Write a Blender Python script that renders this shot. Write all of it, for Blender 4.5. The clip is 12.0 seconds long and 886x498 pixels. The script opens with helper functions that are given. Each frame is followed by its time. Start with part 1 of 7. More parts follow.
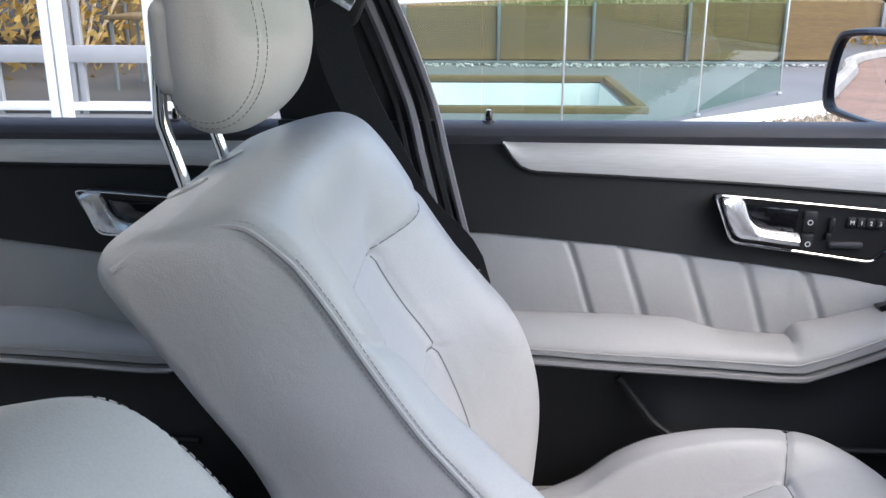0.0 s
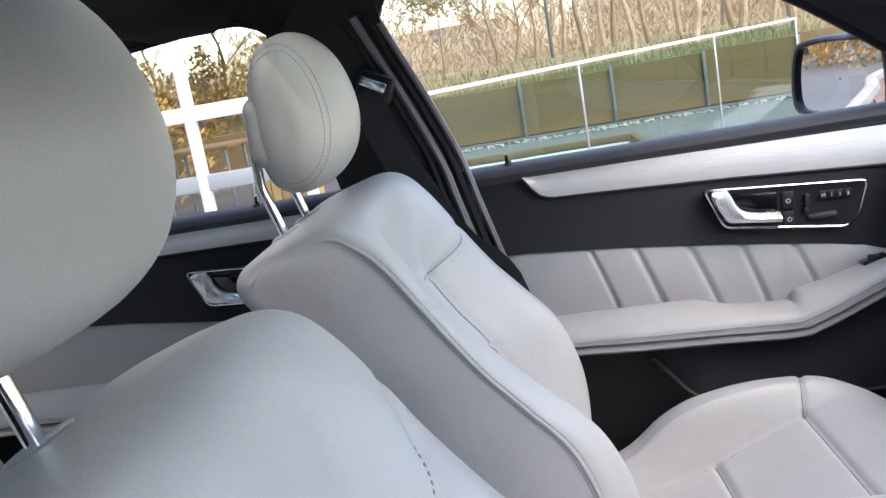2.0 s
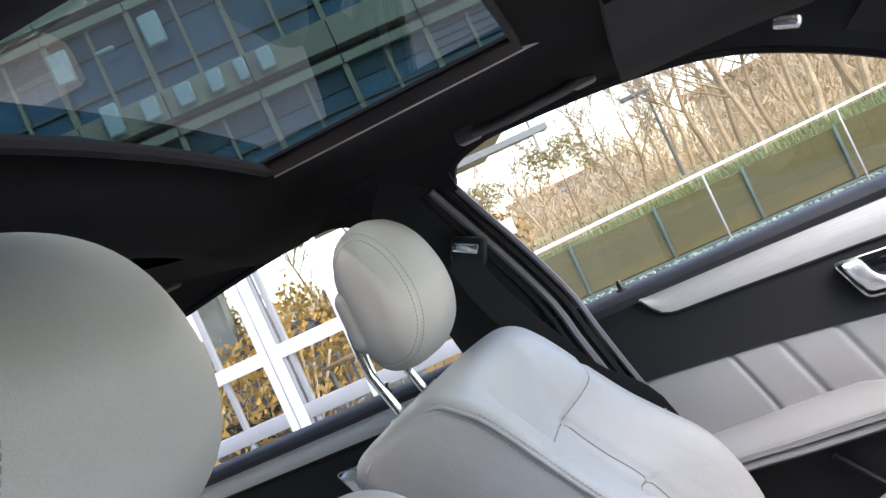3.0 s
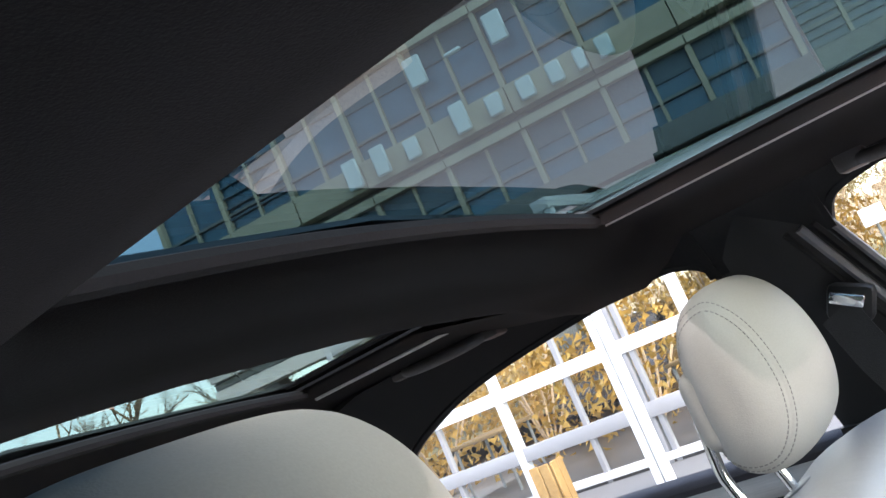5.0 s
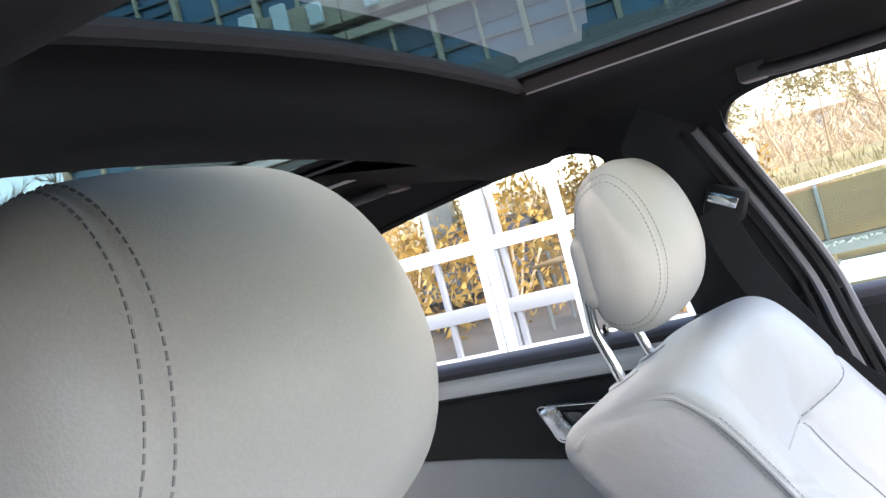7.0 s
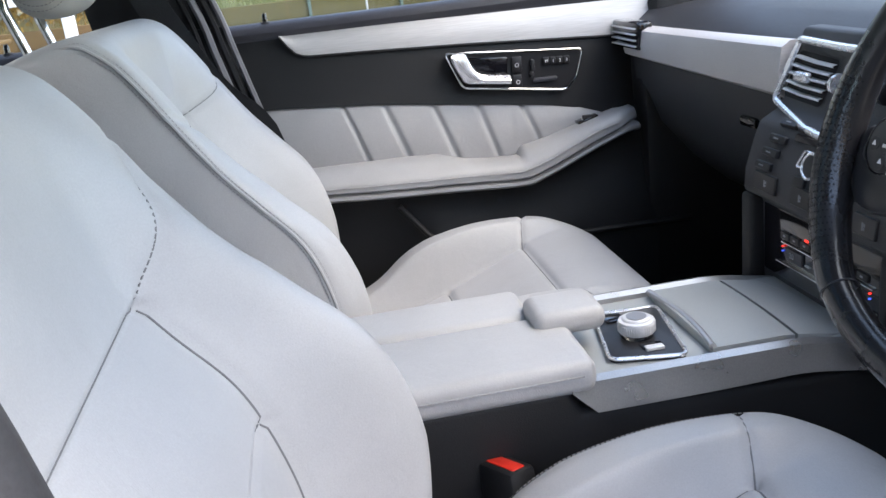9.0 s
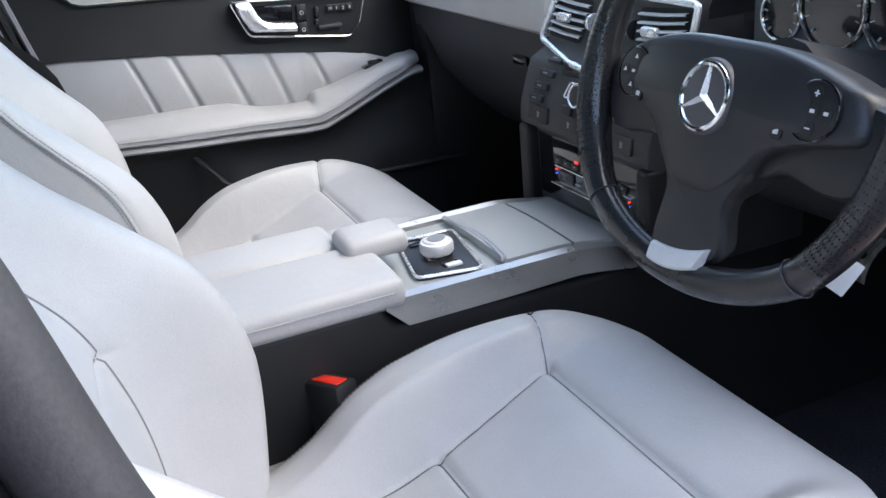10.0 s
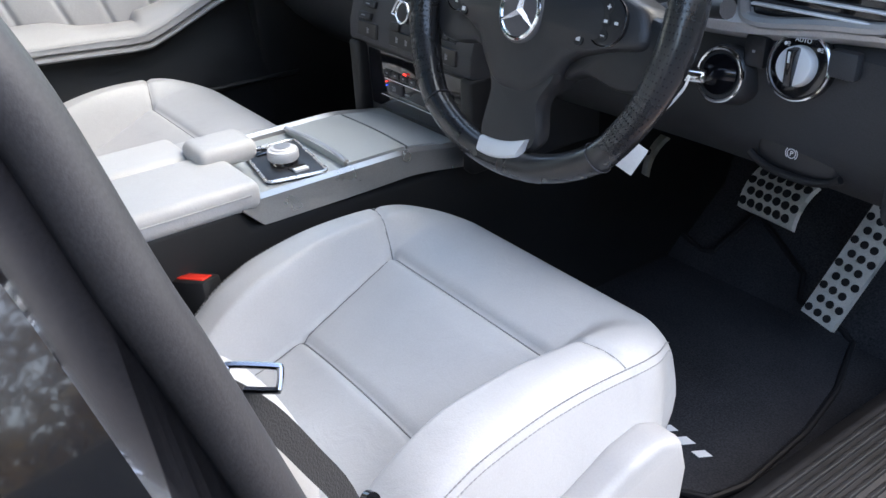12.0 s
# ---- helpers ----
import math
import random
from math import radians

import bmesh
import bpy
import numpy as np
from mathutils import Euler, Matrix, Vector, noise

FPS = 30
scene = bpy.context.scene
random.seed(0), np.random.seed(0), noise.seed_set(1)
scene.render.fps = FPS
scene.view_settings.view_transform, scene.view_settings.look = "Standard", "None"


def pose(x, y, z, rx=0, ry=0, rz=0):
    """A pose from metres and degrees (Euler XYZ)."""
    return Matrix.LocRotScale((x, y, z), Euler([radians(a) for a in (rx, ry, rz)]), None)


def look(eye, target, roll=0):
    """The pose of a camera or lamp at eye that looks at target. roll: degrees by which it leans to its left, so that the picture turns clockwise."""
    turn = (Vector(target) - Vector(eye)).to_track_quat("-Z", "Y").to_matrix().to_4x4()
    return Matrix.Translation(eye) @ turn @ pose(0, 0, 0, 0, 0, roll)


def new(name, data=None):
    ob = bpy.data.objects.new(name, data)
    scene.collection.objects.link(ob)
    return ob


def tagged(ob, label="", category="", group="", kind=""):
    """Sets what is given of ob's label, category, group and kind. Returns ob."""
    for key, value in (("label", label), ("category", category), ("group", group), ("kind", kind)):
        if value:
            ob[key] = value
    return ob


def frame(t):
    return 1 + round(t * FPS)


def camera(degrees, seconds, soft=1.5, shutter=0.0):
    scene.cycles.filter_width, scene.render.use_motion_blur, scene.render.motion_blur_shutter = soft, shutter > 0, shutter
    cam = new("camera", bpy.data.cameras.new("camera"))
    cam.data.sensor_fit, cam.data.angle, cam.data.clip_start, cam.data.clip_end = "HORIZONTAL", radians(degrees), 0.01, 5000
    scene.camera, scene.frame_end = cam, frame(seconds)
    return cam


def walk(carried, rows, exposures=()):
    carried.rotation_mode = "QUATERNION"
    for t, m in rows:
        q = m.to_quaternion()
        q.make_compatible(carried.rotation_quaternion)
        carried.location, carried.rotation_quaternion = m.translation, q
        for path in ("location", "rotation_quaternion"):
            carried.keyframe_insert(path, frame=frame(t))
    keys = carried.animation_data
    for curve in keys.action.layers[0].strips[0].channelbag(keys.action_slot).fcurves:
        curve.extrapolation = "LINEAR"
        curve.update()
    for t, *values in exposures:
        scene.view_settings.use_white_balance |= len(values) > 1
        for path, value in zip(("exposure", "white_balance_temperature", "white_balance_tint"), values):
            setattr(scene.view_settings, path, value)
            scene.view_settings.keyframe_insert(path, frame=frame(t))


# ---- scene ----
cam = camera(53.2, 12.0)
PATH = [
    (0, (0.448, -0.209, 1.18), (-1.457, -0.278, 0.576), -0.0),
    (0.5, (0.545, -0.229, 1.208), (-1.36, -0.3, 0.602), -0.7),
    (1, (0.607, -0.252, 1.235), (-1.307, -0.321, 0.658), -2.3),
    (1.5, (0.658, -0.229, 1.206), (-1.264, -0.34, 0.665), -4.7),
    (2, (0.714, -0.186, 1.158), (-1.238, -0.366, 0.757), -9.9),
    (2.5, (0.73, -0.162, 1.142), (-1.247, -0.419, 0.977), -17.4),
    (3, (0.702, -0.114, 1.125), (-1.252, -0.539, 1.178), -24.8),
    (3.2, (0.651, -0.097, 1.139), (-1.285, -0.576, 1.287), -26.8),
    (4.8, (0.545, -0.123, 1.206), (-1.164, -1.1, 1.561), -25.2),
    (5, (0.532, -0.136, 1.216), (-1.129, -1.2, 1.547), -23.1),
    (5.5, (0.53, -0.167, 1.23), (-1.015, -1.412, 1.481), -19.1),
    (6, (0.53, -0.174, 1.233), (-0.962, -1.488, 1.446), -17.9),
    (6.5, (0.552, -0.152, 1.215), (-1.023, -1.371, 1.388), -17.9),
    (7, (0.604, -0.156, 1.182), (-1.168, -1.084, 1.181), -15.0),
    (7.5, (0.691, -0.19, 1.16), (-1.223, -0.735, 0.96), -11.8),
    (7.7, (0.718, -0.194, 1.148), (-1.218, -0.607, 0.866), -10.6),
    (9.3, (0.884, -0.134, 1.051), (-0.962, 0.233, 0.375), -6.5),
    (9.5, (0.894, -0.141, 1.054), (-0.923, 0.306, 0.347), -6.4),
    (10, (0.932, -0.185, 1.059), (-0.782, 0.501, 0.292), -5.8),
    (10.5, (0.963, -0.228, 1.05), (-0.642, 0.609, 0.2), -5.4),
    (11, (0.987, -0.244, 1.052), (-0.528, 0.683, 0.132), -4.9),
    (11.5, (1.006, -0.249, 1.065), (-0.459, 0.727, 0.116), -3.9),
    (12, (1.02, -0.279, 1.082), (-0.426, 0.728, 0.137), -2.9),
]
walk(cam, [(t, look(eye, target, roll)) for t, eye, target, roll in PATH],
     [(0, 2.51, 6980, 14), (1.4, 2.60, 7080, 14), (2.2, 2.50, 7150, 15), (3.2, 2.56, 7200, 15), (4.8, 2.88, 7400, 15), (5.5, 3.18, 7400, 15), (6.5, 3.32, 7300, 16), (7, 3.20, 7250, 16), (7.5, 2.70, 7150, 15), (7.7, 2.60, 7150, 15), (9.3, 2.55, 7080, 12), (10, 2.74, 6980, 11), (11, 2.86, 7100, 10), (12, 2.92, 7150, 10)])

# ---- world, sun ----
world = bpy.data.worlds.new("sky")
scene.world = world
world.use_nodes = True
wn = world.node_tree.nodes
sky = wn.new("ShaderNodeTexSky")
sky.sky_type = "NISHITA"
sky.sun_disc = False
sky.sun_elevation = radians(52)
sky.sun_rotation = radians(30)
sky.air_density, sky.dust_density, sky.ozone_density = 1.0, 1.5, 1.0
wn["Background"].inputs["Strength"].default_value = 0.152
world.node_tree.links.new(sky.outputs["Color"], wn["Background"].inputs["Color"])
sun_data = bpy.data.lights.new("sun", "SUN")
sun_data.energy, sun_data.angle, sun_data.color = 0.28, radians(75.0), (1.0, 0.97, 0.93)
sun = new("sun", sun_data)
sun.matrix_world = look((2.4, 4.1, 6.1), (0, 0, 0))


# ---- materials ----
def material(name, base, rough=0.5, metal=0.0, grain=0.0, grain_size=0.002, blotch=0.0, blotch_size=0.15, bump=0.0,
             bump_size=None, coat=0.0, stretch=None, spread=0.0, sheen=0.0, voro=False, spec=0.5, wrinkle=0.0):
    """A painted, moulded or woven surface: two scales of variation and a fine relief. Sizes are in metres."""
    m = bpy.data.materials.new(name)
    m.use_nodes = True
    nt = m.node_tree
    b = nt.nodes["Principled BSDF"]
    b.inputs["Roughness"].default_value = rough
    b.inputs["Metallic"].default_value = metal
    b.inputs["Coat Weight"].default_value = coat
    b.inputs["Specular IOR Level"].default_value = spec
    b.inputs["Sheen Weight"].default_value = sheen
    tc = nt.nodes.new("ShaderNodeTexCoord")
    vec = tc.outputs["Object"]
    if stretch:
        mp = nt.nodes.new("ShaderNodeMapping")
        mp.inputs["Scale"].default_value = stretch
        nt.links.new(vec, mp.inputs["Vector"])
        vec = mp.outputs["Vector"]

    def noise_at(size, detail=3.0):
        n = nt.nodes.new("ShaderNodeTexNoise")
        n.inputs["Scale"].default_value = 1.0 / size
        n.inputs["Detail"].default_value = detail
        nt.links.new(vec, n.inputs["Vector"])
        return n.outputs["Fac"]

    colour = nt.nodes.new("ShaderNodeRGB")
    colour.outputs[0].default_value = (*base, 1)
    out = colour.outputs[0]

    def vary(out, fac, amount):
        mr = nt.nodes.new("ShaderNodeMapRange")
        mr.inputs["From Min"].default_value, mr.inputs["From Max"].default_value = 0.3, 0.7
        mr.inputs["To Min"].default_value, mr.inputs["To Max"].default_value = 1 - amount, 1 + amount * 0.6
        nt.links.new(fac, mr.inputs["Value"])
        mx = nt.nodes.new("ShaderNodeVectorMath")
        mx.operation = "SCALE"
        nt.links.new(out, mx.inputs[0])
        nt.links.new(mr.outputs["Result"], mx.inputs["Scale"])
        return mx.outputs["Vector"]

    if grain:
        out = vary(out, noise_at(grain_size), grain)
    if blotch:
        fac = noise_at(blotch_size, 4)
        out = vary(out, fac, blotch)
        rr = nt.nodes.new("ShaderNodeMapRange")
        rr.inputs["To Min"].default_value, rr.inputs["To Max"].default_value = max(rough - 0.1, 0.02), min(rough + 0.1, 1)
        nt.links.new(fac, rr.inputs["Value"])
        nt.links.new(rr.outputs["Result"], b.inputs["Roughness"])
    if spread:
        info = nt.nodes.new("ShaderNodeObjectInfo")
        out = vary(out, info.outputs["Random"], spread)
    nt.links.new(out, b.inputs["Base Color"])
    if bump:
        bp = nt.nodes.new("ShaderNodeBump")
        bp.inputs["Strength"].default_value = bump
        bp.inputs["Distance"].default_value = 0.001
        if voro:
            v = nt.nodes.new("ShaderNodeTexVoronoi")
            v.inputs["Scale"].default_value = 1.0 / (bump_size or grain_size)
            nt.links.new(vec, v.inputs["Vector"])
            nt.links.new(v.outputs["Distance"], bp.inputs["Height"])
        else:
            nt.links.new(noise_at(bump_size or grain_size, 2), bp.inputs["Height"])
        if wrinkle:
            wr = nt.nodes.new("ShaderNodeTexNoise")
            wr.inputs["Scale"].default_value, wr.inputs["Detail"].default_value, wr.inputs["Distortion"].default_value = 26.0, 5.0, 1.6
            nt.links.new(vec, wr.inputs["Vector"])
            wb = nt.nodes.new("ShaderNodeBump")
            wb.inputs["Strength"].default_value, wb.inputs["Distance"].default_value = wrinkle, 0.004
            nt.links.new(wr.outputs["Fac"], wb.inputs["Height"])
            nt.links.new(wb.outputs["Normal"], bp.inputs["Normal"])
        nt.links.new(bp.outputs["Normal"], b.inputs["Normal"])
    return m


def clear_glass(name, tint, gloss_rough=0.0, base_gloss=0.05):
    """A thin pane: light passes straight and is tinted, and the surface mirrors by its Fresnel gloss."""
    m = bpy.data.materials.new(name)
    m.use_nodes = True
    nt = m.node_tree
    nt.nodes.remove(nt.nodes["Principled BSDF"])
    tr, gl, mix, fr, po, ma = [nt.nodes.new("ShaderNode" + k) for k in ("BsdfTransparent", "BsdfGlossy", "MixShader", "LayerWeight", "Math", "Math")]
    tr.inputs["Color"].default_value = (*tint, 1)
    gl.inputs["Roughness"].default_value = gloss_rough
    fr.inputs["Blend"].default_value = 0.5
    po.operation, ma.operation = "POWER", "MULTIPLY_ADD"
    po.inputs[1].default_value = 5.0
    ma.inputs[1].default_value, ma.inputs[2].default_value = 0.85, base_gloss
    nt.links.new(fr.outputs["Facing"], po.inputs[0])
    nt.links.new(po.outputs[0], ma.inputs[0])
    nt.links.new(ma.outputs[0], mix.inputs[0])
    nt.links.new(tr.outputs[0], mix.inputs[1])
    nt.links.new(gl.outputs[0], mix.inputs[2])
    nt.links.new(mix.outputs[0], nt.nodes["Material Output"].inputs["Surface"])
    return m


def lamp_material(name, colour, strength):
    m = bpy.data.materials.new(name)
    m.use_nodes = True
    b = m.node_tree.nodes["Principled BSDF"]
    b.inputs["Base Color"].default_value = (*colour, 1)
    b.inputs["Emission Color"].default_value = (*colour, 1)
    b.inputs["Emission Strength"].default_value = strength
    return m


LEATHER = material("pale_grey_leather", (0.47, 0.47, 0.47), 0.42, grain=0.05, grain_size=0.0016, blotch=0.06, blotch_size=0.09, bump=0.14, bump_size=0.0013, voro=True, wrinkle=0.22)
DOORLEATHER = material("door_leather", (0.385, 0.385, 0.388), 0.44, grain=0.05, grain_size=0.0016, blotch=0.06, blotch_size=0.09, bump=0.14, bump_size=0.0013, voro=True, wrinkle=0.15)
HEADLEATHER = material("headrest_leather", (0.50, 0.495, 0.465), 0.45, grain=0.05, grain_size=0.0016, blotch=0.05, blotch_size=0.08, bump=0.14, bump_size=0.0013, voro=True, wrinkle=0.10)
THREAD = material("grey_thread", (0.38, 0.38, 0.38), 0.8, grain=0.2, grain_size=0.001)
DARK = material("charcoal_soft_plastic", (0.0125, 0.0128, 0.0140), 0.52, grain=0.15, grain_size=0.0015, blotch=0.1, blotch_size=0.12, bump=0.2, bump_size=0.0014, voro=True, spec=0.38)
# DARK's charcoal with its base lifted, standing in for light on the dashboard
LITDARK = material("lit_charcoal_plastic", (0.042, 0.0432, 0.047), 0.50, grain=0.15, grain_size=0.0015, blotch=0.1, blotch_size=0.12, bump=0.25, bump_size=0.0014, voro=True, spec=0.45)
COVER = material("pale_cover_plastic", (0.36, 0.36, 0.362), 0.45, grain=0.04, grain_size=0.002, blotch=0.05, blotch_size=0.1, bump=0.08, bump_size=0.0015, voro=True)
SILL = material("violet_grey_soft_plastic", (0.05, 0.05, 0.06), 0.42, grain=0.12, grain_size=0.0015, blotch=0.08, bump=0.4, bump_size=0.0014, voro=True, spec=0.4)
HEADLINER = material("black_roof_fabric", (0.024, 0.024, 0.026), 0.95, grain=0.25, grain_size=0.0012, blotch=0.12, blotch_size=0.2, bump=0.3, bump_size=0.001, sheen=0.1, spec=0.12)
CARPET = material("black_carpet", (0.042, 0.042, 0.046), 1.0, grain=0.5, grain_size=0.003, blotch=0.25, blotch_size=0.1, bump=1.0, bump_size=0.002, spec=0.1)
MATPILE = material("black_mat_pile", (0.036, 0.037, 0.042), 1.0, grain=0.45, grain_size=0.0025, blotch=0.2, blotch_size=0.08, bump=1.0, bump_size=0.0018, spec=0.1)
ALU = material("brushed_aluminium", (0.66, 0.64, 0.63), 0.50, metal=0.35, grain=0.1, grain_size=0.0016, blotch=0.06, blotch_size=0.12, bump=0.06, stretch=(1, 0.04, 1))
SILVER = material("silver_paint", (0.46, 0.46, 0.465), 0.34, metal=0.65, grain=0.05, grain_size=0.001, blotch=0.06)
RAIL = material("worn_silver_rail", (0.40, 0.398, 0.392), 0.30, metal=0.75, grain=0.10, grain_size=0.0014, blotch=0.10, blotch_size=0.05)
CHROME = material("chrome", (0.84, 0.85, 0.87), 0.13, metal=1.0, blotch=0.05, blotch_size=0.03)
TONGUE = material("dark_chrome", (0.30, 0.32, 0.36), 0.18, metal=1.0, blotch=0.05, blotch_size=0.02)
SATIN = material("satin_chrome", (0.86, 0.86, 0.87), 0.26, metal=0.75, blotch=0.05, blotch_size=0.03)
KNOB = material("silver_knob", (0.78, 0.78, 0.78), 0.32, metal=0.2, blotch=0.04, blotch_size=0.02)
STITCH = material("dull_stitching", (0.33, 0.33, 0.32), 0.8, grain=0.2, grain_size=0.001)
SEAM = material("sewn_seam", (0.20, 0.20, 0.20), 0.9, grain=0.2, grain_size=0.001)
SLEEVE = material("grey_sleeve_plastic", (0.38, 0.38, 0.38), 0.28, grain=0.05, grain_size=0.002, blotch=0.05)
HANDLE = material("grey_handle_plastic", (0.10, 0.095, 0.10), 0.38, grain=0.1, grain_size=0.002, blotch=0.1)
GLOSS = material("gloss_black", (0.006, 0.006, 0.008), 0.08, coat=0.6, blotch=0.1, blotch_size=0.1)
RUBBER = material("black_rubber", (0.014, 0.014, 0.016), 0.6, grain=0.2, grain_size=0.002, blotch=0.15, blotch_size=0.06, bump=0.2, spec=0.25)
SEALRUBBER = material("grey_seal_rubber", (0.034, 0.034, 0.038), 0.55, grain=0.2, grain_size=0.002, blotch=0.12, blotch_size=0.05, bump=0.15, spec=0.4)
SILLBLACK = material("scuffed_sill_plastic", (0.016, 0.016, 0.0175), 0.62, grain=0.3, grain_size=0.002, blotch=0.35, blotch_size=0.03, bump=0.3, spec=0.22)
EDGEGREY = material("pale_frame_edge", (0.23, 0.225, 0.24), 0.35, grain=0.08, grain_size=0.002, blotch=0.1)
FRAMEBLACK = material("black_mirror_housing", (0.010, 0.010, 0.016), 0.38, grain=0.1, grain_size=0.002, blotch=0.1, spec=0.3)
FRAMEGREY = material("grey_black_frame", (0.045, 0.045, 0.052), 0.4, grain=0.1, grain_size=0.002, blotch=0.1)
WEB = material("black_webbing", (0.016, 0.016, 0.0175), 0.6, grain=0.35, grain_size=0.0016, bump=0.8, bump_size=0.0016)
WHEELLEATHER = material("black_wheel_leather", (0.019, 0.0192, 0.021), 0.27, coat=0.4, grain=0.12, grain_size=0.0016, blotch=0.05, blotch_size=0.05, bump=0.1, bump_size=0.002, voro=True)
HUB = material("satin_black_hub", (0.026, 0.0265, 0.029), 0.40, grain=0.12, grain_size=0.0012, blotch=0.12, blotch_size=0.06, bump=0.12, bump_size=0.0012, voro=True)
BUTTON = material("button_black", (0.016, 0.016, 0.018), 0.4, grain=0.1, grain_size=0.001)
MARK = material("white_print", (0.75, 0.75, 0.75), 0.6, grain=0.05)
MARKDIM = material("grey_print", (0.30, 0.31, 0.33), 0.6, grain=0.05)
RED = material("red_plastic", (0.72, 0.035, 0.02), 0.35, grain=0.08)
PAINT = material("midnight_blue_paint", (0.010, 0.010, 0.022), 0.12, metal=0.2, coat=1.0, grain=0.15, grain_size=0.0008, blotch=0.08)
STEEL = material("brushed_steel", (0.70, 0.68, 0.64), 0.36, metal=0.35, grain=0.12, grain_size=0.002, blotch=0.1, blotch_size=0.02)
TAG = material("white_tag", (0.78, 0.78, 0.76), 0.5, grain=0.04, blotch=0.05)
GLASS = clear_glass("window_glass", (0.96, 0.985, 0.97))
ROOFGLASS = clear_glass("tinted_roof_glass", (0.060, 0.108, 0.115), base_gloss=0.014)
REARROOF = clear_glass("light_roof_glass", (0.19, 0.25, 0.235), base_gloss=0.045)
GREENGLASS = clear_glass("green_glass", (0.58, 0.78, 0.68))
REDLAMP = lamp_material("red_indicator", (1.0, 0.03, 0.02), 0.55)
BLUELAMP = lamp_material("blue_indicator", (0.05, 0.12, 1.0), 0.3)


# ---- mesh helpers ----
PLACE = {}


def thing(name, at, label, category, group="", kind=""):
    ob = new(name)
    ob.empty_display_size = 0.05
    ob.location = at
    PLACE[ob] = Matrix.Translation(at)
    return tagged(ob, label, category, group, kind)


def part(name, bm, mat, parent=None, label="", sharp=38):
    me = bpy.data.meshes.new(name)
    bmesh.ops.recalc_face_normals(bm, faces=bm.faces)
    bm.to_mesh(me)
    bm.free()
    me.materials.append(mat)
    me.polygons.foreach_set("use_smooth", [True] * len(me.polygons))
    if sharp:
        me.set_sharp_from_angle(angle=radians(sharp))
    ob = new(name, me)
    PLACE[ob] = Matrix.Identity(4)
    if parent is not None:
        ob.parent = parent
        ob.matrix_parent_inverse = PLACE[parent].inverted()
    if label:
        ob["label"] = label
    return ob


def lone(name, bm, mat, label, category, group="", kind="", sharp=38):
    """A thing that is one mesh."""
    return tagged(part(name, bm, mat, sharp=sharp), label, category, group, kind)


def join(*bms):
    """Several bmeshes as one."""
    out = bms[0]
    for b in bms[1:]:
        me = bpy.data.meshes.new("tmp")
        b.to_mesh(me)
        b.free()
        out.from_mesh(me)
        bpy.data.meshes.remove(me)
    return out


def box(x0, x1, y0, y1, z0, z1, bev=0.004, seg=2, turn=None):
    bm = bmesh.new()
    bmesh.ops.create_cube(bm, size=1)
    bmesh.ops.scale(bm, vec=(x1 - x0, y1 - y0, z1 - z0), verts=bm.verts)
    if bev:
        bmesh.ops.bevel(bm, geom=bm.edges[:], offset=bev, segments=seg, affect="EDGES", profile=0.5)
    m = Matrix.Translation(((x0 + x1) / 2, (y0 + y1) / 2, (z0 + z1) / 2))
    bmesh.ops.transform(bm, matrix=m @ turn if turn else m, verts=bm.verts)
    return bm


def disc(centre, axis, r0, r1, depth, n=32, bev=0.0):
    """A round piece of radius r0 (back) to r1 (front), its middle at centre, its front along axis."""
    bm = bmesh.new()
    bmesh.ops.create_cone(bm, cap_ends=True, segments=n, radius1=r0, radius2=r1, depth=depth)
    if bev:
        rim = [e for e in bm.edges if len(e.link_faces) == 2 and any(len(f.verts) > 4 for f in e.link_faces)]
        bmesh.ops.bevel(bm, geom=rim, offset=bev, segments=2, affect="EDGES", profile=0.5)
    m = Matrix.Translation(centre) @ Vector(axis).to_track_quat("Z", "Y").to_matrix().to_4x4()
    bmesh.ops.transform(bm, matrix=m, verts=bm.verts)
    return bm


def ring(centre, axis, radius, r, n=48, k=8):
    q = Vector(axis).to_track_quat("Z", "Y")
    pts = [Vector(centre) + q @ Vector((radius * math.cos(a), radius * math.sin(a), 0)) for a in np.linspace(0, 2 * math.pi, n, endpoint=False)]
    return tube(pts, r, k, True)


def sheet(rows, wrap=False, caps=False, loop=False):
    """Quads between rows of points, each row as long as the others. wrap: each row is a closed ring; loop: the last row meets the first."""
    bm = bmesh.new()
    vs = [[bm.verts.new(p) for p in row] for row in rows]
    n = len(vs[0])
    for i in range(len(vs) if loop else len(vs) - 1):
        a, b = vs[i], vs[(i + 1) % len(vs)]
        for j in range(n if wrap else n - 1):
            k = (j + 1) % n
            bm.faces.new((a[j], a[k], b[k], b[j]))
    if caps:
        bm.faces.new(vs[0][::-1])
        bm.faces.new(vs[-1])
    return bm


def slab(rows, off):
    """A sheet with thickness: rows, and the same rows moved by off."""
    o = Vector(off)
    rings = [[Vector(p) for p in row] + [Vector(p) + o for p in reversed(row)] for row in rows]
    bm = sheet(rings, wrap=True)
    bm.verts.ensure_lookup_table()
    m, n = len(rings[0]), len(rings[0]) // 2
    for base in (0, (len(rings) - 1) * m):
        for j in range(n - 1):
            bm.faces.new([bm.verts[base + k] for k in (j, j + 1, m - 2 - j, m - 1 - j)])
    return bm


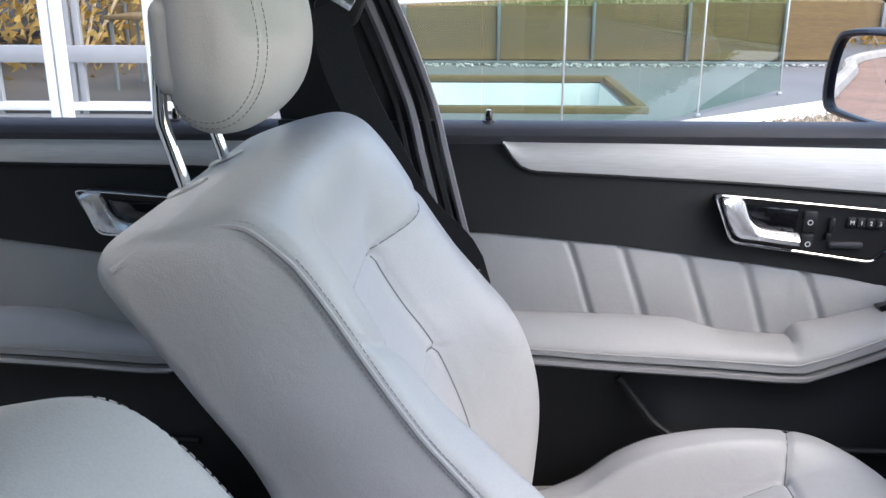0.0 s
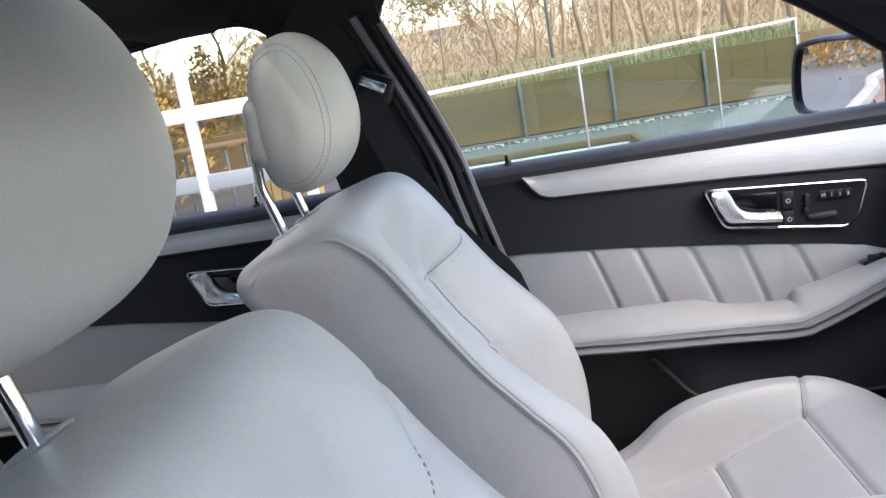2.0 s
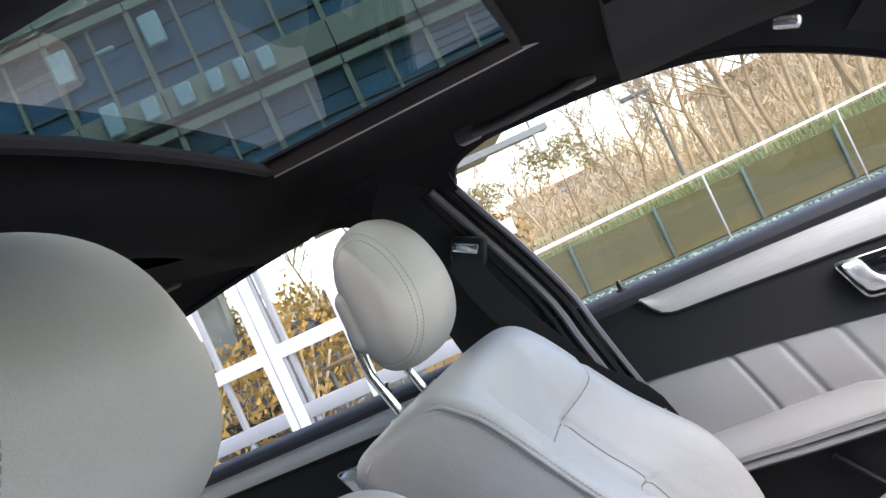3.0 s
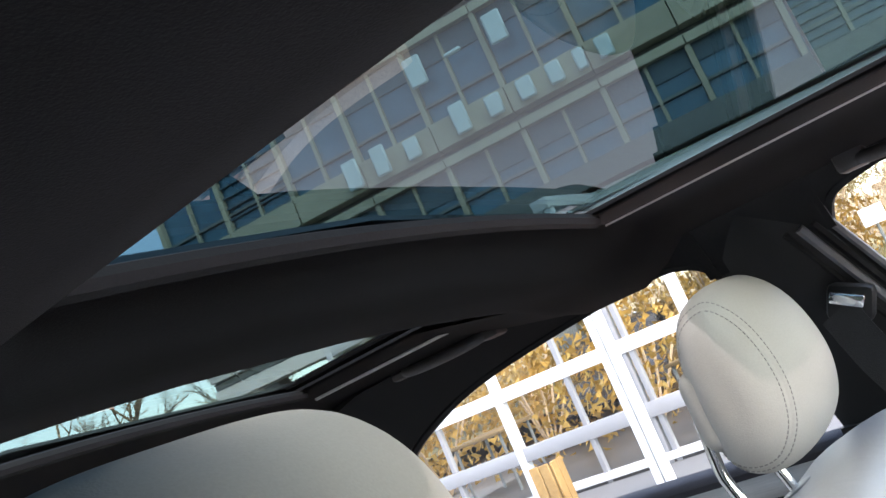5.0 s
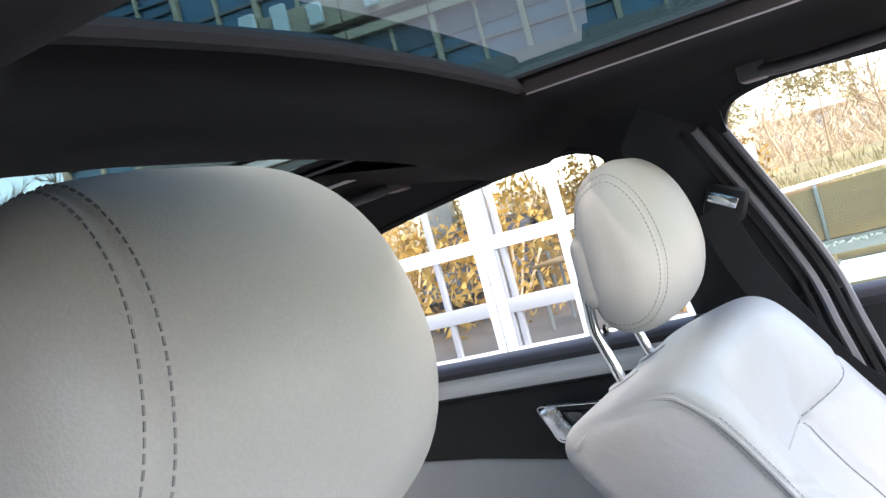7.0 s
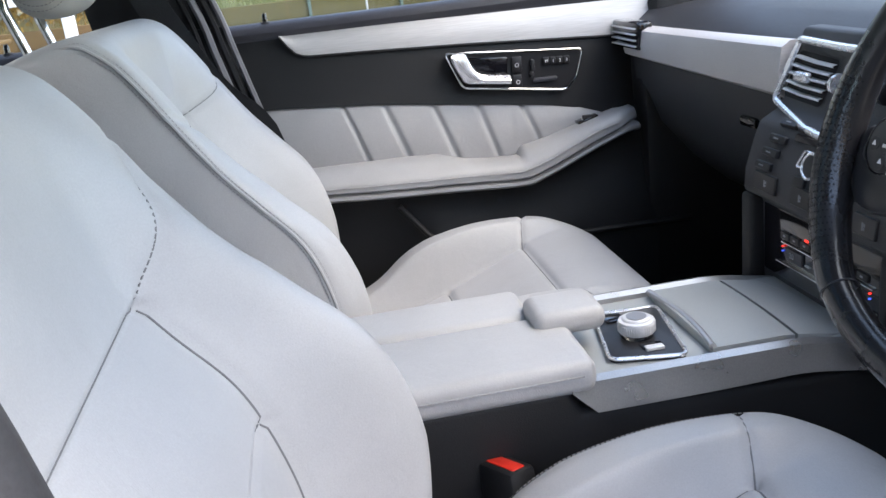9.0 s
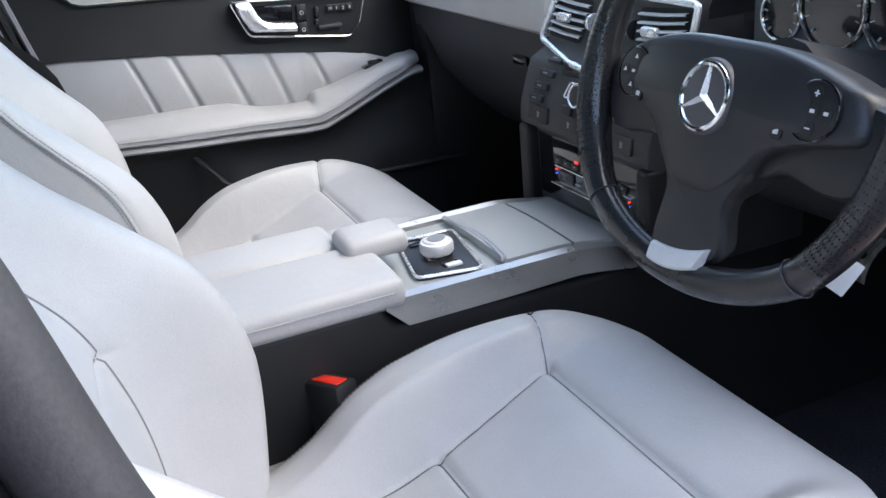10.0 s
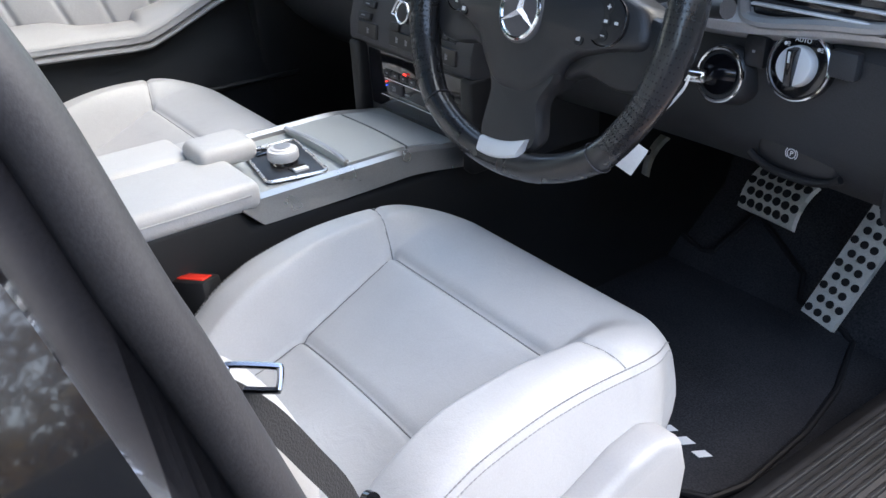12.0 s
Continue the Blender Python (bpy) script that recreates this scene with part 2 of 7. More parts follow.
def tube(pts, r, k=8, closed=False):
    pts = [Vector(p) for p in pts]
    n = len(pts)
    rows, side = [], None
    for i, p in enumerate(pts):
        a = pts[(i - 1) % n] if closed or i else p
        b = pts[(i + 1) % n] if closed or i < n - 1 else p
        d = (b - a).normalized()
        if side is None:
            side = d.orthogonal().normalized()
        side = (side - d * side.dot(d)).normalized()
        up = d.cross(side)
        rr = r(i / max(n - 1, 1)) if callable(r) else r
        rows.append([p + rr * (math.cos(t) * side + math.sin(t) * up) for t in np.linspace(0, 2 * math.pi, k, endpoint=False)])
    return sheet(rows, wrap=True, caps=not closed, loop=closed)


def prism(outline, plane, lo, hi, bev=0.0, seg=2):
    """A flat outline (two coordinates of the plane 'yz', 'xz' or 'xy') with depth from lo to hi along the third."""
    bm = bmesh.new()

    def at(p, h):
        return {"yz": (h, p[0], p[1]), "xz": (p[0], h, p[1]), "xy": (p[0], p[1], h)}[plane]
    a = [bm.verts.new(at(p, lo)) for p in outline]
    b = [bm.verts.new(at(p, hi)) for p in outline]
    bm.faces.new(a[::-1])
    bm.faces.new(b)
    n = len(a)
    for i in range(n):
        bm.faces.new((a[i], a[(i + 1) % n], b[(i + 1) % n], b[i]))
    bmesh.ops.recalc_face_normals(bm, faces=bm.faces)
    if bev:
        bmesh.ops.bevel(bm, geom=[e for e in bm.edges], offset=bev, segments=seg, affect="EDGES", profile=0.5)
    return bm


def spline(pts, n=40, closed=False):
    """A smooth line through the points (Catmull-Rom)."""
    p = [np.array(q, float) for q in pts]
    m = len(p)
    out = []
    for s in np.linspace(0, m if closed else m - 1, n, endpoint=not closed):
        i = min(int(s), m - 1 if closed else m - 2)
        t = s - i
        a, b, c, d = (p[(i + k) % m] if closed else p[min(max(i + k, 0), m - 1)] for k in (-1, 0, 1, 2))
        out.append(0.5 * (2 * b + (c - a) * t + (2 * a - 5 * b + 4 * c - d) * t * t + (3 * b - a - 3 * c + d) * t ** 3))
    return out


def fillet(pts, r, n=5):
    """A closed outline with its corners rounded."""
    out = []
    p = [Vector(q) for q in pts]
    for i, q in enumerate(p):
        u, v = (p[i - 1] - q).normalized() * r, (p[(i + 1) % len(p)] - q).normalized() * r
        for t in np.linspace(0, 1, n):
            out.append(q + u * (1 - t) ** 2 + v * t ** 2)
    return out


def smooth_step(a, b, x):
    t = min(max((x - a) / (b - a), 0), 1)
    return t * t * (3 - 2 * t)


def dashes(pts, step=0.006, length=0.004, r=0.0007):
    """Stitches along a line: short threads with gaps between them."""
    p = [Vector(q) for q in pts]
    seg = [(b - a).length for a, b in zip(p, p[1:])]
    total, out, s = sum(seg), [], 0.0

    def at(d):
        for i, q in enumerate(seg):
            if d <= q or i == len(seg) - 1:
                return p[i].lerp(p[i + 1], d / max(q, 1e-9))
            d -= q
    bm = bmesh.new()
    while s + length < total:
        a, b = at(s), at(s + length)
        d = (b - a).normalized()
        u = d.orthogonal().normalized()
        w = d.cross(u)
        va = [bm.verts.new(a + r * (math.cos(t) * u + math.sin(t) * w)) for t in (0, 2.1, 4.2)]
        vb = [bm.verts.new(b + r * (math.cos(t) * u + math.sin(t) * w)) for t in (0, 2.1, 4.2)]
        for i in range(3):
            bm.faces.new((va[i], va[(i + 1) % 3], vb[(i + 1) % 3], vb[i]))
        s += step
    return bm


def letters(name, text, size, m, mat, parent, depth=0.0006):
    """Raised print in the built-in font, as a mesh."""
    cu = bpy.data.curves.new(name, "FONT")
    cu.body, cu.size, cu.extrude, cu.align_x, cu.align_y = text, size, depth, "CENTER", "CENTER"
    tmp = bpy.data.objects.new(name, cu)
    me = bpy.data.meshes.new_from_object(tmp)
    bpy.data.objects.remove(tmp)
    bm = bmesh.new()
    bm.from_mesh(me)
    bpy.data.meshes.remove(me)
    bmesh.ops.transform(bm, matrix=m, verts=bm.verts)
    return part(name, bm, mat, parent)



# ---- the car: shell ----
def lerp_table(table, v):
    xs, ys = zip(*table)
    return float(np.interp(v, xs, ys))


def side_x(z):
    """How far out the side of the cabin lies at a height."""
    return lerp_table([(0.3, 0.74), (0.9, 0.752), (0.985, 0.757), (1.1, 0.718), (1.2, 0.678), (1.28, 0.635)], z)


FRONT_TOP = [(-0.355, 1.245), (-0.335, 1.275), (-0.29, 1.288), (-0.24, 1.291), (-0.07, 1.280), (0.09, 1.250), (0.235, 1.186), (0.35, 1.115), (0.47, 1.030), (0.53, 0.985)]
REAR_TOP = [(-1.36, 0.99), (-1.24, 1.10), (-1.15, 1.165), (-1.05, 1.207), (-0.93, 1.238), (-0.75, 1.262), (-0.59, 1.275), (-0.54, 1.268), (-0.515, 1.25), (-0.503, 1.22)]


def at_side(sign, y, z, inset=0.0):
    return Vector((sign * (side_x(z) - inset), y, z))


def window_edge(front):
    return spline(FRONT_TOP if front else REAR_TOP, 48)


shell = thing("car_shell", (0, -0.4, 0.3), "dark saloon car body with black pillars and headliner", "car")
for sign in (-1, 1):
    # roof rails above the side windows
    for front in (True, False):
        edge = window_edge(front)
        rows = [[at_side(sign, y, z, 0.012) for y, z in edge],
                [Vector((sign * lerp_table([(-1.4, 0.60), (0.0, 0.605), (0.52, 0.66)], y), y, min(max(z + 0.022, lerp_table([(-1.4, 1.16), (-1.1, 1.262), (-0.6, 1.298), (-0.1, 1.302), (0.2, 1.262), (0.35, 1.195), (0.52, 1.06)], y)), 1.31))) for y, z in edge],
                [Vector((sign * lerp_table([(-1.4, 0.56), (0.0, 0.56), (0.52, 0.64)], y), y, lerp_table([(-1.4, 1.22), (-1.1, 1.292), (-0.6, 1.315), (-0.1, 1.318), (0.2, 1.282), (0.35, 1.218), (0.52, 1.09)], y))) for y, z in edge]]
        part("roof_rail", slab(rows, (sign * 0.05, 0, 0.03)), HEADLINER, shell)
        frame_line = [at_side(sign, y, z, -0.004) for y, z in edge]
        part("window_seal", tube(frame_line, 0.009, 6), RUBBER, shell)
    part("roof_rail", slab([[at_side(sign, y, 1.235, 0.010), Vector((sign * 0.605, y, 1.299)), Vector((sign * 0.56, y, 1.316))] for y in (-0.520, -0.44, -0.346)], (sign * 0.05, 0, 0.03)), HEADLINER, shell)
    # middle pillar
    left_edge = [(-0.262, 0.985), (-0.30, 1.10), (-0.335, 1.19), (-0.36, 1.25), (-0.365, 1.30)]
    rows = []
    for y, z in left_edge:
        rear = lerp_table([(0.98, -0.475), (1.22, -0.50), (1.30, -0.52)], z)
        rows.append([at_side(sign, y, z, 0.0), at_side(sign, y - 0.022, z, 0.014), at_side(sign, (y + rear) / 2, z, 0.03), at_side(sign, rear + 0.02, z, 0.014), at_side(sign, rear, z, 0.0)])
    part("pillar_trim", slab(rows, (sign * 0.03, 0, 0)), DARK, shell)
    lower = [[at_side(sign, y0, z, 0.02), at_side(sign, (y0 + y1) / 2, z, 0.045), at_side(sign, y1, z, 0.02)]
             for z, y0, y1 in ((0.40, -0.16, -0.46), (0.60, -0.18, -0.47), (0.80, -0.20, -0.475), (0.985, -0.262, -0.475))]
    if sign < 0:
        part("pillar_trim", slab(lower, (sign * 0.03, 0, 0)), DARK, shell)
    else:
        part("pillar_trim", box(0.70, 0.74, -0.46, -0.27, 0.38, 0.99, 0.012), DARK, shell)
    # slim frames along the pillar
    for k, (dy, dx, r, mat) in enumerate(() if sign > 0 else ((0.004, 0.004, 0.0055, EDGEGREY), (-0.012, 0.010, 0.0060, RUBBER), (-0.028, 0.016, 0.0065, EDGEGREY), (-0.046, 0.020, 0.0045, RUBBER))):
        line = [at_side(sign, y + dy, z, dx + 0.040 * smooth_step(1.02, 0.94, z)) for y, z in spline([(-0.19, 0.72), (-0.225, 0.84), (-0.262, 0.985), (-0.30, 1.10), (-0.335, 1.19), (-0.357, 1.25)], 24)]
        part("door_frame", tube(line, r, 6), mat, shell)
    # front pillar
    fp = [[at_side(sign, y, z, 0.0), Vector((sign * (side_x(z) - 0.075), y + 0.05, z + 0.045))] for y, z in ((0.235, 1.186), (0.35, 1.115), (0.47, 1.030), (0.60, 0.96), (0.85, 0.86))]
    part("front_pillar", slab(fp, (sign * 0.03, 0.02, 0.02)), DARK, shell)
    # side glass
    for front, bottom in ((True, [(-0.262, 0.52)]), (False, [(-0.50, -1.36)])):
        if front and sign > 0:
            continue
        edge = window_edge(front)
        pane = part("side_glass", sheet([[at_side(sign, y, 0.96 + (z - 0.952) * k, -0.006) for y, z in edge] for k in np.linspace(0, 1, 6)]), GLASS, shell)
        pane.visible_shadow = False
tagged(shell, kind="structure")

# the floor of the cabin and its sides
cabin_floor = lone("floor", box(-0.74, 0.60, -1.6, 1.2, 0.24, 0.285, 0.01), CARPET, "black carpeted car floor", "floor", kind="structure")
foot = part("toe_board", slab([[(x, 0.86, 0.285), (x, 1.0, 0.40), (x, 1.08, 0.62)] for x in (-0.74, -0.2, 0.2, 0.66)], (0, 0.05, -0.03)), CARPET, cabin_floor)
for sign in (-1, 1):
    sill = thing("sill", (sign * 0.68, 0.2, 0.3), "black ribbed door sill trim, slightly scuffed", "door sill", kind="structure")
    part("sill_trim", prism([(sign * 0.585, 0.29), (sign * 0.60, 0.365), (sign * 0.625, 0.385), (sign * 0.69, 0.375), (sign * 0.735, 0.345), (sign * 0.735, 0.24), (sign * 0.60, 0.24)], "xz", -0.30, 1.05, 0.004), SILLBLACK, sill)
    for k in range(7):
        x = sign * (0.637 + 0.012 * k)
        up = lerp_table([(0.625, 0.385), (0.69, 0.375), (0.735, 0.345)], abs(x))
        part("rib", box(x - 0.0028, x + 0.0028, -0.28, 1.0, up - 0.006, up + 0.0045, 0.0012, 1), SILLBLACK, sill)
    part("rocker_panel", box(min(sign * 0.74, sign * 0.86), max(sign * 0.74, sign * 0.86), -0.45, 1.1, 0.20, 0.335, 0.02), PAINT, sill)


# ---- headliner with its two glass panels ----
def roof_z(x, y):
    return 1.352 - 0.044 * (x / 0.62) ** 2 - 0.02 * max(0, y + 0.1) - 0.055 * max(0, y) ** 2 * 4 - 0.015 * max(0, -y - 0.55) - 0.11 * max(0, -y - 1.15)


SUN_X, SUN_Y0, SUN_Y1 = 0.325, -0.505, -0.155
REAR_X, REAR_Y0, REAR_Y1 = 0.43, -1.09, -0.70
xs = sorted(s * v for v in (0.1, 0.2, 0.29, SUN_X, 0.345, 0.37, 0.40, REAR_X, 0.46, 0.49, 0.52, 0.555, 0.585) for s in (-1, 1))
ys = [-1.78, -1.6, -1.45, -1.3, -1.15, -1.12, REAR_Y0, -0.95, -0.85, REAR_Y1, -0.68, -0.66, -0.62, -0.58, -0.54, SUN_Y0, -0.4, -0.28, SUN_Y1, -0.12, -0.08, 0.0, 0.08, 0.16, 0.24]


def liner_z(x, y):
    """The lining hangs lower between the two openings, along the sides and over the driver."""
    drop = 0.043 * smooth_step(-0.50, -0.57, y) * smooth_step(-0.78, -0.66, y) + 0.010 * smooth_step(0.40, 0.52, abs(x)) + 0.02 * smooth_step(-0.17, -0.06, y)
    drop += 0.034 * smooth_step(0.30, 0.35, x) * smooth_step(0.60, 0.40, x) * smooth_step(-0.66, -0.56, y)
    return roof_z(x, y) - drop


bm = bmesh.new()
grid = {(x, y): bm.verts.new((x, y, liner_z(x, y))) for x in xs for y in ys}
for xa, xb in zip(xs, xs[1:]):
    for ya, yb in zip(ys, ys[1:]):
        mx, my = (xa + xb) / 2, (ya + yb) / 2
        if (abs(mx) < SUN_X and SUN_Y0 < my < SUN_Y1) or (abs(mx) < REAR_X and REAR_Y0 < my < REAR_Y1):
            continue
        bm.faces.new((grid[xa, ya], grid[xb, ya], grid[xb, yb], grid[xa, yb]))
bmesh.ops.solidify(bm, geom=bm.faces[:], thickness=-0.006)
ceiling = lone("ceiling", bm, HEADLINER, "black fabric headliner with two roof windows", "headliner", kind="structure", sharp=60)
sunroof = thing("sunroof", (0, -0.33, 1.36), "tinted panoramic glass sunroof with black frame", "sunroof", kind="structure")
for hx, y0, y1 in ((SUN_X, SUN_Y0, SUN_Y1), (REAR_X, REAR_Y0, REAR_Y1)):
    pane = part("glass_panel", sheet([[(x, y, roof_z(x, y) + 0.009) for x in np.linspace(-hx - 0.03, hx + 0.03, 21)] for y in (y0 - 0.03, (y0 + y1) / 2, y1 + 0.03)]), ROOFGLASS if hx < 0.4 else REARROOF, sunroof)
    pane.visible_shadow = False
    part("alloy_strip", tube([(-hx - 0.053, y, roof_z(-hx - 0.053, y) - (0.002 if hx < 0.4 else 0.008)) for y in np.linspace(y0 - 0.020, y1 + 0.02 if y1 > -0.5 else y0 + 0.26, 14)], 0.0036, 8), ALU, sunroof, "thin bare aluminium strip")
    part("side_channel", slab([[(-hx + 0.002, y, roof_z(hx, y) + 0.002), (-hx - 0.03, y, roof_z(hx, y) - 0.006), (-hx - 0.050, y, roof_z(hx + 0.05, y) - 0.004)] for y in (y0 - 0.018, (y0 + y1) / 2, y1)], (0, 0, 0.004)), RUBBER, sunroof)
    part("rear_seal", tube([(x, y0 + 0.002, roof_z(x, y0) - 0.004) for x in np.linspace(-hx - 0.01, hx + 0.01, 15)], 0.008, 8), RUBBER, sunroof)
    part("front_seal", tube([(x, y1 - 0.002, roof_z(x, y1) - 0.002) for x in np.linspace(-hx - 0.01, hx + 0.01, 15)], 0.006, 8), RUBBER, sunroof)
roof = part("roof_skin", join(*[slab([[(x, y, roof_z(x, y) + 0.016) for x in (x0, (x0 + x1) / 2, x1)] for y in yy], (0, 0, 0.004))
                               for x0, x1, yy in ((-0.66, -0.43, (-1.78, -1.15, -0.6, -0.1, 0.25)), (0.43, 0.66, (-1.78, -1.15, -0.6, -0.1, 0.25)), (-0.43, 0.43, (-1.78, -1.4, REAR_Y0 - 0.02)), (-0.43, 0.43, (REAR_Y1 + 0.02, SUN_Y0 - 0.02)), (-0.43, 0.43, (SUN_Y1 + 0.02, 0.0, 0.25)))]), PAINT, shell)
rear_light = thing("rear_roof_lamp", (-0.19, -1.39, 1.31), "slim pointed silver-rimmed slot in the rear headliner", "roof lamp")
sa, sb = Vector((-0.300, -1.338, 0)), Vector((-0.085, -1.448, 0))
sn = Vector((-(sb - sa).y, (sb - sa).x, 0)).normalized()


def slot_line(grow, n):
    """A pointed slot with one blunt end."""
    half = [(0.0, 0.0), (0.22, 0.013), (0.5, 0.017), (0.85, 0.018), (1.0, 0.016), (1.0, -0.016), (0.85, -0.018), (0.5, -0.017), (0.22, -0.013)]
    return [sa.lerp(sb, 0.5 + (k - 0.5) * (0.94 if grow < 1 else 1)) + sn * (w * grow) for k, w in spline(half, n, True)]


part("slot_rim", tube([(p.x, p.y, liner_z(p.x, p.y) - 0.002) for p in slot_line(1.0, 56)], 0.0042, 8, True), SILVER, rear_light, "satin silver rim")
part("slot_lens", sheet([[(0.5 * k * (p.x - q.x) + q.x, 0.5 * k * (p.y - q.y) + q.y, liner_z(p.x, p.y) - 0.0015) for k in (2, 1.4, 0.6, 0)] for p, q in zip(slot_line(0.75, 40)[:20], slot_line(0.75, 40)[:19:-1])]), RUBBER, rear_light)

# ---- front and rear screens ----
screen = part("windscreen", slab([[(x, 0.25 - 0.10 * (x / 0.6) ** 2, 1.335) for x in np.linspace(-0.60, 0.60, 13)], [(x, 1.12 - 0.22 * (x / 0.7) ** 2, 0.93) for x in np.linspace(-0.70, 0.70, 13)]], (0, 0.003, 0.004)), GLASS, shell)
screen.visible_shadow = False
rear_screen = part("rear_screen", slab([[(x, -1.77, roof_z(x, -1.77)) for x in (-0.57, 0, 0.57)], [(x, -2.2, 0.98) for x in (-0.6, 0, 0.6)]], (0, -0.003, 0.004)), GLASS, shell)
rear_screen.visible_shadow = False
part("rear_blind", slab([[(x, -1.76, roof_z(x, -1.77) - 0.03) for x in (-0.56, 0, 0.56)], [(x, -2.16, 0.975) for x in (-0.59, 0, 0.59)]], (0, -0.002, 0.001)), material("brown_black_blind", (0.03, 0.025, 0.026), 0.8, grain=0.4, grain_size=0.004, blotch=0.5, blotch_size=0.08, bump=0.3, bump_size=0.003), shell, "dark woven roller blind")
part("parcel_shelf", box(-0.70, 0.70, -2.25, -1.33, 0.94, 0.965, 0.008), DARK, shell)
part("bonnet", slab([[(x, y, z - 0.06 * (x / 0.8) ** 2) for y, z in spline([(1.05, 0.945), (1.4, 0.945), (1.8, 0.90), (2.06, 0.80), (2.12, 0.72)], 14)] for x in np.linspace(-0.80, 0.80, 15)], (0, 0, -0.02)), PAINT, shell)
part("front_bumper", box(-0.86, 0.86, 1.98, 2.20, 0.22, 0.70, 0.07, 4), PAINT, shell)
part("boot_lid", slab([[(x, y, z - 0.05 * (x / 0.75) ** 2) for y, z in spline([(-2.16, 0.985), (-2.4, 0.98), (-2.62, 0.95), (-2.68, 0.85), (-2.66, 0.60)], 14)] for x in np.linspace(-0.78, 0.78, 13)], (0, 0, -0.02)), PAINT, shell)
part("rear_bumper", box(-0.86, 0.86, -2.74, -2.50, 0.25, 0.66, 0.07, 4), PAINT, shell)
for sign in (-1, 1):
    part("front_wing", slab([[(sign * (0.87 - 0.10 * max(0, (y - 1.7) / 0.5) ** 2 - k), y, z) for y in np.linspace(1.06, 2.16, 12)] for z, k in ((0.40, 0.03), (0.60, 0.0), (0.76, 0.005), (0.85, 0.03), (0.875, 0.07))], (-sign * 0.02, 0, 0)), PAINT, shell)
    part("rear_wing", slab([[(sign * (0.87 - 0.08 * max(0, (-y - 2.2) / 0.5) ** 2 - k), y, z) for y in np.linspace(-2.66, -2.2, 8)] for z, k in ((0.30, 0.03), (0.60, 0.0), (0.85, 0.02), (0.95, 0.08))], (-sign * 0.02, 0, 0)), PAINT, shell)
    for y in (1.55, -1.52):
        tyre = part("wheel", disc((sign * 0.72, y, 0.325), (sign, 0, 0), 0.325, 0.315, 0.16, 36, 0.02), RUBBER, shell, "black tyre on a silver rim")
        part("rim", disc((sign * 0.875, y, 0.325), (sign, 0, 0), 0.22, 0.20, 0.02, 28), SILVER, tyre)
part("bulkhead", box(-0.74, 0.74, 1.10, 1.14, 0.25, 0.92, 0.01), DARK, shell)
for sign in (-1, 1):
    part("rear_quarter", slab([[at_side(sign, y, z, 0.0) for y in (-1.24, -1.6, -2.25)] for z in (0.3, 0.6, 0.98)], (sign * 0.1, 0, 0)), PAINT, shell)
    part("rear_pillar", slab([[at_side(sign, -1.30, 1.05), at_side(sign, -2.2, 0.97)], [at_side(sign, -1.18, 1.16), at_side(sign, -1.9, 1.16)], [Vector((sign * 0.60, -1.1, 1.28)), Vector((sign * 0.57, -1.78, 1.235))]], (sign * 0.04, 0, 0.02)), HEADLINER, shell)


for sign in (-1, 1):
    part("kick_panel", box(-0.74 if sign < 0 else 0.70, -0.66 if sign < 0 else 0.76, 0.46 if sign < 0 else 0.84, 1.10, 0.27, 0.90, 0.015), DARK, shell)
part("screen_corner", box(-0.80, -0.70, 0.50, 1.10, 0.86, 0.955, 0.02), DARK, shell)


# ---- front seats ----
SEAT_X = -0.375
FRONT_Y = [(0.44, -0.150), (0.54, -0.136), (0.633, -0.130), (0.70, -0.138), (0.76, -0.160), (0.81, -0.200), (0.86, -0.242), (0.905, -0.280), (0.96, -0.322), (0.985, -0.343), (1.000, -0.362), (1.008, -0.382), (1.012, -0.410)]
REAR_Y = [(0.44, -0.25), (0.60, -0.30), (0.70, -0.335), (0.81, -0.380), (0.88, -0.426), (0.935, -0.460), (0.965, -0.477), (0.985, -0.486), (1.000, -0.485), (1.008, -0.474), (1.012, -0.440)]
BACK_W = [(0.44, 0.215), (0.55, 0.232), (0.70, 0.246), (0.85, 0.250), (0.92, 0.249), (0.965, 0.247), (0.985, 0.2455), (0.998, 0.2415), (1.006, 0.232), (1.010, 0.214), (1.012, 0.17)]


def back_tilt(y, z):
    """The top of the backrest slopes down to the rear."""
    return z + 0.30 * (y + 0.415) * smooth_step(0.84, 0.99, z)


SMOOTHED = {}


def smooth_table(table, v):
    """A smooth curve through the rows of a table, worked out once for each table."""
    key_ = tuple(table)
    if key_ not in SMOOTHED:
        p = spline([(a, b) for a, b in table], 200)
        SMOOTHED[key_] = ([q[0] for q in p], [q[1] for q in p])
    return float(np.interp(v, *SMOOTHED[key_]))


def groove(d, width=0.0042, depth=0.007):
    return depth * math.exp(-(d / width) ** 2)


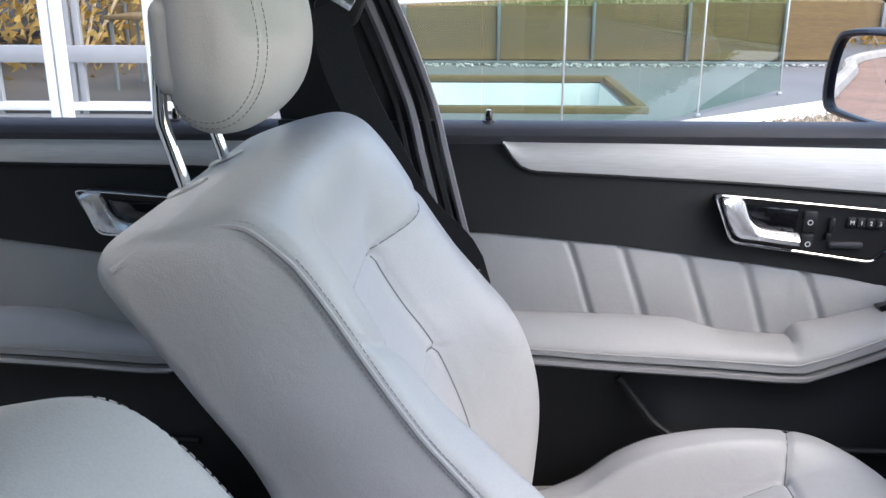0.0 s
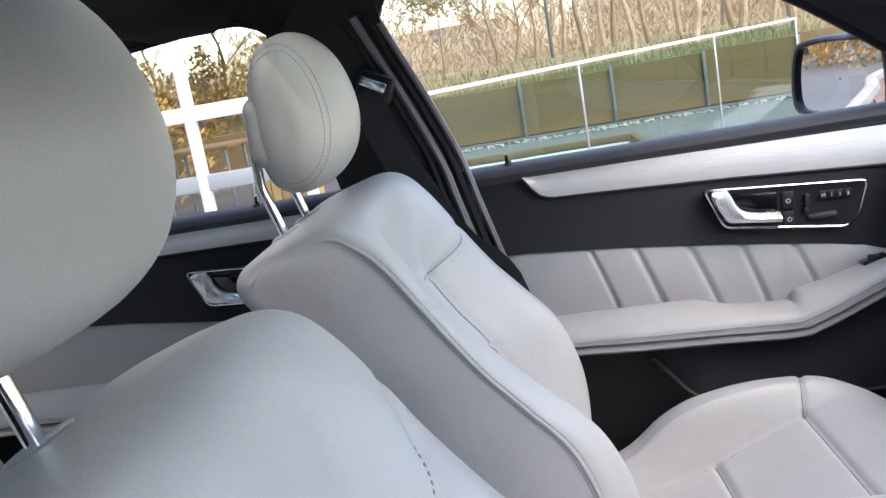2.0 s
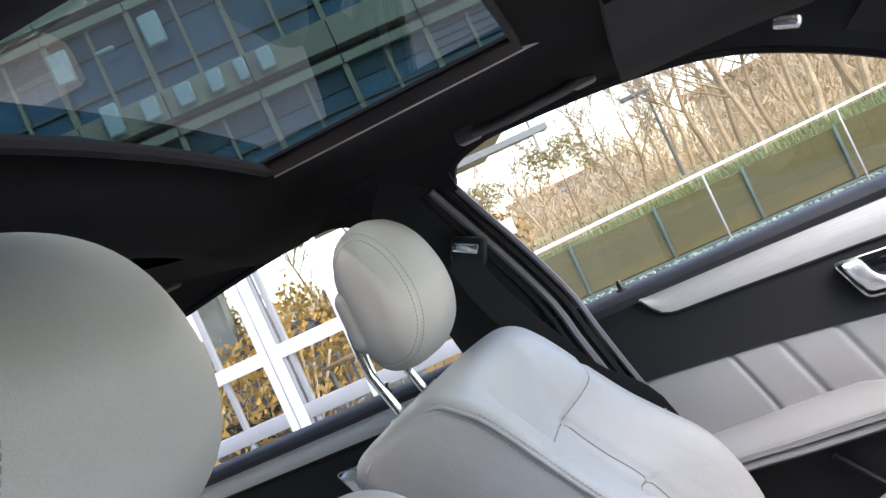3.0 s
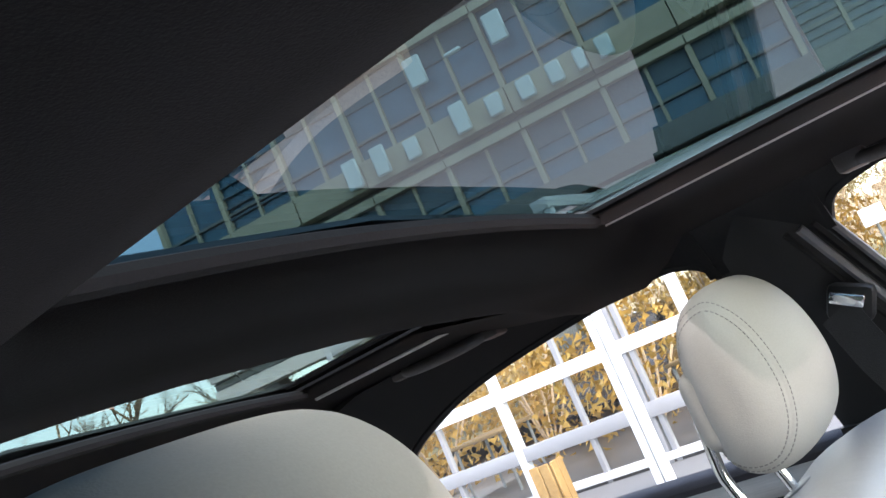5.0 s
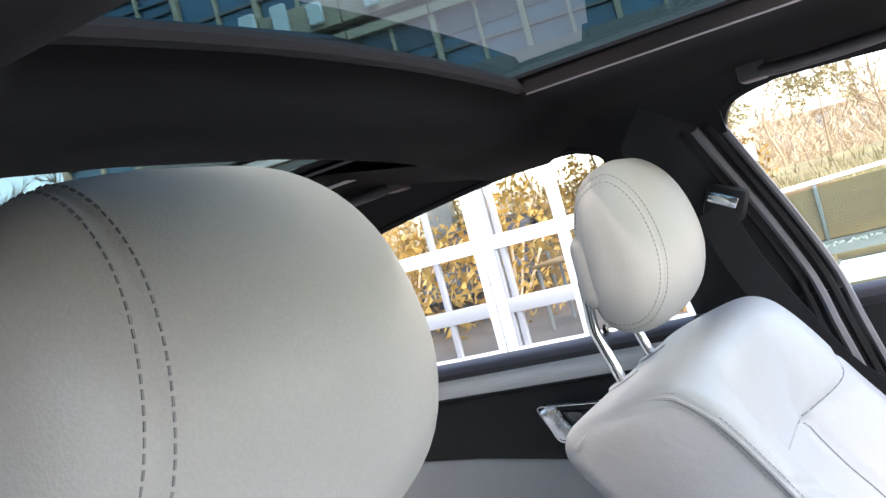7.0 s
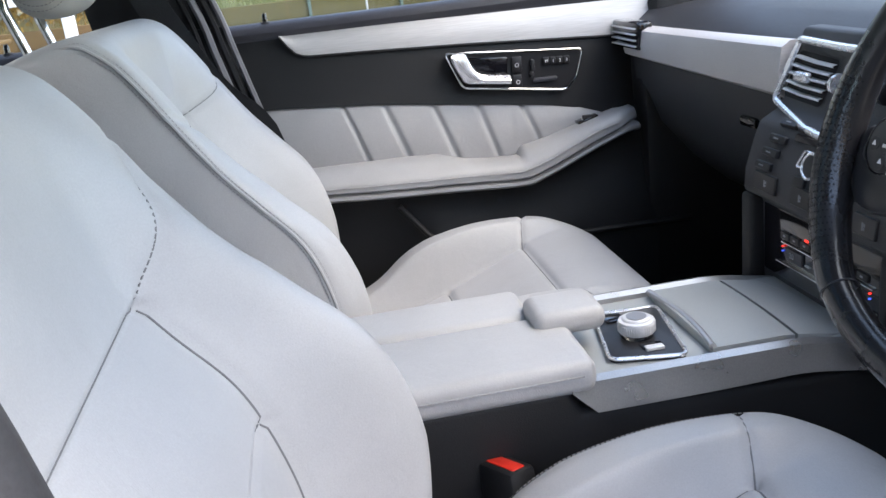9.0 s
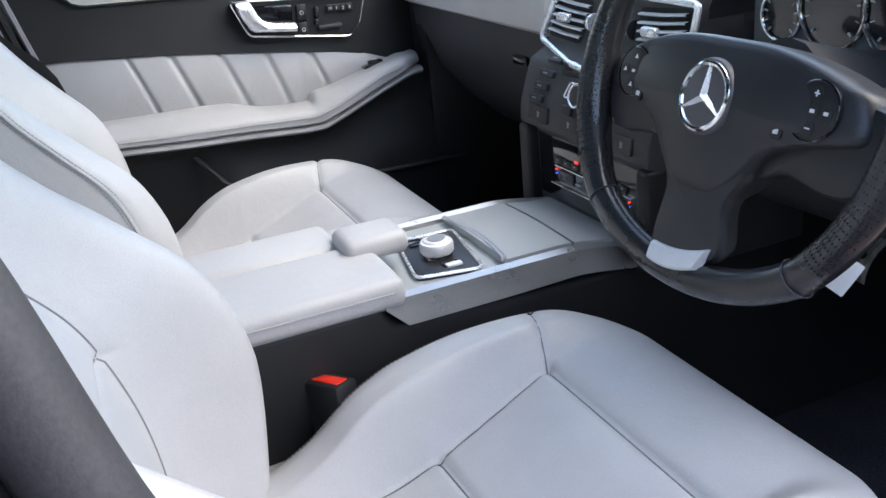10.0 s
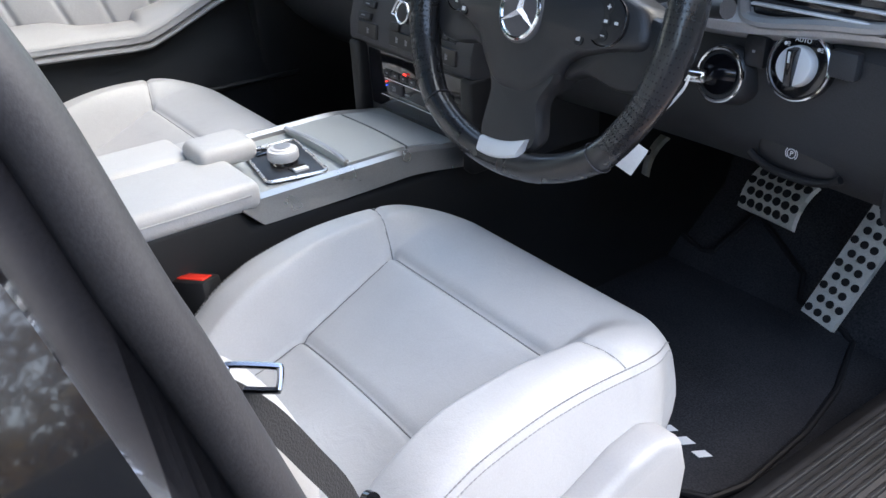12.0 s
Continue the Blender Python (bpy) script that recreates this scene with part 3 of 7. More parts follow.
def back_relief(u, z, kit):
    """How far the front of the backrest lies behind its line: sunken pad, bolsters and sewn seams. u runs from side to side, -1 to 1."""
    a = abs(u)
    top, second = kit["top"], kit["second"]
    deep = smooth_table(kit["deep"], z)
    r = deep * (1 - smooth_step(0.50, 0.84, a)) + 0.006 * smooth_step(0.58, 0.54, a) * smooth_step(top + 0.006, top - 0.008, z)
    bulge = lerp_table([(0.44, 0.040), (0.52, 0.048), (0.654, 0.054), (0.70, 0.052), (0.758, 0.044), (0.833, 0.026), (0.868, 0.012), (0.90, 0.0)], z)
    r -= bulge * (kit["inner"] if u * kit["x"] < 0 else kit["outer"]) * smooth_step(0.58, 0.80, a) * (1 - 0.8 * smooth_step(0.84, 1.0, a))
    if z < top + 0.02:
        r += groove((a - 0.565) * 0.25) * smooth_step(top + 0.01, top - 0.005, z)
    if a < 0.60:
        r += groove(z - top) + groove(z - second, 0.003, 0.005)
    if a > 0.54:
        r += groove(z - (top + 0.004 + kit["rise"] * (a - 0.56)), 0.0042, 0.005)
    return r


def back_ring(z, kit):
    cx = kit["x"]
    w, yf, yr = smooth_table(BACK_W, z), smooth_table(FRONT_Y, z), smooth_table(REAR_Y, z)
    pts = []
    thick = yf - yr
    nose, tail = min(0.014, thick * 0.3), min(0.030, thick * 0.35)
    for u in np.linspace(-1, 1, 121):
        edge = max(0, (abs(u) - 0.94) / 0.06)
        back = nose * (1 - math.sqrt(max(0, 1 - edge ** 2)))
        pts.append((cx + w * u, yf - back - back_relief(u, z, kit)))
    for k in np.linspace(0.1, 0.9, 9):
        pts.append((cx + w + 0.006 * math.sin(k * math.pi), yf - nose - k * (thick - nose - tail)))
    for u in np.sin(np.linspace(1, -1, 61) * math.pi / 2):
        edge = max(0, (abs(u) - 0.82) / 0.18)
        pts.append((cx + w * u, yr + tail * (1 - math.sqrt(max(0, 1 - edge ** 2)))))
    for k in np.linspace(0.9, 0.1, 9):
        pts.append((cx - w - 0.006 * math.sin(k * math.pi), yf - nose - k * (thick - nose - tail)))
    return [(x, y, back_tilt(y, z)) for x, y in pts]


BASE_Z = [(-0.22, 0.49), (-0.10, 0.500), (0.0, 0.510), (0.06, 0.528), (0.13, 0.556), (0.20, 0.585), (0.24, 0.598), (0.28, 0.600), (0.31, 0.591), (0.332, 0.574), (0.345, 0.545), (0.351, 0.505), (0.350, 0.45)]
BOLSTER_Z = [(-0.22, 0.505), (-0.12, 0.515), (-0.05, 0.542), (0.0, 0.580), (0.03, 0.597), (0.06, 0.608), (0.12, 0.619), (0.18, 0.621), (0.24, 0.616), (0.28, 0.604), (0.31, 0.590), (0.332, 0.570), (0.345, 0.540), (0.351, 0.500), (0.350, 0.45)]


def cushion_w(y):
    return 0.222 - 0.050 * smooth_step(0.20, 0.352, y) ** 2


def insert_w(y):
    return 0.1395 - 0.09 * max(0, 0.2 - y) * (1 if y > 0.06 else 0) - (0.0126 if y <= 0.06 else 0)


def cushion_z(x, y, zb, zt):
    """Height of the cushion: low pad, raised bolsters, sewn grooves."""
    w, ins, a = cushion_w(y), insert_w(y), abs(x)
    z = zb + (zt - zb) * smooth_step(ins - 0.004, ins + 0.034, a) + 0.006 * (1 - (a / ins) ** 2 if a < ins else 0) * smooth_step(0.21, 0.16, y)
    if y < 0.2:
        z -= groove(a - ins, 0.0042, 0.008)
    if a < ins + 0.002:
        z -= groove(y - 0.2, 0.0042, 0.008) + groove(y - 0.065, 0.0042, 0.007)
    if a > ins - 0.002:
        z -= groove(y - (0.2 + 0.28 * (a - ins)), 0.0042, 0.005)
    edge = max(0, (a - (w - 0.038)) / 0.038)
    return z - 0.026 * (1 - math.sqrt(max(0, 1 - edge ** 2)))


def cushion_ring(s, cx, back=0.0):
    """One slice across the cushion; s runs from the back over the top to the front edge."""
    y, zb, zt = s
    w = cushion_w(y)
    pts = [(cx + x, y, cushion_z(x, y, zb, zt)) for x in np.linspace(-1, 1, 151) * w]
    lo = 0.385
    top = pts[-1][2]
    for k in np.linspace(0.15, 1, 7):
        pts.append((cx + w + 0.012 * math.sin(k * 2.6) - 0.018 * k * k, y - (0.050 * k + 0.045 * k * k) * smooth_step(0.26, 0.345, y), top + (lo - top) * k))
    for k in np.linspace(1, 0.15, 7):
        pts.append((cx - w - 0.012 * math.sin(k * 2.6) + 0.018 * k * k, y - (0.050 * k + 0.045 * k * k) * smooth_step(0.26, 0.345, y), top + (lo - top) * k))
    return [(x_, y_ - back, z_) for x_, y_, z_ in pts]


def cushion_line(cx, flat, back=0.0):
    return [(cx + x, y - back, cushion_z(x, y, smooth_table(BASE_Z, y), smooth_table(BOLSTER_Z, y)) + 0.0004) for x, y in flat]


def back_line(kit, flat):
    cx, out = kit["x"], []
    for u, z in flat:
        y = smooth_table(FRONT_Y, z) - back_relief(u, z, kit) + 0.0004
        out.append((cx + smooth_table(BACK_W, z) * u, y, back_tilt(y, z)))
    return out


def head_profile(n=56):
    return spline([(-0.430, 1.226), (-0.470, 1.214), (-0.490, 1.182), (-0.496, 1.140), (-0.494, 1.080), (-0.480, 1.046), (-0.448, 1.034), (-0.406, 1.042),
                   (-0.370, 1.070), (-0.354, 1.108), (-0.356, 1.146), (-0.371, 1.184), (-0.397, 1.212)], n, True)


def front_seat(kit):
    """One front seat; its head restraint may sit off the middle and higher, its cushion further back."""
    cx, shift, rise, head_w, seam_in, deep, fwd, slid = (kit[k] for k in ("x", "shift", "lift", "head_w", "seam_in", "head_deep", "head_fwd", "slid"))
    seat = thing("front_seat", (cx, 0.0, 0.285), "pale grey leather front seat with stitched bolsters on black carpet", "car seat", "front seats")
    # the slices lie along the cushion, closer at the front roll
    ys_ = list(np.linspace(-0.22, 0.28, 126)) + list(np.linspace(0.285, 0.346, 24)) + [0.3485, 0.3500]
    slices = [(y, smooth_table(BASE_Z, y), smooth_table(BOLSTER_Z, y)) for y in ys_]
    cushion = part("cushion", sheet([cushion_ring(s, cx, slid) for s in slices], wrap=True, caps=True), LEATHER, seat, sharp=0)
    # sewn double seam along the outer edges of the cushion
    for sx in (-1, 1):
        for off in (0.0, 0.0052):
            line = []
            for y in np.linspace(-0.16, 0.325, 60):
                w = cushion_w(y)
                top = smooth_table(BOLSTER_Z, y)
                a = w - 0.005 + off * 0.5
                edge = min(1, max(0, (a - (w - 0.038)) / 0.038))
                line.append((cx + sx * (a + 0.0012), y - slid, top - 0.026 * (1 - math.sqrt(max(0, 1 - edge ** 2))) - off + 0.0012))
            part("stitching", dashes(line, 0.0050, 0.0034, 0.0008), THREAD, cushion)
    ins_ = [(insert_w(y), y) for y in np.linspace(-0.16, 0.199, 50)]
    for sx in (-1, 1):
        part("seam", tube(cushion_line(cx, [(sx * x, y) for x, y in ins_], slid), 0.0011, 5), SEAM, cushion)
        part("seam", tube(cushion_line(cx, [(sx * (insert_w(0.2) + k), 0.2 + 0.28 * k) for k in np.linspace(0, 0.074, 16)], slid), 0.0009, 5), SEAM, cushion)
    for y in (0.2, 0.065):
        part("seam", tube(cushion_line(cx, [(x, y) for x in np.linspace(-1, 1, 30) * insert_w(y)], slid), 0.0011, 5), SEAM, cushion)
    zs_ = list(np.linspace(0.44, 0.98, 160)) + list(np.linspace(0.983, 1.011, 18)) + [1.0118]
    back = part("backrest", sheet([back_ring(z, kit) for z in zs_], wrap=True, caps=True), LEATHER, seat, sharp=0)
    for sx in (-1, 1):
        part("seam", tube(back_line(kit, [(sx * 0.565, z) for z in np.linspace(0.50, kit["top"] - 0.003, 60)]), 0.0011, 5), SEAM, back)
        part("seam", tube(back_line(kit, [(sx * a, kit["top"] + 0.004 + kit["rise"] * (a - 0.56)) for a in np.linspace(0.56, 0.68 if cx < 0 < sx else 0.95, 24)]), 0.0010, 5), SEAM, back)
    for z in (kit["top"], kit["second"]):
        part("seam", tube(back_line(kit, [(u, z) for u in np.linspace(-0.565, 0.565, 40)]), 0.0011, 5), SEAM, back)
    for sx in (-1, 1):
        def edge_line(depth, out, lift, z0=0.56):
            """Up the front edge of the side, round the shoulder and back along the top."""
            flat = [(smooth_table(FRONT_Y, z) - depth, z) for z in np.linspace(z0, 0.962, 40)]
            turn_ = spline([flat[-1], (-0.346 - depth, 0.986 + 0.5 * lift), (-0.362 - 0.8 * depth, 0.997 + lift), (-0.392, 1.0025 + lift), (-0.425, 1.003 + lift), (-0.450, 0.999 + lift), (-0.463, 0.993 + lift)], 30)
            return [(cx + sx * (smooth_table(BACK_W, z) + out), y, back_tilt(y, z)) for y, z in flat + [(p[0], p[1]) for p in turn_[1:]]]
        part("stitching", dashes(edge_line(0.0055, -0.0014, 0.0012), 0.0050, 0.0034, 0.0005), THREAD, back)
        part("stitching", dashes(edge_line(0.0150, 0.0012, -0.0050), 0.0050, 0.0034, 0.0006), THREAD, back)
        part("piping", tube(edge_line(0.0100, 0.0002, -0.0012, 0.50), 0.0020, 6), LEATHER, back)
    # head restraint on two bent rods
    prof = head_profile()
    hx = cx + shift
    seam_x = head_w - seam_in

    def head_ring(a, grow=1.0):
        s = max((1 - abs(a) ** 3.6) ** (1 / 2.8), 0.02) if abs(a) < 1 else 0.02
        f = max((1 - abs(a) ** 2.0) ** (1 / 1.9), 0.02) if abs(a) < 1 else 0.02
        return [(hx + head_w * a, -0.432 + fwd + (y + 0.432) * deep * (0.10 + 0.90 * (f if y > -0.432 else s)) * grow, 1.140 + (z - 1.132) * (0.04 + 0.96 * s) * grow - 0.010 * (1 - s) + rise) for y, z in prof]

    def seam_at(z):
        """The sewn edge of the cap leans inwards towards the top."""
        return seam_x - kit["seam_lean"] * max(0.0, z - 1.09)
    lean = kit["seam_lean"] * 0.14
    near = [(seam_x - lean - 0.004 + k * 0.001) / head_w for k in range(int(lean / 0.001) + 9)]
    spots = sorted({round(math.sin(t * math.pi / 2), 5) for t in np.linspace(-1, 1, 57)} | {round(v, 5) for v in near})
    rows_ = []
    for a in spots:
        full, sunk = head_ring(a), head_ring(a, 0.986)
        row = []
        for p, q, (y, z) in zip(full, sunk, prof):
            k = math.exp(-((a * head_w - seam_at(z)) / 0.0020) ** 2)
            row.append(tuple(u * (1 - k) + v * k for u, v in zip(p, q)))
        rows_.append(row)
    pad = part("headrest", sheet(rows_, wrap=True, caps=True), HEADLEATHER, seat, sharp=0)
    for off in (-0.0042, 0.0042):
        line = [head_ring((seam_at(p[1]) + off) / head_w, 1.001)[i] for i, p in enumerate(prof)]
        part("stitching", dashes(line + line[:1], 0.0050, 0.0033, 0.0008), STITCH, pad)
    back_y = -0.432 + fwd - 0.064 * deep
    part("rear_shell", box(hx - head_w * 0.93, hx + head_w * 0.93, back_y - 0.001, back_y + 0.036, 1.082 + rise, 1.166 + rise, 0.018, 5), HEADLEATHER, pad)
    for sx in (-1, 1):
        x = cx + kit["rod_x"] + sx * 0.063
        rod = part("rod", tube([(x, -0.456, 0.965), (x, -0.460, 0.990), (x, -0.4755, 1.046), (x, -0.4775, 1.053), (x, -0.478, 1.062), (x, -0.476, 1.110)], 0.0062, 14), CHROME, pad, "bent chrome rod")
        sleeve = disc((x, -0.460, 0.9955), (0, -0.30, 1), 0.025, 0.021, 0.006, 28, 0.002)
        bmesh.ops.scale(sleeve, vec=(1.25, 0.8, 1), verts=sleeve.verts, space=Matrix.Translation((-x, 0.460, -0.9955)))
        part("sleeve", sleeve, SLEEVE, back, "oval grey rod sleeve")
    # plinth and plastic side covers
    part("base", box(cx - 0.19, cx + 0.19, -0.16 - slid, 0.24 - slid, 0.285, 0.42, 0.02), DARK, seat)
    for sx in (-1, 1):
        x = cx + sx * 0.243
        cover = prism([(-0.24, 0.36), (-0.24, 0.47), (-0.12, 0.492), (0.05, 0.500), (0.13, 0.517), (0.185, 0.543), (0.225, 0.550), (0.252, 0.538), (0.262, 0.50), (0.255, 0.43), (0.22, 0.37), (0.0, 0.34)], "yz", x - 0.020, x + 0.020, 0.010, 3)
        bmesh.ops.translate(cover, vec=(0, -slid, 0), verts=cover.verts)
        part("side_cover", cover, COVER, seat, "smooth pale plastic side cover")
    return seat


passenger_seat = front_seat(dict(x=SEAT_X, shift=-0.014, lift=-0.006, head_w=0.112, seam_in=0.024, seam_lean=0.0, head_deep=0.82, head_fwd=0.004, slid=0.024, rod_x=0.012, inner=0.55, outer=0.15,
                                 top=0.866, second=0.752, rise=0.09, deep=[(0.46, 0.03), (0.60, 0.068), (0.752, 0.098), (0.866, 0.078), (0.92, 0.040), (0.97, 0.010), (1.0, 0.0)]))
driver_seat = front_seat(dict(x=SEAT_X + 0.7415, shift=-0.055, lift=0.012, head_w=0.126, seam_in=0.026, seam_lean=0.22, head_deep=1.0, head_fwd=0.0, slid=0.0, rod_x=-0.022, inner=0.92, outer=0.85,
                              top=0.838, second=0.727, rise=0.22, deep=[(0.46, 0.03), (0.60, 0.052), (0.727, 0.064), (0.838, 0.060), (0.90, 0.032), (0.96, 0.010), (1.0, 0.0)]))

# ---- rear bench ----
bench = thing("rear_bench", (0, -1.0, 0.285), "pale grey leather rear bench with pleated backrest", "car seat")
part("bench_cushion", box(-0.66, 0.66, -1.20, -0.74, 0.30, 0.54, 0.05, 4), LEATHER, bench)
rows = []
for z in np.linspace(0.50, 0.98, 33):
    y = -1.10 - 0.42 * (z - 0.5)
    row = []
    for x in np.linspace(-0.66, 0.66, 133):
        pleat = abs(math.sin((x + 0.02) / 0.075 * math.pi)) ** 0.5 * 0.010 if 0.12 < abs(x) < 0.60 else 0.0
        row.append((x, y + pleat + 0.02 * smooth_step(0.98, 0.90, z), z))
    rows.append(row)
part("bench_back", slab(rows, (0, -0.12, 0)), LEATHER, bench)
for x in (-0.37, 0.37):
    part("bench_headrest", box(x - 0.12, x + 0.12, -1.42, -1.33, 0.97, 1.10, 0.035, 4), HEADLEATHER, bench)

# ---- doors on the left: trim, armrest, handle ----
PLEATS = [((-0.090, 0.825), (-0.049, 0.720)), ((-0.007, 0.818), (0.027, 0.720)), ((0.080, 0.807), (0.115, 0.708)), ((0.162, 0.796), (0.192, 0.700)), ((0.245, 0.786), (0.275, 0.705))]
PANEL_TOP = [(-0.30, 0.842), (-0.22, 0.840), (-0.02, 0.826), (0.20, 0.798), (0.30, 0.783), (0.352, 0.772), (0.395, 0.752), (0.43, 0.72)]
ARM_TOP = [(-0.30, 0.727), (-0.15, 0.7255), (0.02, 0.723), (0.074, 0.7195), (0.10, 0.712), (0.128, 0.704), (0.17, 0.699), (0.222, 0.697), (0.232, 0.713), (0.28, 0.722), (0.36, 0.745), (0.41, 0.758), (0.445, 0.757)]
ARM_IN = [(-0.30, 0.712), (-0.142, 0.708), (0.10, 0.697), (0.222, 0.690), (0.27, 0.705), (0.361, 0.744), (0.41, 0.756), (0.445, 0.755)]
ARM_LIP = [(-0.30, 0.690), (-0.134, 0.684), (0.10, 0.671), (0.20, 0.664), (0.235, 0.664), (0.28, 0.680), (0.363, 0.715), (0.42, 0.736), (0.445, 0.738)]


def door_trim(name, y0, y1, dy, pleats, handle_y, label):
    """The inner side of a left door from y0 to y1. dy moves the outlines of the front door along to this one."""
    door = thing(name, (-0.75, (y0 + y1) / 2, 0.35), label, "car door", kind="structure")
    ys_ = np.linspace(y0, y1, 60)

    def rear(y, z):
        return y + (lerp_table([(0.35, 0.10), (0.78, 0.055), (0.85, 0.033), (0.985, 0.0)], z) * (1 - smooth_step(y0, y0 + 0.25, y)) if dy == 0 else 0)

    def top(y):
        return lerp_table(PANEL_TOP, y - dy)
    rows = [[(-0.716 - k * 0.024, rear(y, z), z) for y in ys_ for z in [top(y) + (0.957 - top(y)) * k]] for k in np.linspace(-0.04, 1, 14)]
    part("upper_panel", slab(rows, (-0.02, 0, 0)), DARK, door)
    rows = [[(x, rear(y, z), z) for y in ys_] for x, z in ((-0.742, 0.952), (-0.736, 0.958), (-0.733, 0.966), (-0.736, 0.975), (-0.745, 0.981), (-0.760, 0.983))]
    part("window_sill", slab(rows, (-0.006, 0, -0.012)), SILL, door)
    dense = np.linspace(y0 + 0.002, y1 - 0.002 if pleats is None else min(y1, 0.42), 260)
    rows = []
    for k in np.linspace(0, 1, 26):
        row = []
        for y in dense:
            lo, hi = lerp_table(ARM_TOP, y - dy) - 0.012, top(y)
            z = lo + (hi - lo) * k
            x = -0.707 - 0.013 * k + 0.006 * math.sin(k * math.pi)
            if pleats:
                for (ya, za), (yb, zb) in pleats:
                    d = y - dy - (ya + (yb - ya) * (za - z) / (za - zb))
                    x -= groove(d, 0.0045, 0.006)
                    x -= groove(d - 0.006, 0.0012, 0.0015)
            x -= 0.010 * smooth_step(0.93, 1.0, k) ** 2
            row.append((x, rear(y, z), z))
        rows.append(row)
    part("leather_panel", slab(rows, (-0.012, 0, 0)), DOORLEATHER, door, "pleated pale grey leather panel" if pleats else "pale grey leather panel", sharp=60)
    # armrest, swept along the door
    rows = []
    for y in np.linspace(y0 + 0.01, min(y1, dy + 0.445), 120):
        a, b, c = (lerp_table(tb, y - dy) for tb in (ARM_TOP, ARM_IN, ARM_LIP))
        taper = smooth_step(dy + 0.46, dy + 0.40, y)
        pull = (1 - taper) * 0.035
        prof = [(-0.715, a - 0.004), (-0.700, a + 0.0005), (-0.680, a + 0.002), (-0.660, (a + b) / 2 + 0.003), (-0.648, b + 0.002), (-0.641, b - 0.004), (-0.638, b - 0.010), (-0.6385, c + 0.004), (-0.645, c), (-0.715, c)]
        rows.append([(x - pull * (1 if x > -0.70 else 0), rear(y, z), z) for x, z in prof])
    arm = part("armrest", sheet(rows, wrap=True, caps=True), DOORLEATHER, door)
    seam = [(-0.6375, rear(y, 0.7), lerp_table(ARM_IN, y - dy) - 0.012) for y in np.linspace(y0 + 0.02, min(y1, dy + 0.40), 60)]
    part("seam", tube(seam, 0.0012, 5), THREAD, arm)
    rows = []
    for y in np.linspace(y0 + 0.01, min(y1, dy + 0.44), 90):
        c = lerp_table(ARM_LIP, y - dy)
        rows.append([(x, rear(y, z), z) for x, z in ((-0.700, c - 0.001), (-0.644, c - 0.001), (-0.638, c - 0.004), (-0.637, c - 0.009), (-0.641, c - 0.013), (-0.700, c - 0.014))])
    part("alloy_lip", sheet(rows, wrap=True, caps=True), SILVER, door, "satin silver strip under the armrest")
    # lower part with a pocket
    rows = []
    for k in np.linspace(0, 1, 12):
        row = []
        for y in ys_:
            z = 0.34 + (lerp_table(ARM_LIP, y - dy) - 0.010 - 0.34) * k
            row.append((-0.695 + 0.035 * smooth_step(0.0, 0.5, 1 - k) * smooth_step(y0 + 0.24, y0 + 0.34, y), rear(y, z), z))
        rows.append(row)
    part("lower_panel", slab(rows, (-0.03, 0, 0)), DARK, door)
    part("pocket_rim", tube(spline([(-0.676, y0 + 0.255, 0.640), (-0.672, y0 + 0.285, 0.602), (-0.664, y0 + 0.310, 0.574), (-0.658, y0 + 0.350, 0.556), (-0.656, y0 + 0.46, 0.546), (-0.656, y1 - 0.12, 0.540)], 40), 0.0055, 8), DARK, door)
    # aluminium strip with its pointed end
    if dy == 0:
        lo, hi = [(-0.171, 0.957), (-0.160, 0.940), (-0.146, 0.925), (-0.130, 0.919), (-0.016, 0.914), (0.16, 0.905), (0.339, 0.893), (y1, 0.872)], [(-0.171, 0.9585), (-0.10, 0.9575), (0.0, 0.956), (0.16, 0.953), (0.336, 0.9505), (y1, 0.944)]
    else:
        lo, hi = [(y0, 0.930), (-0.60, 0.923), (-0.50, 0.919), (y1, 0.918)], [(y0, 0.958), (y1, 0.957)]
    sy = np.linspace(lo[0][0], y1 - 0.002, 70)
    rows = [[(-0.7385 + 0.0035 * math.sin(k * math.pi) - 0.004 * (1 - k) * 0 + (0.010 * (1 - k)), y, lerp_table(lo, y) + (lerp_table(hi, y) - lerp_table(lo, y)) * k) for y in sy] for k in np.linspace(0, 1, 9)]
    part("aluminium_strip", slab(rows, (-0.012, 0, 0)), ALU, door, "brushed aluminium trim strip")
    part("strip_edge", tube([(-0.727, y, lerp_table(lo, y) - 0.001) for y in sy], 0.002, 6), DARK, door)
    # handle in its chrome bezel
    h = handle_y - 0.109
    corner = [(0.109, 0.895), (0.361, 0.873), (0.345, 0.822), (0.325, 0.804), (0.136, 0.831)] if not dy else [(0.109, 0.895), (0.250, 0.885), (0.243, 0.826), (0.136, 0.833)]
    corner = [(p.x, p.y) for p in fillet([(y, z, 0) for y, z in corner], 0.010, 5)]
    loop_ = [(-0.6985, y + h, z) for y, z in corner]
    bez = part("handle_bezel", tube(loop_, 0.0019, 8, True), CHROME, door, "chrome bezel round the handle")
    inner = [(y + h, z) for y, z in [((y - 0.235 if not dy else y - 0.18) * 0.97 + (0.235 if not dy else 0.18), (z - 0.85) * 0.93 + 0.85) for y, z in corner]]
    part("recess", prism(inner, "yz", -0.7350, -0.7035), BUTTON, bez)
    part("cup", prism([(0.150 + h, 0.882), (0.222 + h, 0.876), (0.219 + h, 0.842), (0.165 + h, 0.848)], "yz", -0.7045, -0.7005, 0.003), GLOSS, bez)
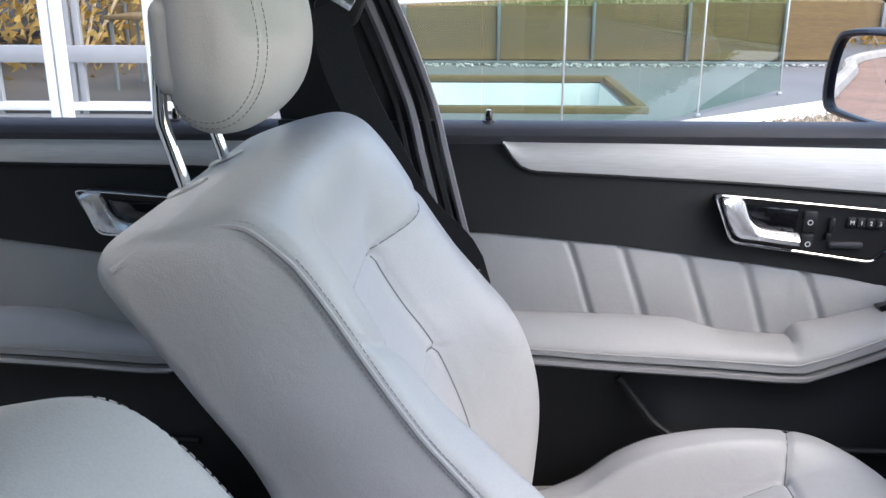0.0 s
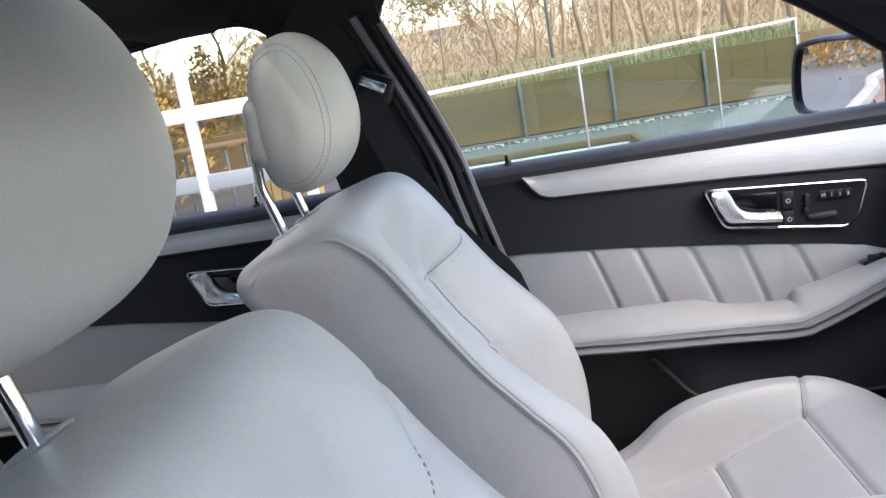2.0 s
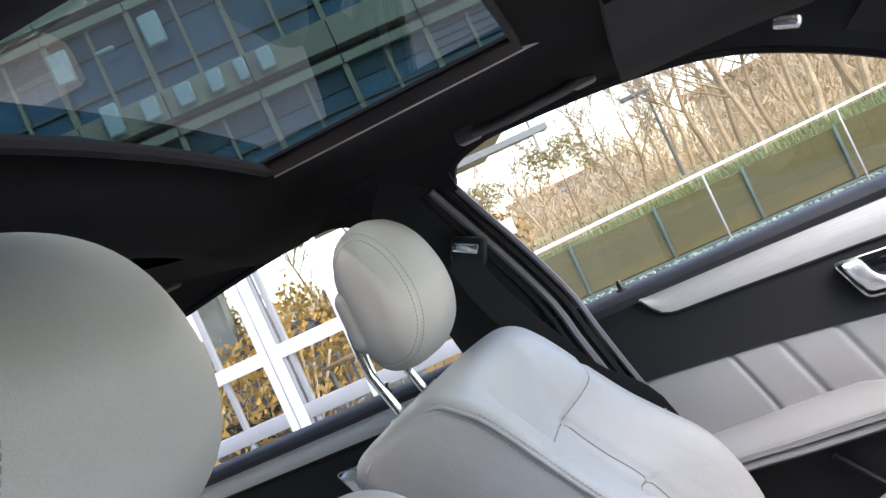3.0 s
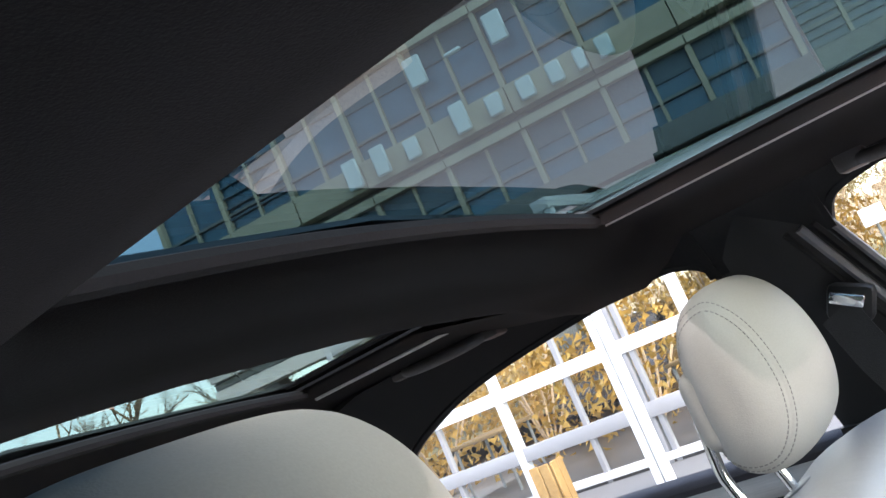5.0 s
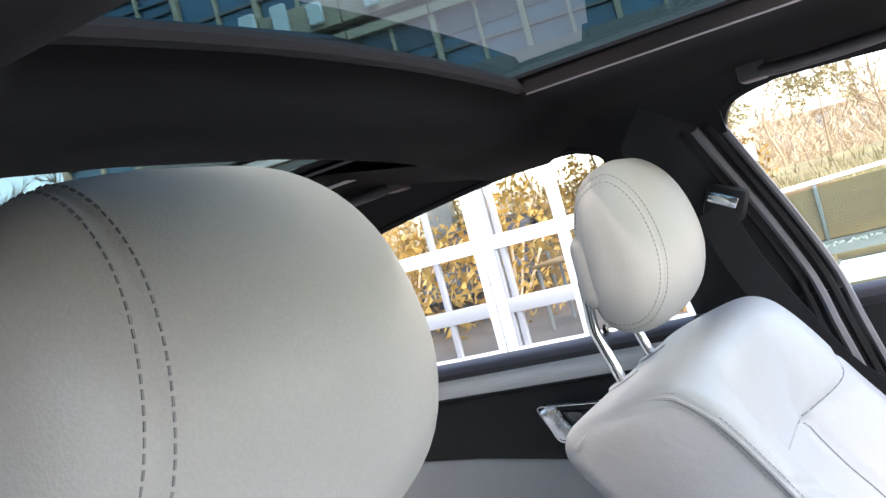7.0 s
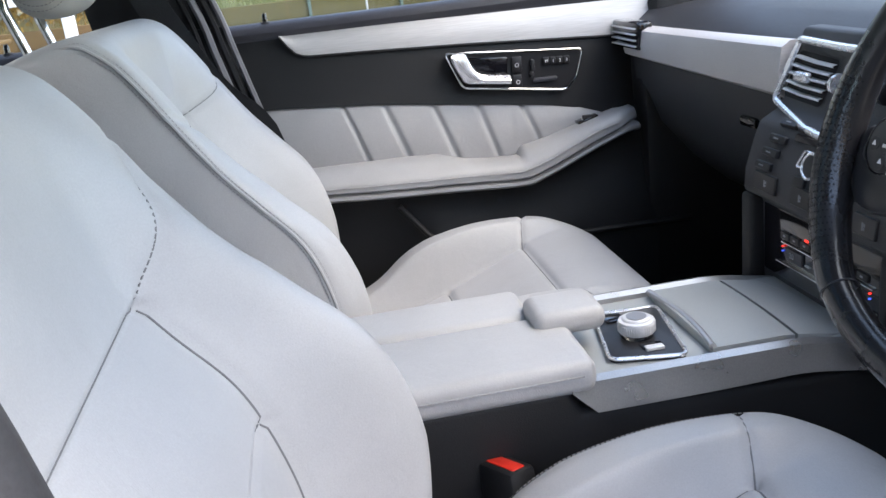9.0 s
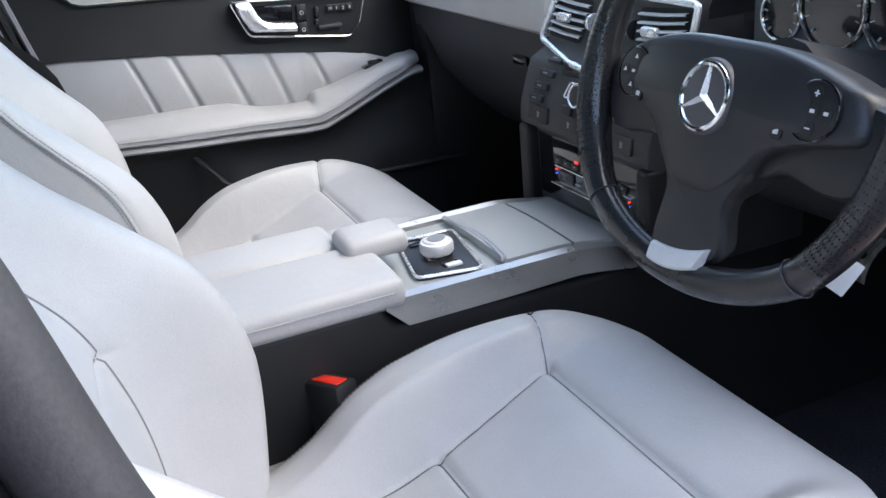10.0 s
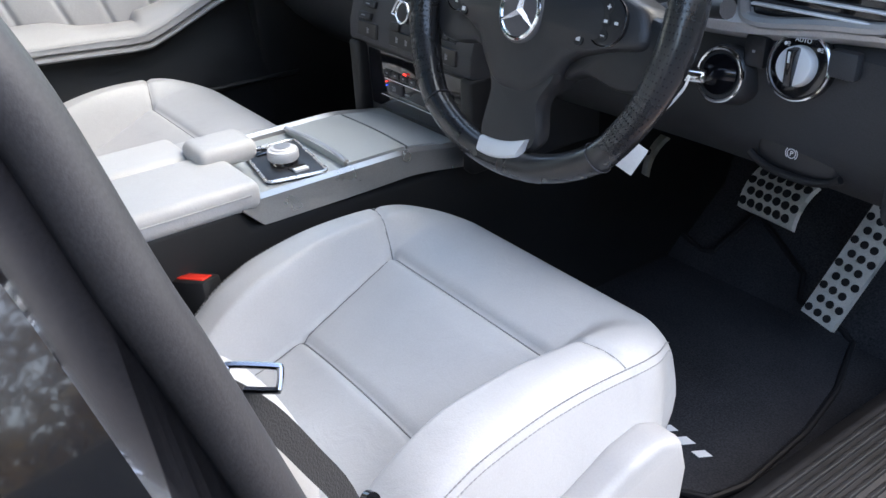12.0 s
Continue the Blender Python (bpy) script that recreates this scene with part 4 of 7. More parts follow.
    lever = [[(x, y + h, z) for x, z in ((-0.6990, zt), (-0.6900, zt - 0.001), (-0.6850, (zt + zb) / 2), (-0.6880, zb + 0.002), (-0.6990, zb))] for y, zt, zb in
             ((0.1195, 0.890, 0.884), (0.123, 0.892, 0.872), (0.130, 0.892, 0.856), (0.138, 0.891, 0.842), (0.145, 0.890, 0.837), (0.149, 0.880, 0.8365), (0.154, 0.867, 0.836), (0.161, 0.858, 0.835), (0.171, 0.852, 0.834), (0.190, 0.848, 0.831), (0.222, 0.844, 0.827))]
    part("pull_handle", sheet(lever, wrap=True, caps=True), SATIN, bez, "polished chrome pull handle", sharp=50)
    if not dy:
        part("lock_button", box(-0.7035, -0.6980, 0.2285, 0.2465, 0.846, 0.874, 0.002), BUTTON, bez)
        part("lock_button", box(-0.7035, -0.6980, 0.2275, 0.2445, 0.815, 0.842, 0.002), BUTTON, bez)
        for z in (0.859, 0.829):
            part("mark", ring((-0.6975, 0.237, z), (1, 0, 0), 0.0032, 0.0006, 16, 4), MARK, bez)
        for k, ch in enumerate("M123"):
            y = 0.282 + 0.0125 * k + 0.01
            part("memory_button", box(-0.7035, -0.6985, y - 0.0058, y + 0.0058, 0.853 - 0.0006 * k, 0.866 - 0.0006 * k, 0.0015), BUTTON, bez)
            letters("memory_mark", ch, 0.008, Matrix.Translation((-0.6980, y, 0.859 - 0.0006 * k)) @ Euler((math.pi / 2, 0, math.pi / 2)).to_matrix().to_4x4(), MARK, bez, 0.0002)
        part("seat_switch", box(-0.7035, -0.6950, 0.262, 0.270, 0.846, 0.866, 0.003), BUTTON, bez)
        part("seat_switch", box(-0.7035, -0.6950, 0.259, 0.267, 0.835, 0.845, 0.003), BUTTON, bez)
        part("seat_switch", box(-0.7035, -0.6950, 0.265, 0.310, 0.824, 0.832, 0.003), SILL, bez)
        sw = part("window_switch", box(-0.703, -0.678, 0.338, 0.378, -0.004, 0.006, 0.002, turn=Euler((radians(15), 0, 0)).to_matrix().to_4x4()), GLOSS, arm)
        sw.data.transform(Matrix.Translation((0, 0, 0.7435)))
        part("switch_rocker", box(-0.697, -0.684, 0.350, 0.366, 0.746, 0.7535, 0.002), BUTTON, arm)
    # lock pin
    py = -0.190 if not dy else -0.62
    part("lock_pin", tube([(-0.752, py, 0.975), (-0.752, py, 0.992), (-0.752, py, 0.998)], lambda t: 0.0052 if t < 0.8 else 0.0035, 10), GLOSS, door)
    part("pin_collar", disc((-0.752, py, 0.982), (0, 0, 1), 0.0095, 0.0085, 0.004, 20), SILL, door)
    part("outer_skin", box(-0.90, -0.775, y0, y1, 0.30, 0.955, 0.03, 3), PAINT, door)
    return door


front_door = door_trim("door_1", -0.262, 0.66, 0.0, PLEATS, 0.109, "black and pale grey front passenger door with aluminium trim, closed")
rear_door = door_trim("door_2", -1.28, -0.475, -0.86, None, -0.750, "black and pale grey rear passenger door, closed")

# the rear door on the driver's side, seen from outside past the pillar
right_door = thing("door_3", (0.8, -0.8, 0.35), "glossy midnight blue rear door with black window frame, closed", "car door", kind="structure")
part("outer_skin", slab([[(x, y - 0.29 * (z - 0.95) * (y + 1.28), z) for y in np.linspace(-1.28, -0.30, 12)] for x, z in ((0.80, 0.30), (0.865, 0.45), (0.885, 0.65), (0.880, 0.85), (0.864, 0.918), (0.836, 0.946))], (-0.03, 0, 0)), PAINT, right_door)
part("inner_panel", slab([[(0.72, y, z) for y in (-1.28, -0.8, -0.475)] for z in (0.35, 0.7, 0.96)], (0.03, 0, 0)), DARK, right_door)
part("window_sill", box(0.735, 0.80, -1.28, -0.33, 0.915, 0.950, 0.008), SILL, right_door)
SEAL = [(-0.034, 0.34), (-0.089, 0.50), (-0.146, 0.69), (-0.194, 0.854), (-0.211, 0.908), (-0.230, 0.979), (-0.248, 1.028), (-0.279, 1.11), (-0.319, 1.20), (-0.349, 1.26)]


def pillar_x(z):
    return lerp_table([(0.3, 0.79), (0.9, 0.785), (1.0, 0.772), (1.1, 0.735), (1.2, 0.695), (1.3, 0.64)], z)


def along_seal(dy, dx, n=40, flare=0.0):
    return [Vector((pillar_x(z) + dx + flare * (1.0 - z), y + dy, z)) for y, z in spline(SEAL, n)]


part("door_seal", tube(along_seal(0.0035, -0.085), 0.0150, 16), SEALRUBBER, shell, "thick grey-black rubber door seal")
part("door_shut", slab([[a_, b_] for a_, b_ in zip(along_seal(-0.010, -0.080), along_seal(-0.030, 0.030, 40, 0.25))], (-0.01, -0.006, 0)), GLOSS, shell)
part("pillar_cover", slab([[a_, b_] for a_, b_ in zip(along_seal(-0.030, 0.030, 40, 0.25), along_seal(-0.090, 0.046, 40, 0.25))], (-0.012, 0, 0)), GLOSS, right_door)
part("frame_strip", tube(along_seal(-0.094, 0.044), 0.006, 8), PAINT, right_door)
rear_pane = part("rear_pane", slab([[Vector((0.834 - 0.16 * (z - 0.93) - 0.72 * (z - 0.93) ** 2, y, z)) for y in (-0.312 - 0.3 * (z - 0.95), -0.8, -1.25)] for z in np.linspace(0.944, 1.24, 12)], (-0.004, 0, 0)), GLASS, right_door, "clear side glass")
rear_pane.visible_shadow = False
# ---- wing mirror ----
mirror = thing("wing_mirror", (-0.90, 0.42, 0.95), "black wing mirror outside the passenger window", "wing mirror")
MU, MNORM = Vector((0.94, 0.34, 0)), Vector((0.34, -0.94, 0))
mc = Vector((-0.960, 0.425, 1.013))
outline = spline([(-0.118, -0.050), (-0.122, 0.0), (-0.108, 0.054), (-0.080, 0.068), (0.0, 0.072), (0.10, 0.066), (0.118, 0.04), (0.118, -0.045), (0.09, -0.068), (0.0, -0.068), (-0.085, -0.062)], 48, True)
rows = [[mc + MU * (u * s) + Vector((0, 0, v * s)) - MNORM * d for u, v in outline] for d, s in ((0.004, 0.93), (-0.006, 0.95), (-0.007, 1.0), (-0.002, 1.07), (0.02, 1.11), (0.06, 1.04), (0.10, 0.8), (0.115, 0.4), (0.118, 0.05))]
housing = part("housing", sheet(rows, wrap=True, caps=False), FRAMEBLACK, mirror)
part("mirror_glass", sheet([[mc + MU * (u * s) + Vector((0, 0, v * s)) - MNORM * 0.002 for u, v in outline] for s in (0.95, 0.6, 0.2, 0.02)], wrap=True, caps=False), material("mirror_silver", (0.85, 0.86, 0.87), 0.01, metal=1.0), mirror, "clean mirror glass")
part("stalk", tube([(-0.90, 0.47, 0.965), (-0.84, 0.51, 0.945), (-0.78, 0.54, 0.945)], 0.024, 10), GLOSS, mirror)

# ---- grab handles, belt, visor, overhead console ----
for ya, yb, nm in ((-0.287, -0.105, "front"), (-1.005, -0.825, "rear")):
    grab = thing("grab_handle", (-0.575, ya, 1.29), "dark fold-down grab handle on the roof rail", "grab handle", "grab handles")
    part("grip", tube(spline([(-0.590, ya, 1.306), (-0.566, ya + 0.015, 1.292), (-0.558, (ya + yb) / 2, 1.288), (-0.566, yb - 0.015, 1.292), (-0.590, yb, 1.306)], 22), 0.0085, 10), HANDLE, grab)
    for y in (ya, yb):
        part("mount", box(-0.598, -0.562, y - 0.018, y + 0.018, 1.284, 1.312, 0.006), HANDLE, grab)

belt = thing("seat_belt", (-0.66, -0.36, 1.14), "black seat belt hanging down the middle pillar", "seat belt")
part("guide", box(-0.672, -0.640, -0.40, -0.345, 1.120, 1.165, 0.008, turn=Euler((radians(-25), 0, 0)).to_matrix().to_4x4()), DARK, belt)
part("guide_clip", box(-0.648, -0.632, -0.393, -0.352, 1.140, 1.156, 0.003, turn=Euler((radians(-30), 0, 0)).to_matrix().to_4x4()), CHROME, belt, "bright metal belt guide")
web = [(-0.638, -0.388, 1.140), (-0.648, -0.368, 1.06), (-0.655, -0.328, 0.97), (-0.660, -0.285, 0.89), (-0.662, -0.215, 0.80), (-0.660, -0.19, 0.60), (-0.655, -0.18, 0.42)]
part("webbing", slab([[Vector(p) + Vector((0, -0.024, -0.010)), Vector(p), Vector(p) + Vector((0.004, 0.022, 0.010))] for p in spline(web, 30)], (-0.0015, 0, 0)), WEB, belt)
part("stopper", disc((-0.662, -0.200, 0.793), (1, 0.3, 0.2), 0.012, 0.010, 0.008, 20, 0.002), GLOSS, belt)

right_belt = thing("seat_belt", (0.64, -0.2, 0.8), "black seat belt with chrome tongue by the driver's seat", "seat belt")
web = [(0.69, -0.40, 1.00), (0.700, -0.32, 0.94), (0.685, -0.245, 0.895), (0.652, -0.188, 0.858), (0.632, -0.158, 0.815), (0.616, -0.122, 0.765), (0.612, -0.096, 0.715), (0.612, -0.074, 0.665), (0.618, -0.066, 0.60), (0.640, -0.10, 0.45)]
part("webbing", slab([[Vector(p) + Vector((0.014, -0.022, -0.006)), Vector(p) + Vector((0.007, -0.011, -0.003)), Vector(p) + Vector((0.003, -0.005, -0.001))] for p in spline(web, 40)], (0.0015, 0, 0.0)), WEB, right_belt)
t_n = Vector((0.62, -0.40, 0.62)).normalized()
t_x = Vector((0.57, 0.80, -0.10))
t_x = (t_x - t_n * t_x.dot(t_n)).normalized()
t_m = Matrix.Translation((0.6265, -0.1385, 0.7905)) @ Matrix((t_x, t_n.cross(t_x), t_n)).transposed().to_4x4()
loop_ = spline([(-0.012, -0.005), (-0.012, 0.005), (-0.010, 0.007), (0.010, 0.007), (0.012, 0.005), (0.012, -0.005), (0.010, -0.007), (-0.010, -0.007)], 40, True)
tongue = tube([(x * 1.25, y * 0.95, 0) for x, y in loop_], 0.0021, 8, True)
bmesh.ops.transform(tongue, matrix=t_m, verts=tongue.verts)
part("tongue_frame", tongue, TONGUE, right_belt, "dark chrome belt tongue")
part("stopper", disc((0.600, -0.060, 0.63), (1, 0.2, 0.5), 0.008, 0.007, 0.006, 18), GLOSS, right_belt)

for cx, sx in ((0.118, 1), (-0.122, -1)):
    bk = thing("belt_buckle", (cx, -0.02, 0.50), "black seat belt buckle with red release button", "seat belt buckle", "belt buckles")
    rot = Euler((radians(8), radians(-4 * sx), radians(-62 * sx))).to_matrix().to_4x4()
    b = box(-0.016, 0.016, -0.026, 0.026, -0.05, 0.040, 0.005)
    bmesh.ops.transform(b, matrix=Matrix.Translation((cx + 0.006 * sx, -0.004, 0.541)) @ rot, verts=b.verts)
    part("housing", b, DARK, bk)
    b = box(-0.0075, 0.0090, -0.021, 0.021, 0.036, 0.0415, 0.002)
    bmesh.ops.transform(b, matrix=Matrix.Translation((cx + 0.006 * sx, -0.004, 0.541)) @ rot, verts=b.verts)
    part("release_button", b, RED, bk, "bright red release button")
    part("stalk", tube([(cx, -0.02, 0.49), (cx, -0.05, 0.42)], 0.010, 8), RUBBER, bk)

console_top = thing("overhead_console", (0, 0.0, 1.31), "black overhead console with silver-rimmed controls and map lamp", "overhead console")
rows = []
for y in np.linspace(-0.13, 0.20, 14):
    d = 0.042 * smooth_step(-0.14, -0.05, y) * smooth_step(0.24, 0.14, y)
    rows.append([(x, y, liner_z(x, y) - 0.006 - d * (1 - (x / 0.16) ** 4)) for x in np.linspace(-0.16, 0.16, 17)])
part("shell", slab(rows, (0, 0, 0.015)), DARK, console_top)
loop_ = [(0.02 + 0.105 * math.cos(t) * (1 if math.cos(t) > 0 else 0.9), 0.015 + 0.060 * math.sin(t), 1.268) for t in np.linspace(0, 2 * math.pi, 40, endpoint=False)]
part("control_rim", tube(loop_, 0.006, 8, True), SILVER, console_top, "satin silver rim")
part("control_plate", box(-0.06, 0.10, -0.035, 0.065, 1.265, 1.277, 0.004), GLOSS, console_top)
for x in (-0.04, 0.0, 0.04, 0.075):
    part("button", box(x - 0.015, x + 0.015, 0.0, 0.03, 1.258, 1.268, 0.003), BUTTON, console_top)
part("map_lamp", box(-0.135, -0.095, -0.02, 0.055, 1.270, 1.282, 0.004), TAG, console_top, "frosted white map lamp lens")
visor = thing("sun_visor", (-0.37, 0.12, 1.28), "dark folded-up sun visor", "sun visor")
part("visor_board", slab([[(x, y, liner_z(x, y) - 0.014) for y in np.linspace(-0.06, 0.20, 9)] for x in np.linspace(-0.535, -0.185, 12)], (0, 0, -0.016)), HEADLINER, visor)
lone("airbag_badge", box(-0.612, -0.600, 0.157, 0.195, 1.233, 1.252, 0.005, 3, turn=Euler((radians(-30), radians(-35), 0)).to_matrix().to_4x4()), SATIN, "small grey oval badge on the front pillar trim", "badge")
right_visor = thing("sun_visor", (0.37, 0.12, 1.28), "dark folded-up sun visor", "sun visor")
part("visor_board", slab([[(x, y, liner_z(x, y) - 0.014) for y in np.linspace(-0.04, 0.20, 9)] for x in np.linspace(0.185, 0.535, 12)], (0, 0, -0.016)), HEADLINER, right_visor)

# ---- centre console ----
material("grey_roller_cover", (0.40, 0.42, 0.415), 0.36, metal=0.15, grain=0.08, grain_size=0.001, blotch=0.06)
console = thing("centre_console", (0, 0.1, 0.285), "grey and black centre console with silver rails and rotary controller", "centre console")
part("body", prism([(-0.36, 0.285), (-0.36, 0.642), (0.070, 0.642), (0.084, 0.612), (0.40, 0.604), (0.47, 0.62), (0.70, 0.62), (1.06, 0.62), (1.06, 0.285)], "yz", -0.118, 0.104, 0.012, 3), DARK, console)
part("deck", slab([[(x, y, 0.636 - 0.02 * max(0, y - 0.3)) for y in (0.09, 0.2, 0.3, 0.42)] for x in (-0.10, -0.05, 0.05, 0.088)], (0, 0, -0.02)), bpy.data.materials['grey_roller_cover'], console, "satin grey console deck")
for sx, xo in ((1, 0.096), (-1, -0.110)):
    rows = []
    for y in np.linspace(0.072, 0.425, 30):
        tz = 0.640 - 0.016 * smooth_step(0.30, 0.43, y)
        lo = tz - 0.025 * smooth_step(0.070, 0.098, y) + 0.004 * smooth_step(0.2, 0.42, y)
        rows.append([(xo - sx * 0.012, y, tz + 0.002), (xo - sx * 0.004, y, tz + 0.006), (xo + sx * 0.006, y, tz + 0.003), (xo + sx * 0.012, y, lo - 0.004), (xo + sx * 0.004, y, lo - 0.006), (xo - sx * 0.012, y, lo)])
    part("side_rail", sheet(rows, wrap=True, caps=True), RAIL, console, "scuffed satin silver rail")
part("armrest_lid", box(-0.119, -0.030, -0.34, 0.072, 0.631, 0.668, 0.012, 4), LEATHER, console, "padded pale grey leather lid")
part("armrest_lid", box(-0.027, 0.1065, -0.34, 0.100, 0.631, 0.668, 0.012, 4), LEATHER, console, "padded pale grey leather lid")
part("seam", tube([(0.1066, y, 0.6525) for y in (-0.32, -0.1, 0.085)], 0.0013, 5), THREAD, console)
part("palm_pad", box(-0.052, 0.016, 0.062, 0.142, 0.655, 0.684, 0.012, 4), LEATHER, console, "raised pale grey palm rest")
plate = fillet([(-0.062, 0.150, 0), (0.058, 0.128, 0), (0.076, 0.206, 0), (-0.056, 0.226, 0)], 0.010, 5)
part("control_plate", prism([(p.x, p.y) for p in plate], "xy", 0.634, 0.6405, 0.002), BUTTON, console)
part("plate_rim", tube([(p.x, p.y, 0.6405) for p in plate], 0.0022, 6, True), SATIN, console, "satin silver rim")
kc_ = Vector((0.010, 0.176, 0.645))
knob = part("rotary_knob", disc(kc_ + Vector((0, 0, 0.007)), (0, 0, 1), 0.0196, 0.0205, 0.016, 40, 0.003), KNOB, console, "knurled metal rotary knob")
part("knob_foot", disc(kc_ + Vector((0, 0, -0.002)), (0, 0, 1), 0.0185, 0.0170, 0.006, 32), GLOSS, knob)
for k in range(48):
    a = k / 48 * 2 * math.pi
    b = box(-0.0006, 0.0006, 0.0192, 0.0208, -0.0045, 0.0045, 0.0)
    bmesh.ops.transform(b, matrix=Matrix.Translation(kc_ + Vector((0, 0, 0.007))) @ Euler((0, 0, a)).to_matrix().to_4x4(), verts=b.verts)
    part("ridge", b, KNOB, knob)
part("knob_cap", disc(kc_ + Vector((0, 0, 0.0158)), (0, 0, 1), 0.0165, 0.0150, 0.003, 32, 0.001), KNOB, knob)
part("cap_dish", disc(kc_ + Vector((0, 0, 0.0176)), (0, 0, 1), 0.0105, 0.0110, 0.0012, 28), SILVER, knob)
part("plate_button", box(0.036, 0.050, 0.168, 0.192, 0.6395, 0.6425, 0.001), GLOSS, console)
part("button_tip", box(0.045, 0.0545, 0.170, 0.190, 0.6400, 0.6440, 0.001), KNOB, console, "small silver key")
part("plate_button", box(-0.052, -0.030, 0.156, 0.178, 0.6395, 0.6430, 0.001), GLOSS, console)
part("storage_cover", slab([[(x, y, 0.643 - 0.016 * smooth_step(0.30, 0.43, y) + 0.004 * math.cos(x * 14)) for y in np.linspace(0.232, 0.322, 8)] for x in np.linspace(-0.095, 0.080, 9)], (0, 0, -0.01)), bpy.data.materials["grey_roller_cover"], console, "grey roller cover")
part("storage_cover", slab([[(x, y, 0.643 - 0.016 * smooth_step(0.30, 0.43, y) + 0.004 * math.cos(x * 14)) for y in np.linspace(0.326, 0.43, 8)] for x in np.linspace(-0.095, 0.080, 9)], (0, 0, -0.01)), bpy.data.materials["grey_roller_cover"], console, "grey roller cover")
part("cover_pull", tube([(x, 0.229 + 0.010 * math.cos(x * 16), 0.645) for x in np.linspace(-0.09, 0.078, 12)], 0.004, 8), SILVER, console)

# ---- dashboard ----
dash = thing("dashboard", (0, 0.7, 0.6), "black dashboard with silver trim band and air vents", "dashboard")
part("top_pad", slab([[(x, max(y, 0.600 + 0.02 * (z - 0.9)) if 0.15 < x < 0.57 else y, z - 0.02 * (x / 0.7) ** 2) for y, z in ((0.46, 0.915), (0.50, 0.945), (0.60, 0.955), (0.85, 0.95), (1.10, 0.93))] for x in np.linspace(-0.74, 0.70, 21)], (0, 0, -0.03)), LITDARK, dash)
face = [(0.455, 0.86), (0.462, 0.80), (0.49, 0.73), (0.55, 0.66), (0.62, 0.60), (0.72, 0.58)]
part("glovebox_face", slab([[(x, y - 0.02 * (x + 0.45) ** 2, z) for y, z in face] for x in np.linspace(-0.70, -0.135, 12)], (0, 0.03, 0.02)), LITDARK, dash)
part("glovebox_latch", box(-0.30, -0.255, 0.455, 0.467, 0.785, 0.800, 0.004), GLOSS, dash)
band = [(0.010, 0.0), (0.0, 0.10), (-0.005, 0.45), (-0.001, 0.90), (0.010, 1.0)]
rows = [[Vector((x, 0.440 + dy, lerp_table([(-0.72, 0.850), (-0.15, 0.841)], x) * (1 - k) + lerp_table([(-0.72, 0.902), (-0.15, 0.914)], x) * k)) for x in np.linspace(-0.70, -0.158, 14)] for dy, k in band]
part("trim_band", slab(rows, (0, 0.02, 0)), ALU, dash, "brushed aluminium trim band")
end_vent = part("end_vent", box(-0.735, -0.612, 0.430, 0.46, 0.866, 0.914, 0.006), GLOSS, dash, "small dark air vent with silver slats")
for k in range(4):
    part("vent_slat", box(-0.730, -0.617, 0.426, 0.436, 0.872 + 0.010 * k, 0.8745 + 0.010 * k, 0.0008, 1), KNOB, end_vent)
# centre stack: a leaning face with two vents, the radio keys and the heating panel under it
st = [(0.462, 0.93), (0.452, 0.905), (0.437, 0.852), (0.430, 0.838), (0.404, 0.824), (0.395, 0.80), (0.384, 0.765), (0.382, 0.738), (0.396, 0.732), (0.398, 0.625), (0.42, 0.60), (0.62, 0.60), (0.62, 0.93)]
stack = part("centre_panel", prism(st, "yz", -0.148, 0.150, 0.005), LITDARK, dash)


def on_stack(z):
    return lerp_table([(0.625, 0.398), (0.731, 0.397), (0.738, 0.382), (0.765, 0.384), (0.80, 0.395), (0.824, 0.404), (0.838, 0.430), (0.852, 0.437), (0.905, 0.452)], z)


def plate_on(name, x0, x1, z0, z1, proud, mat, bev=0.0012, label=""):
    """A flat piece lying on the leaning face of the stack, proud of it by so much."""
    zc = (z0 + z1) / 2
    lean = math.atan2(on_stack(z1) - on_stack(z0), z1 - z0)
    b = box(-(x1 - x0) / 2, (x1 - x0) / 2, -proud, 0.004, -(z1 - z0) / 2, (z1 - z0) / 2, bev, 1)
    bmesh.ops.transform(b, matrix=Matrix.Translation(((x0 + x1) / 2, on_stack(zc), zc)) @ Matrix.Rotation(-lean, 4, "X"), verts=b.verts)
    return part(name, b, mat, stack, label)


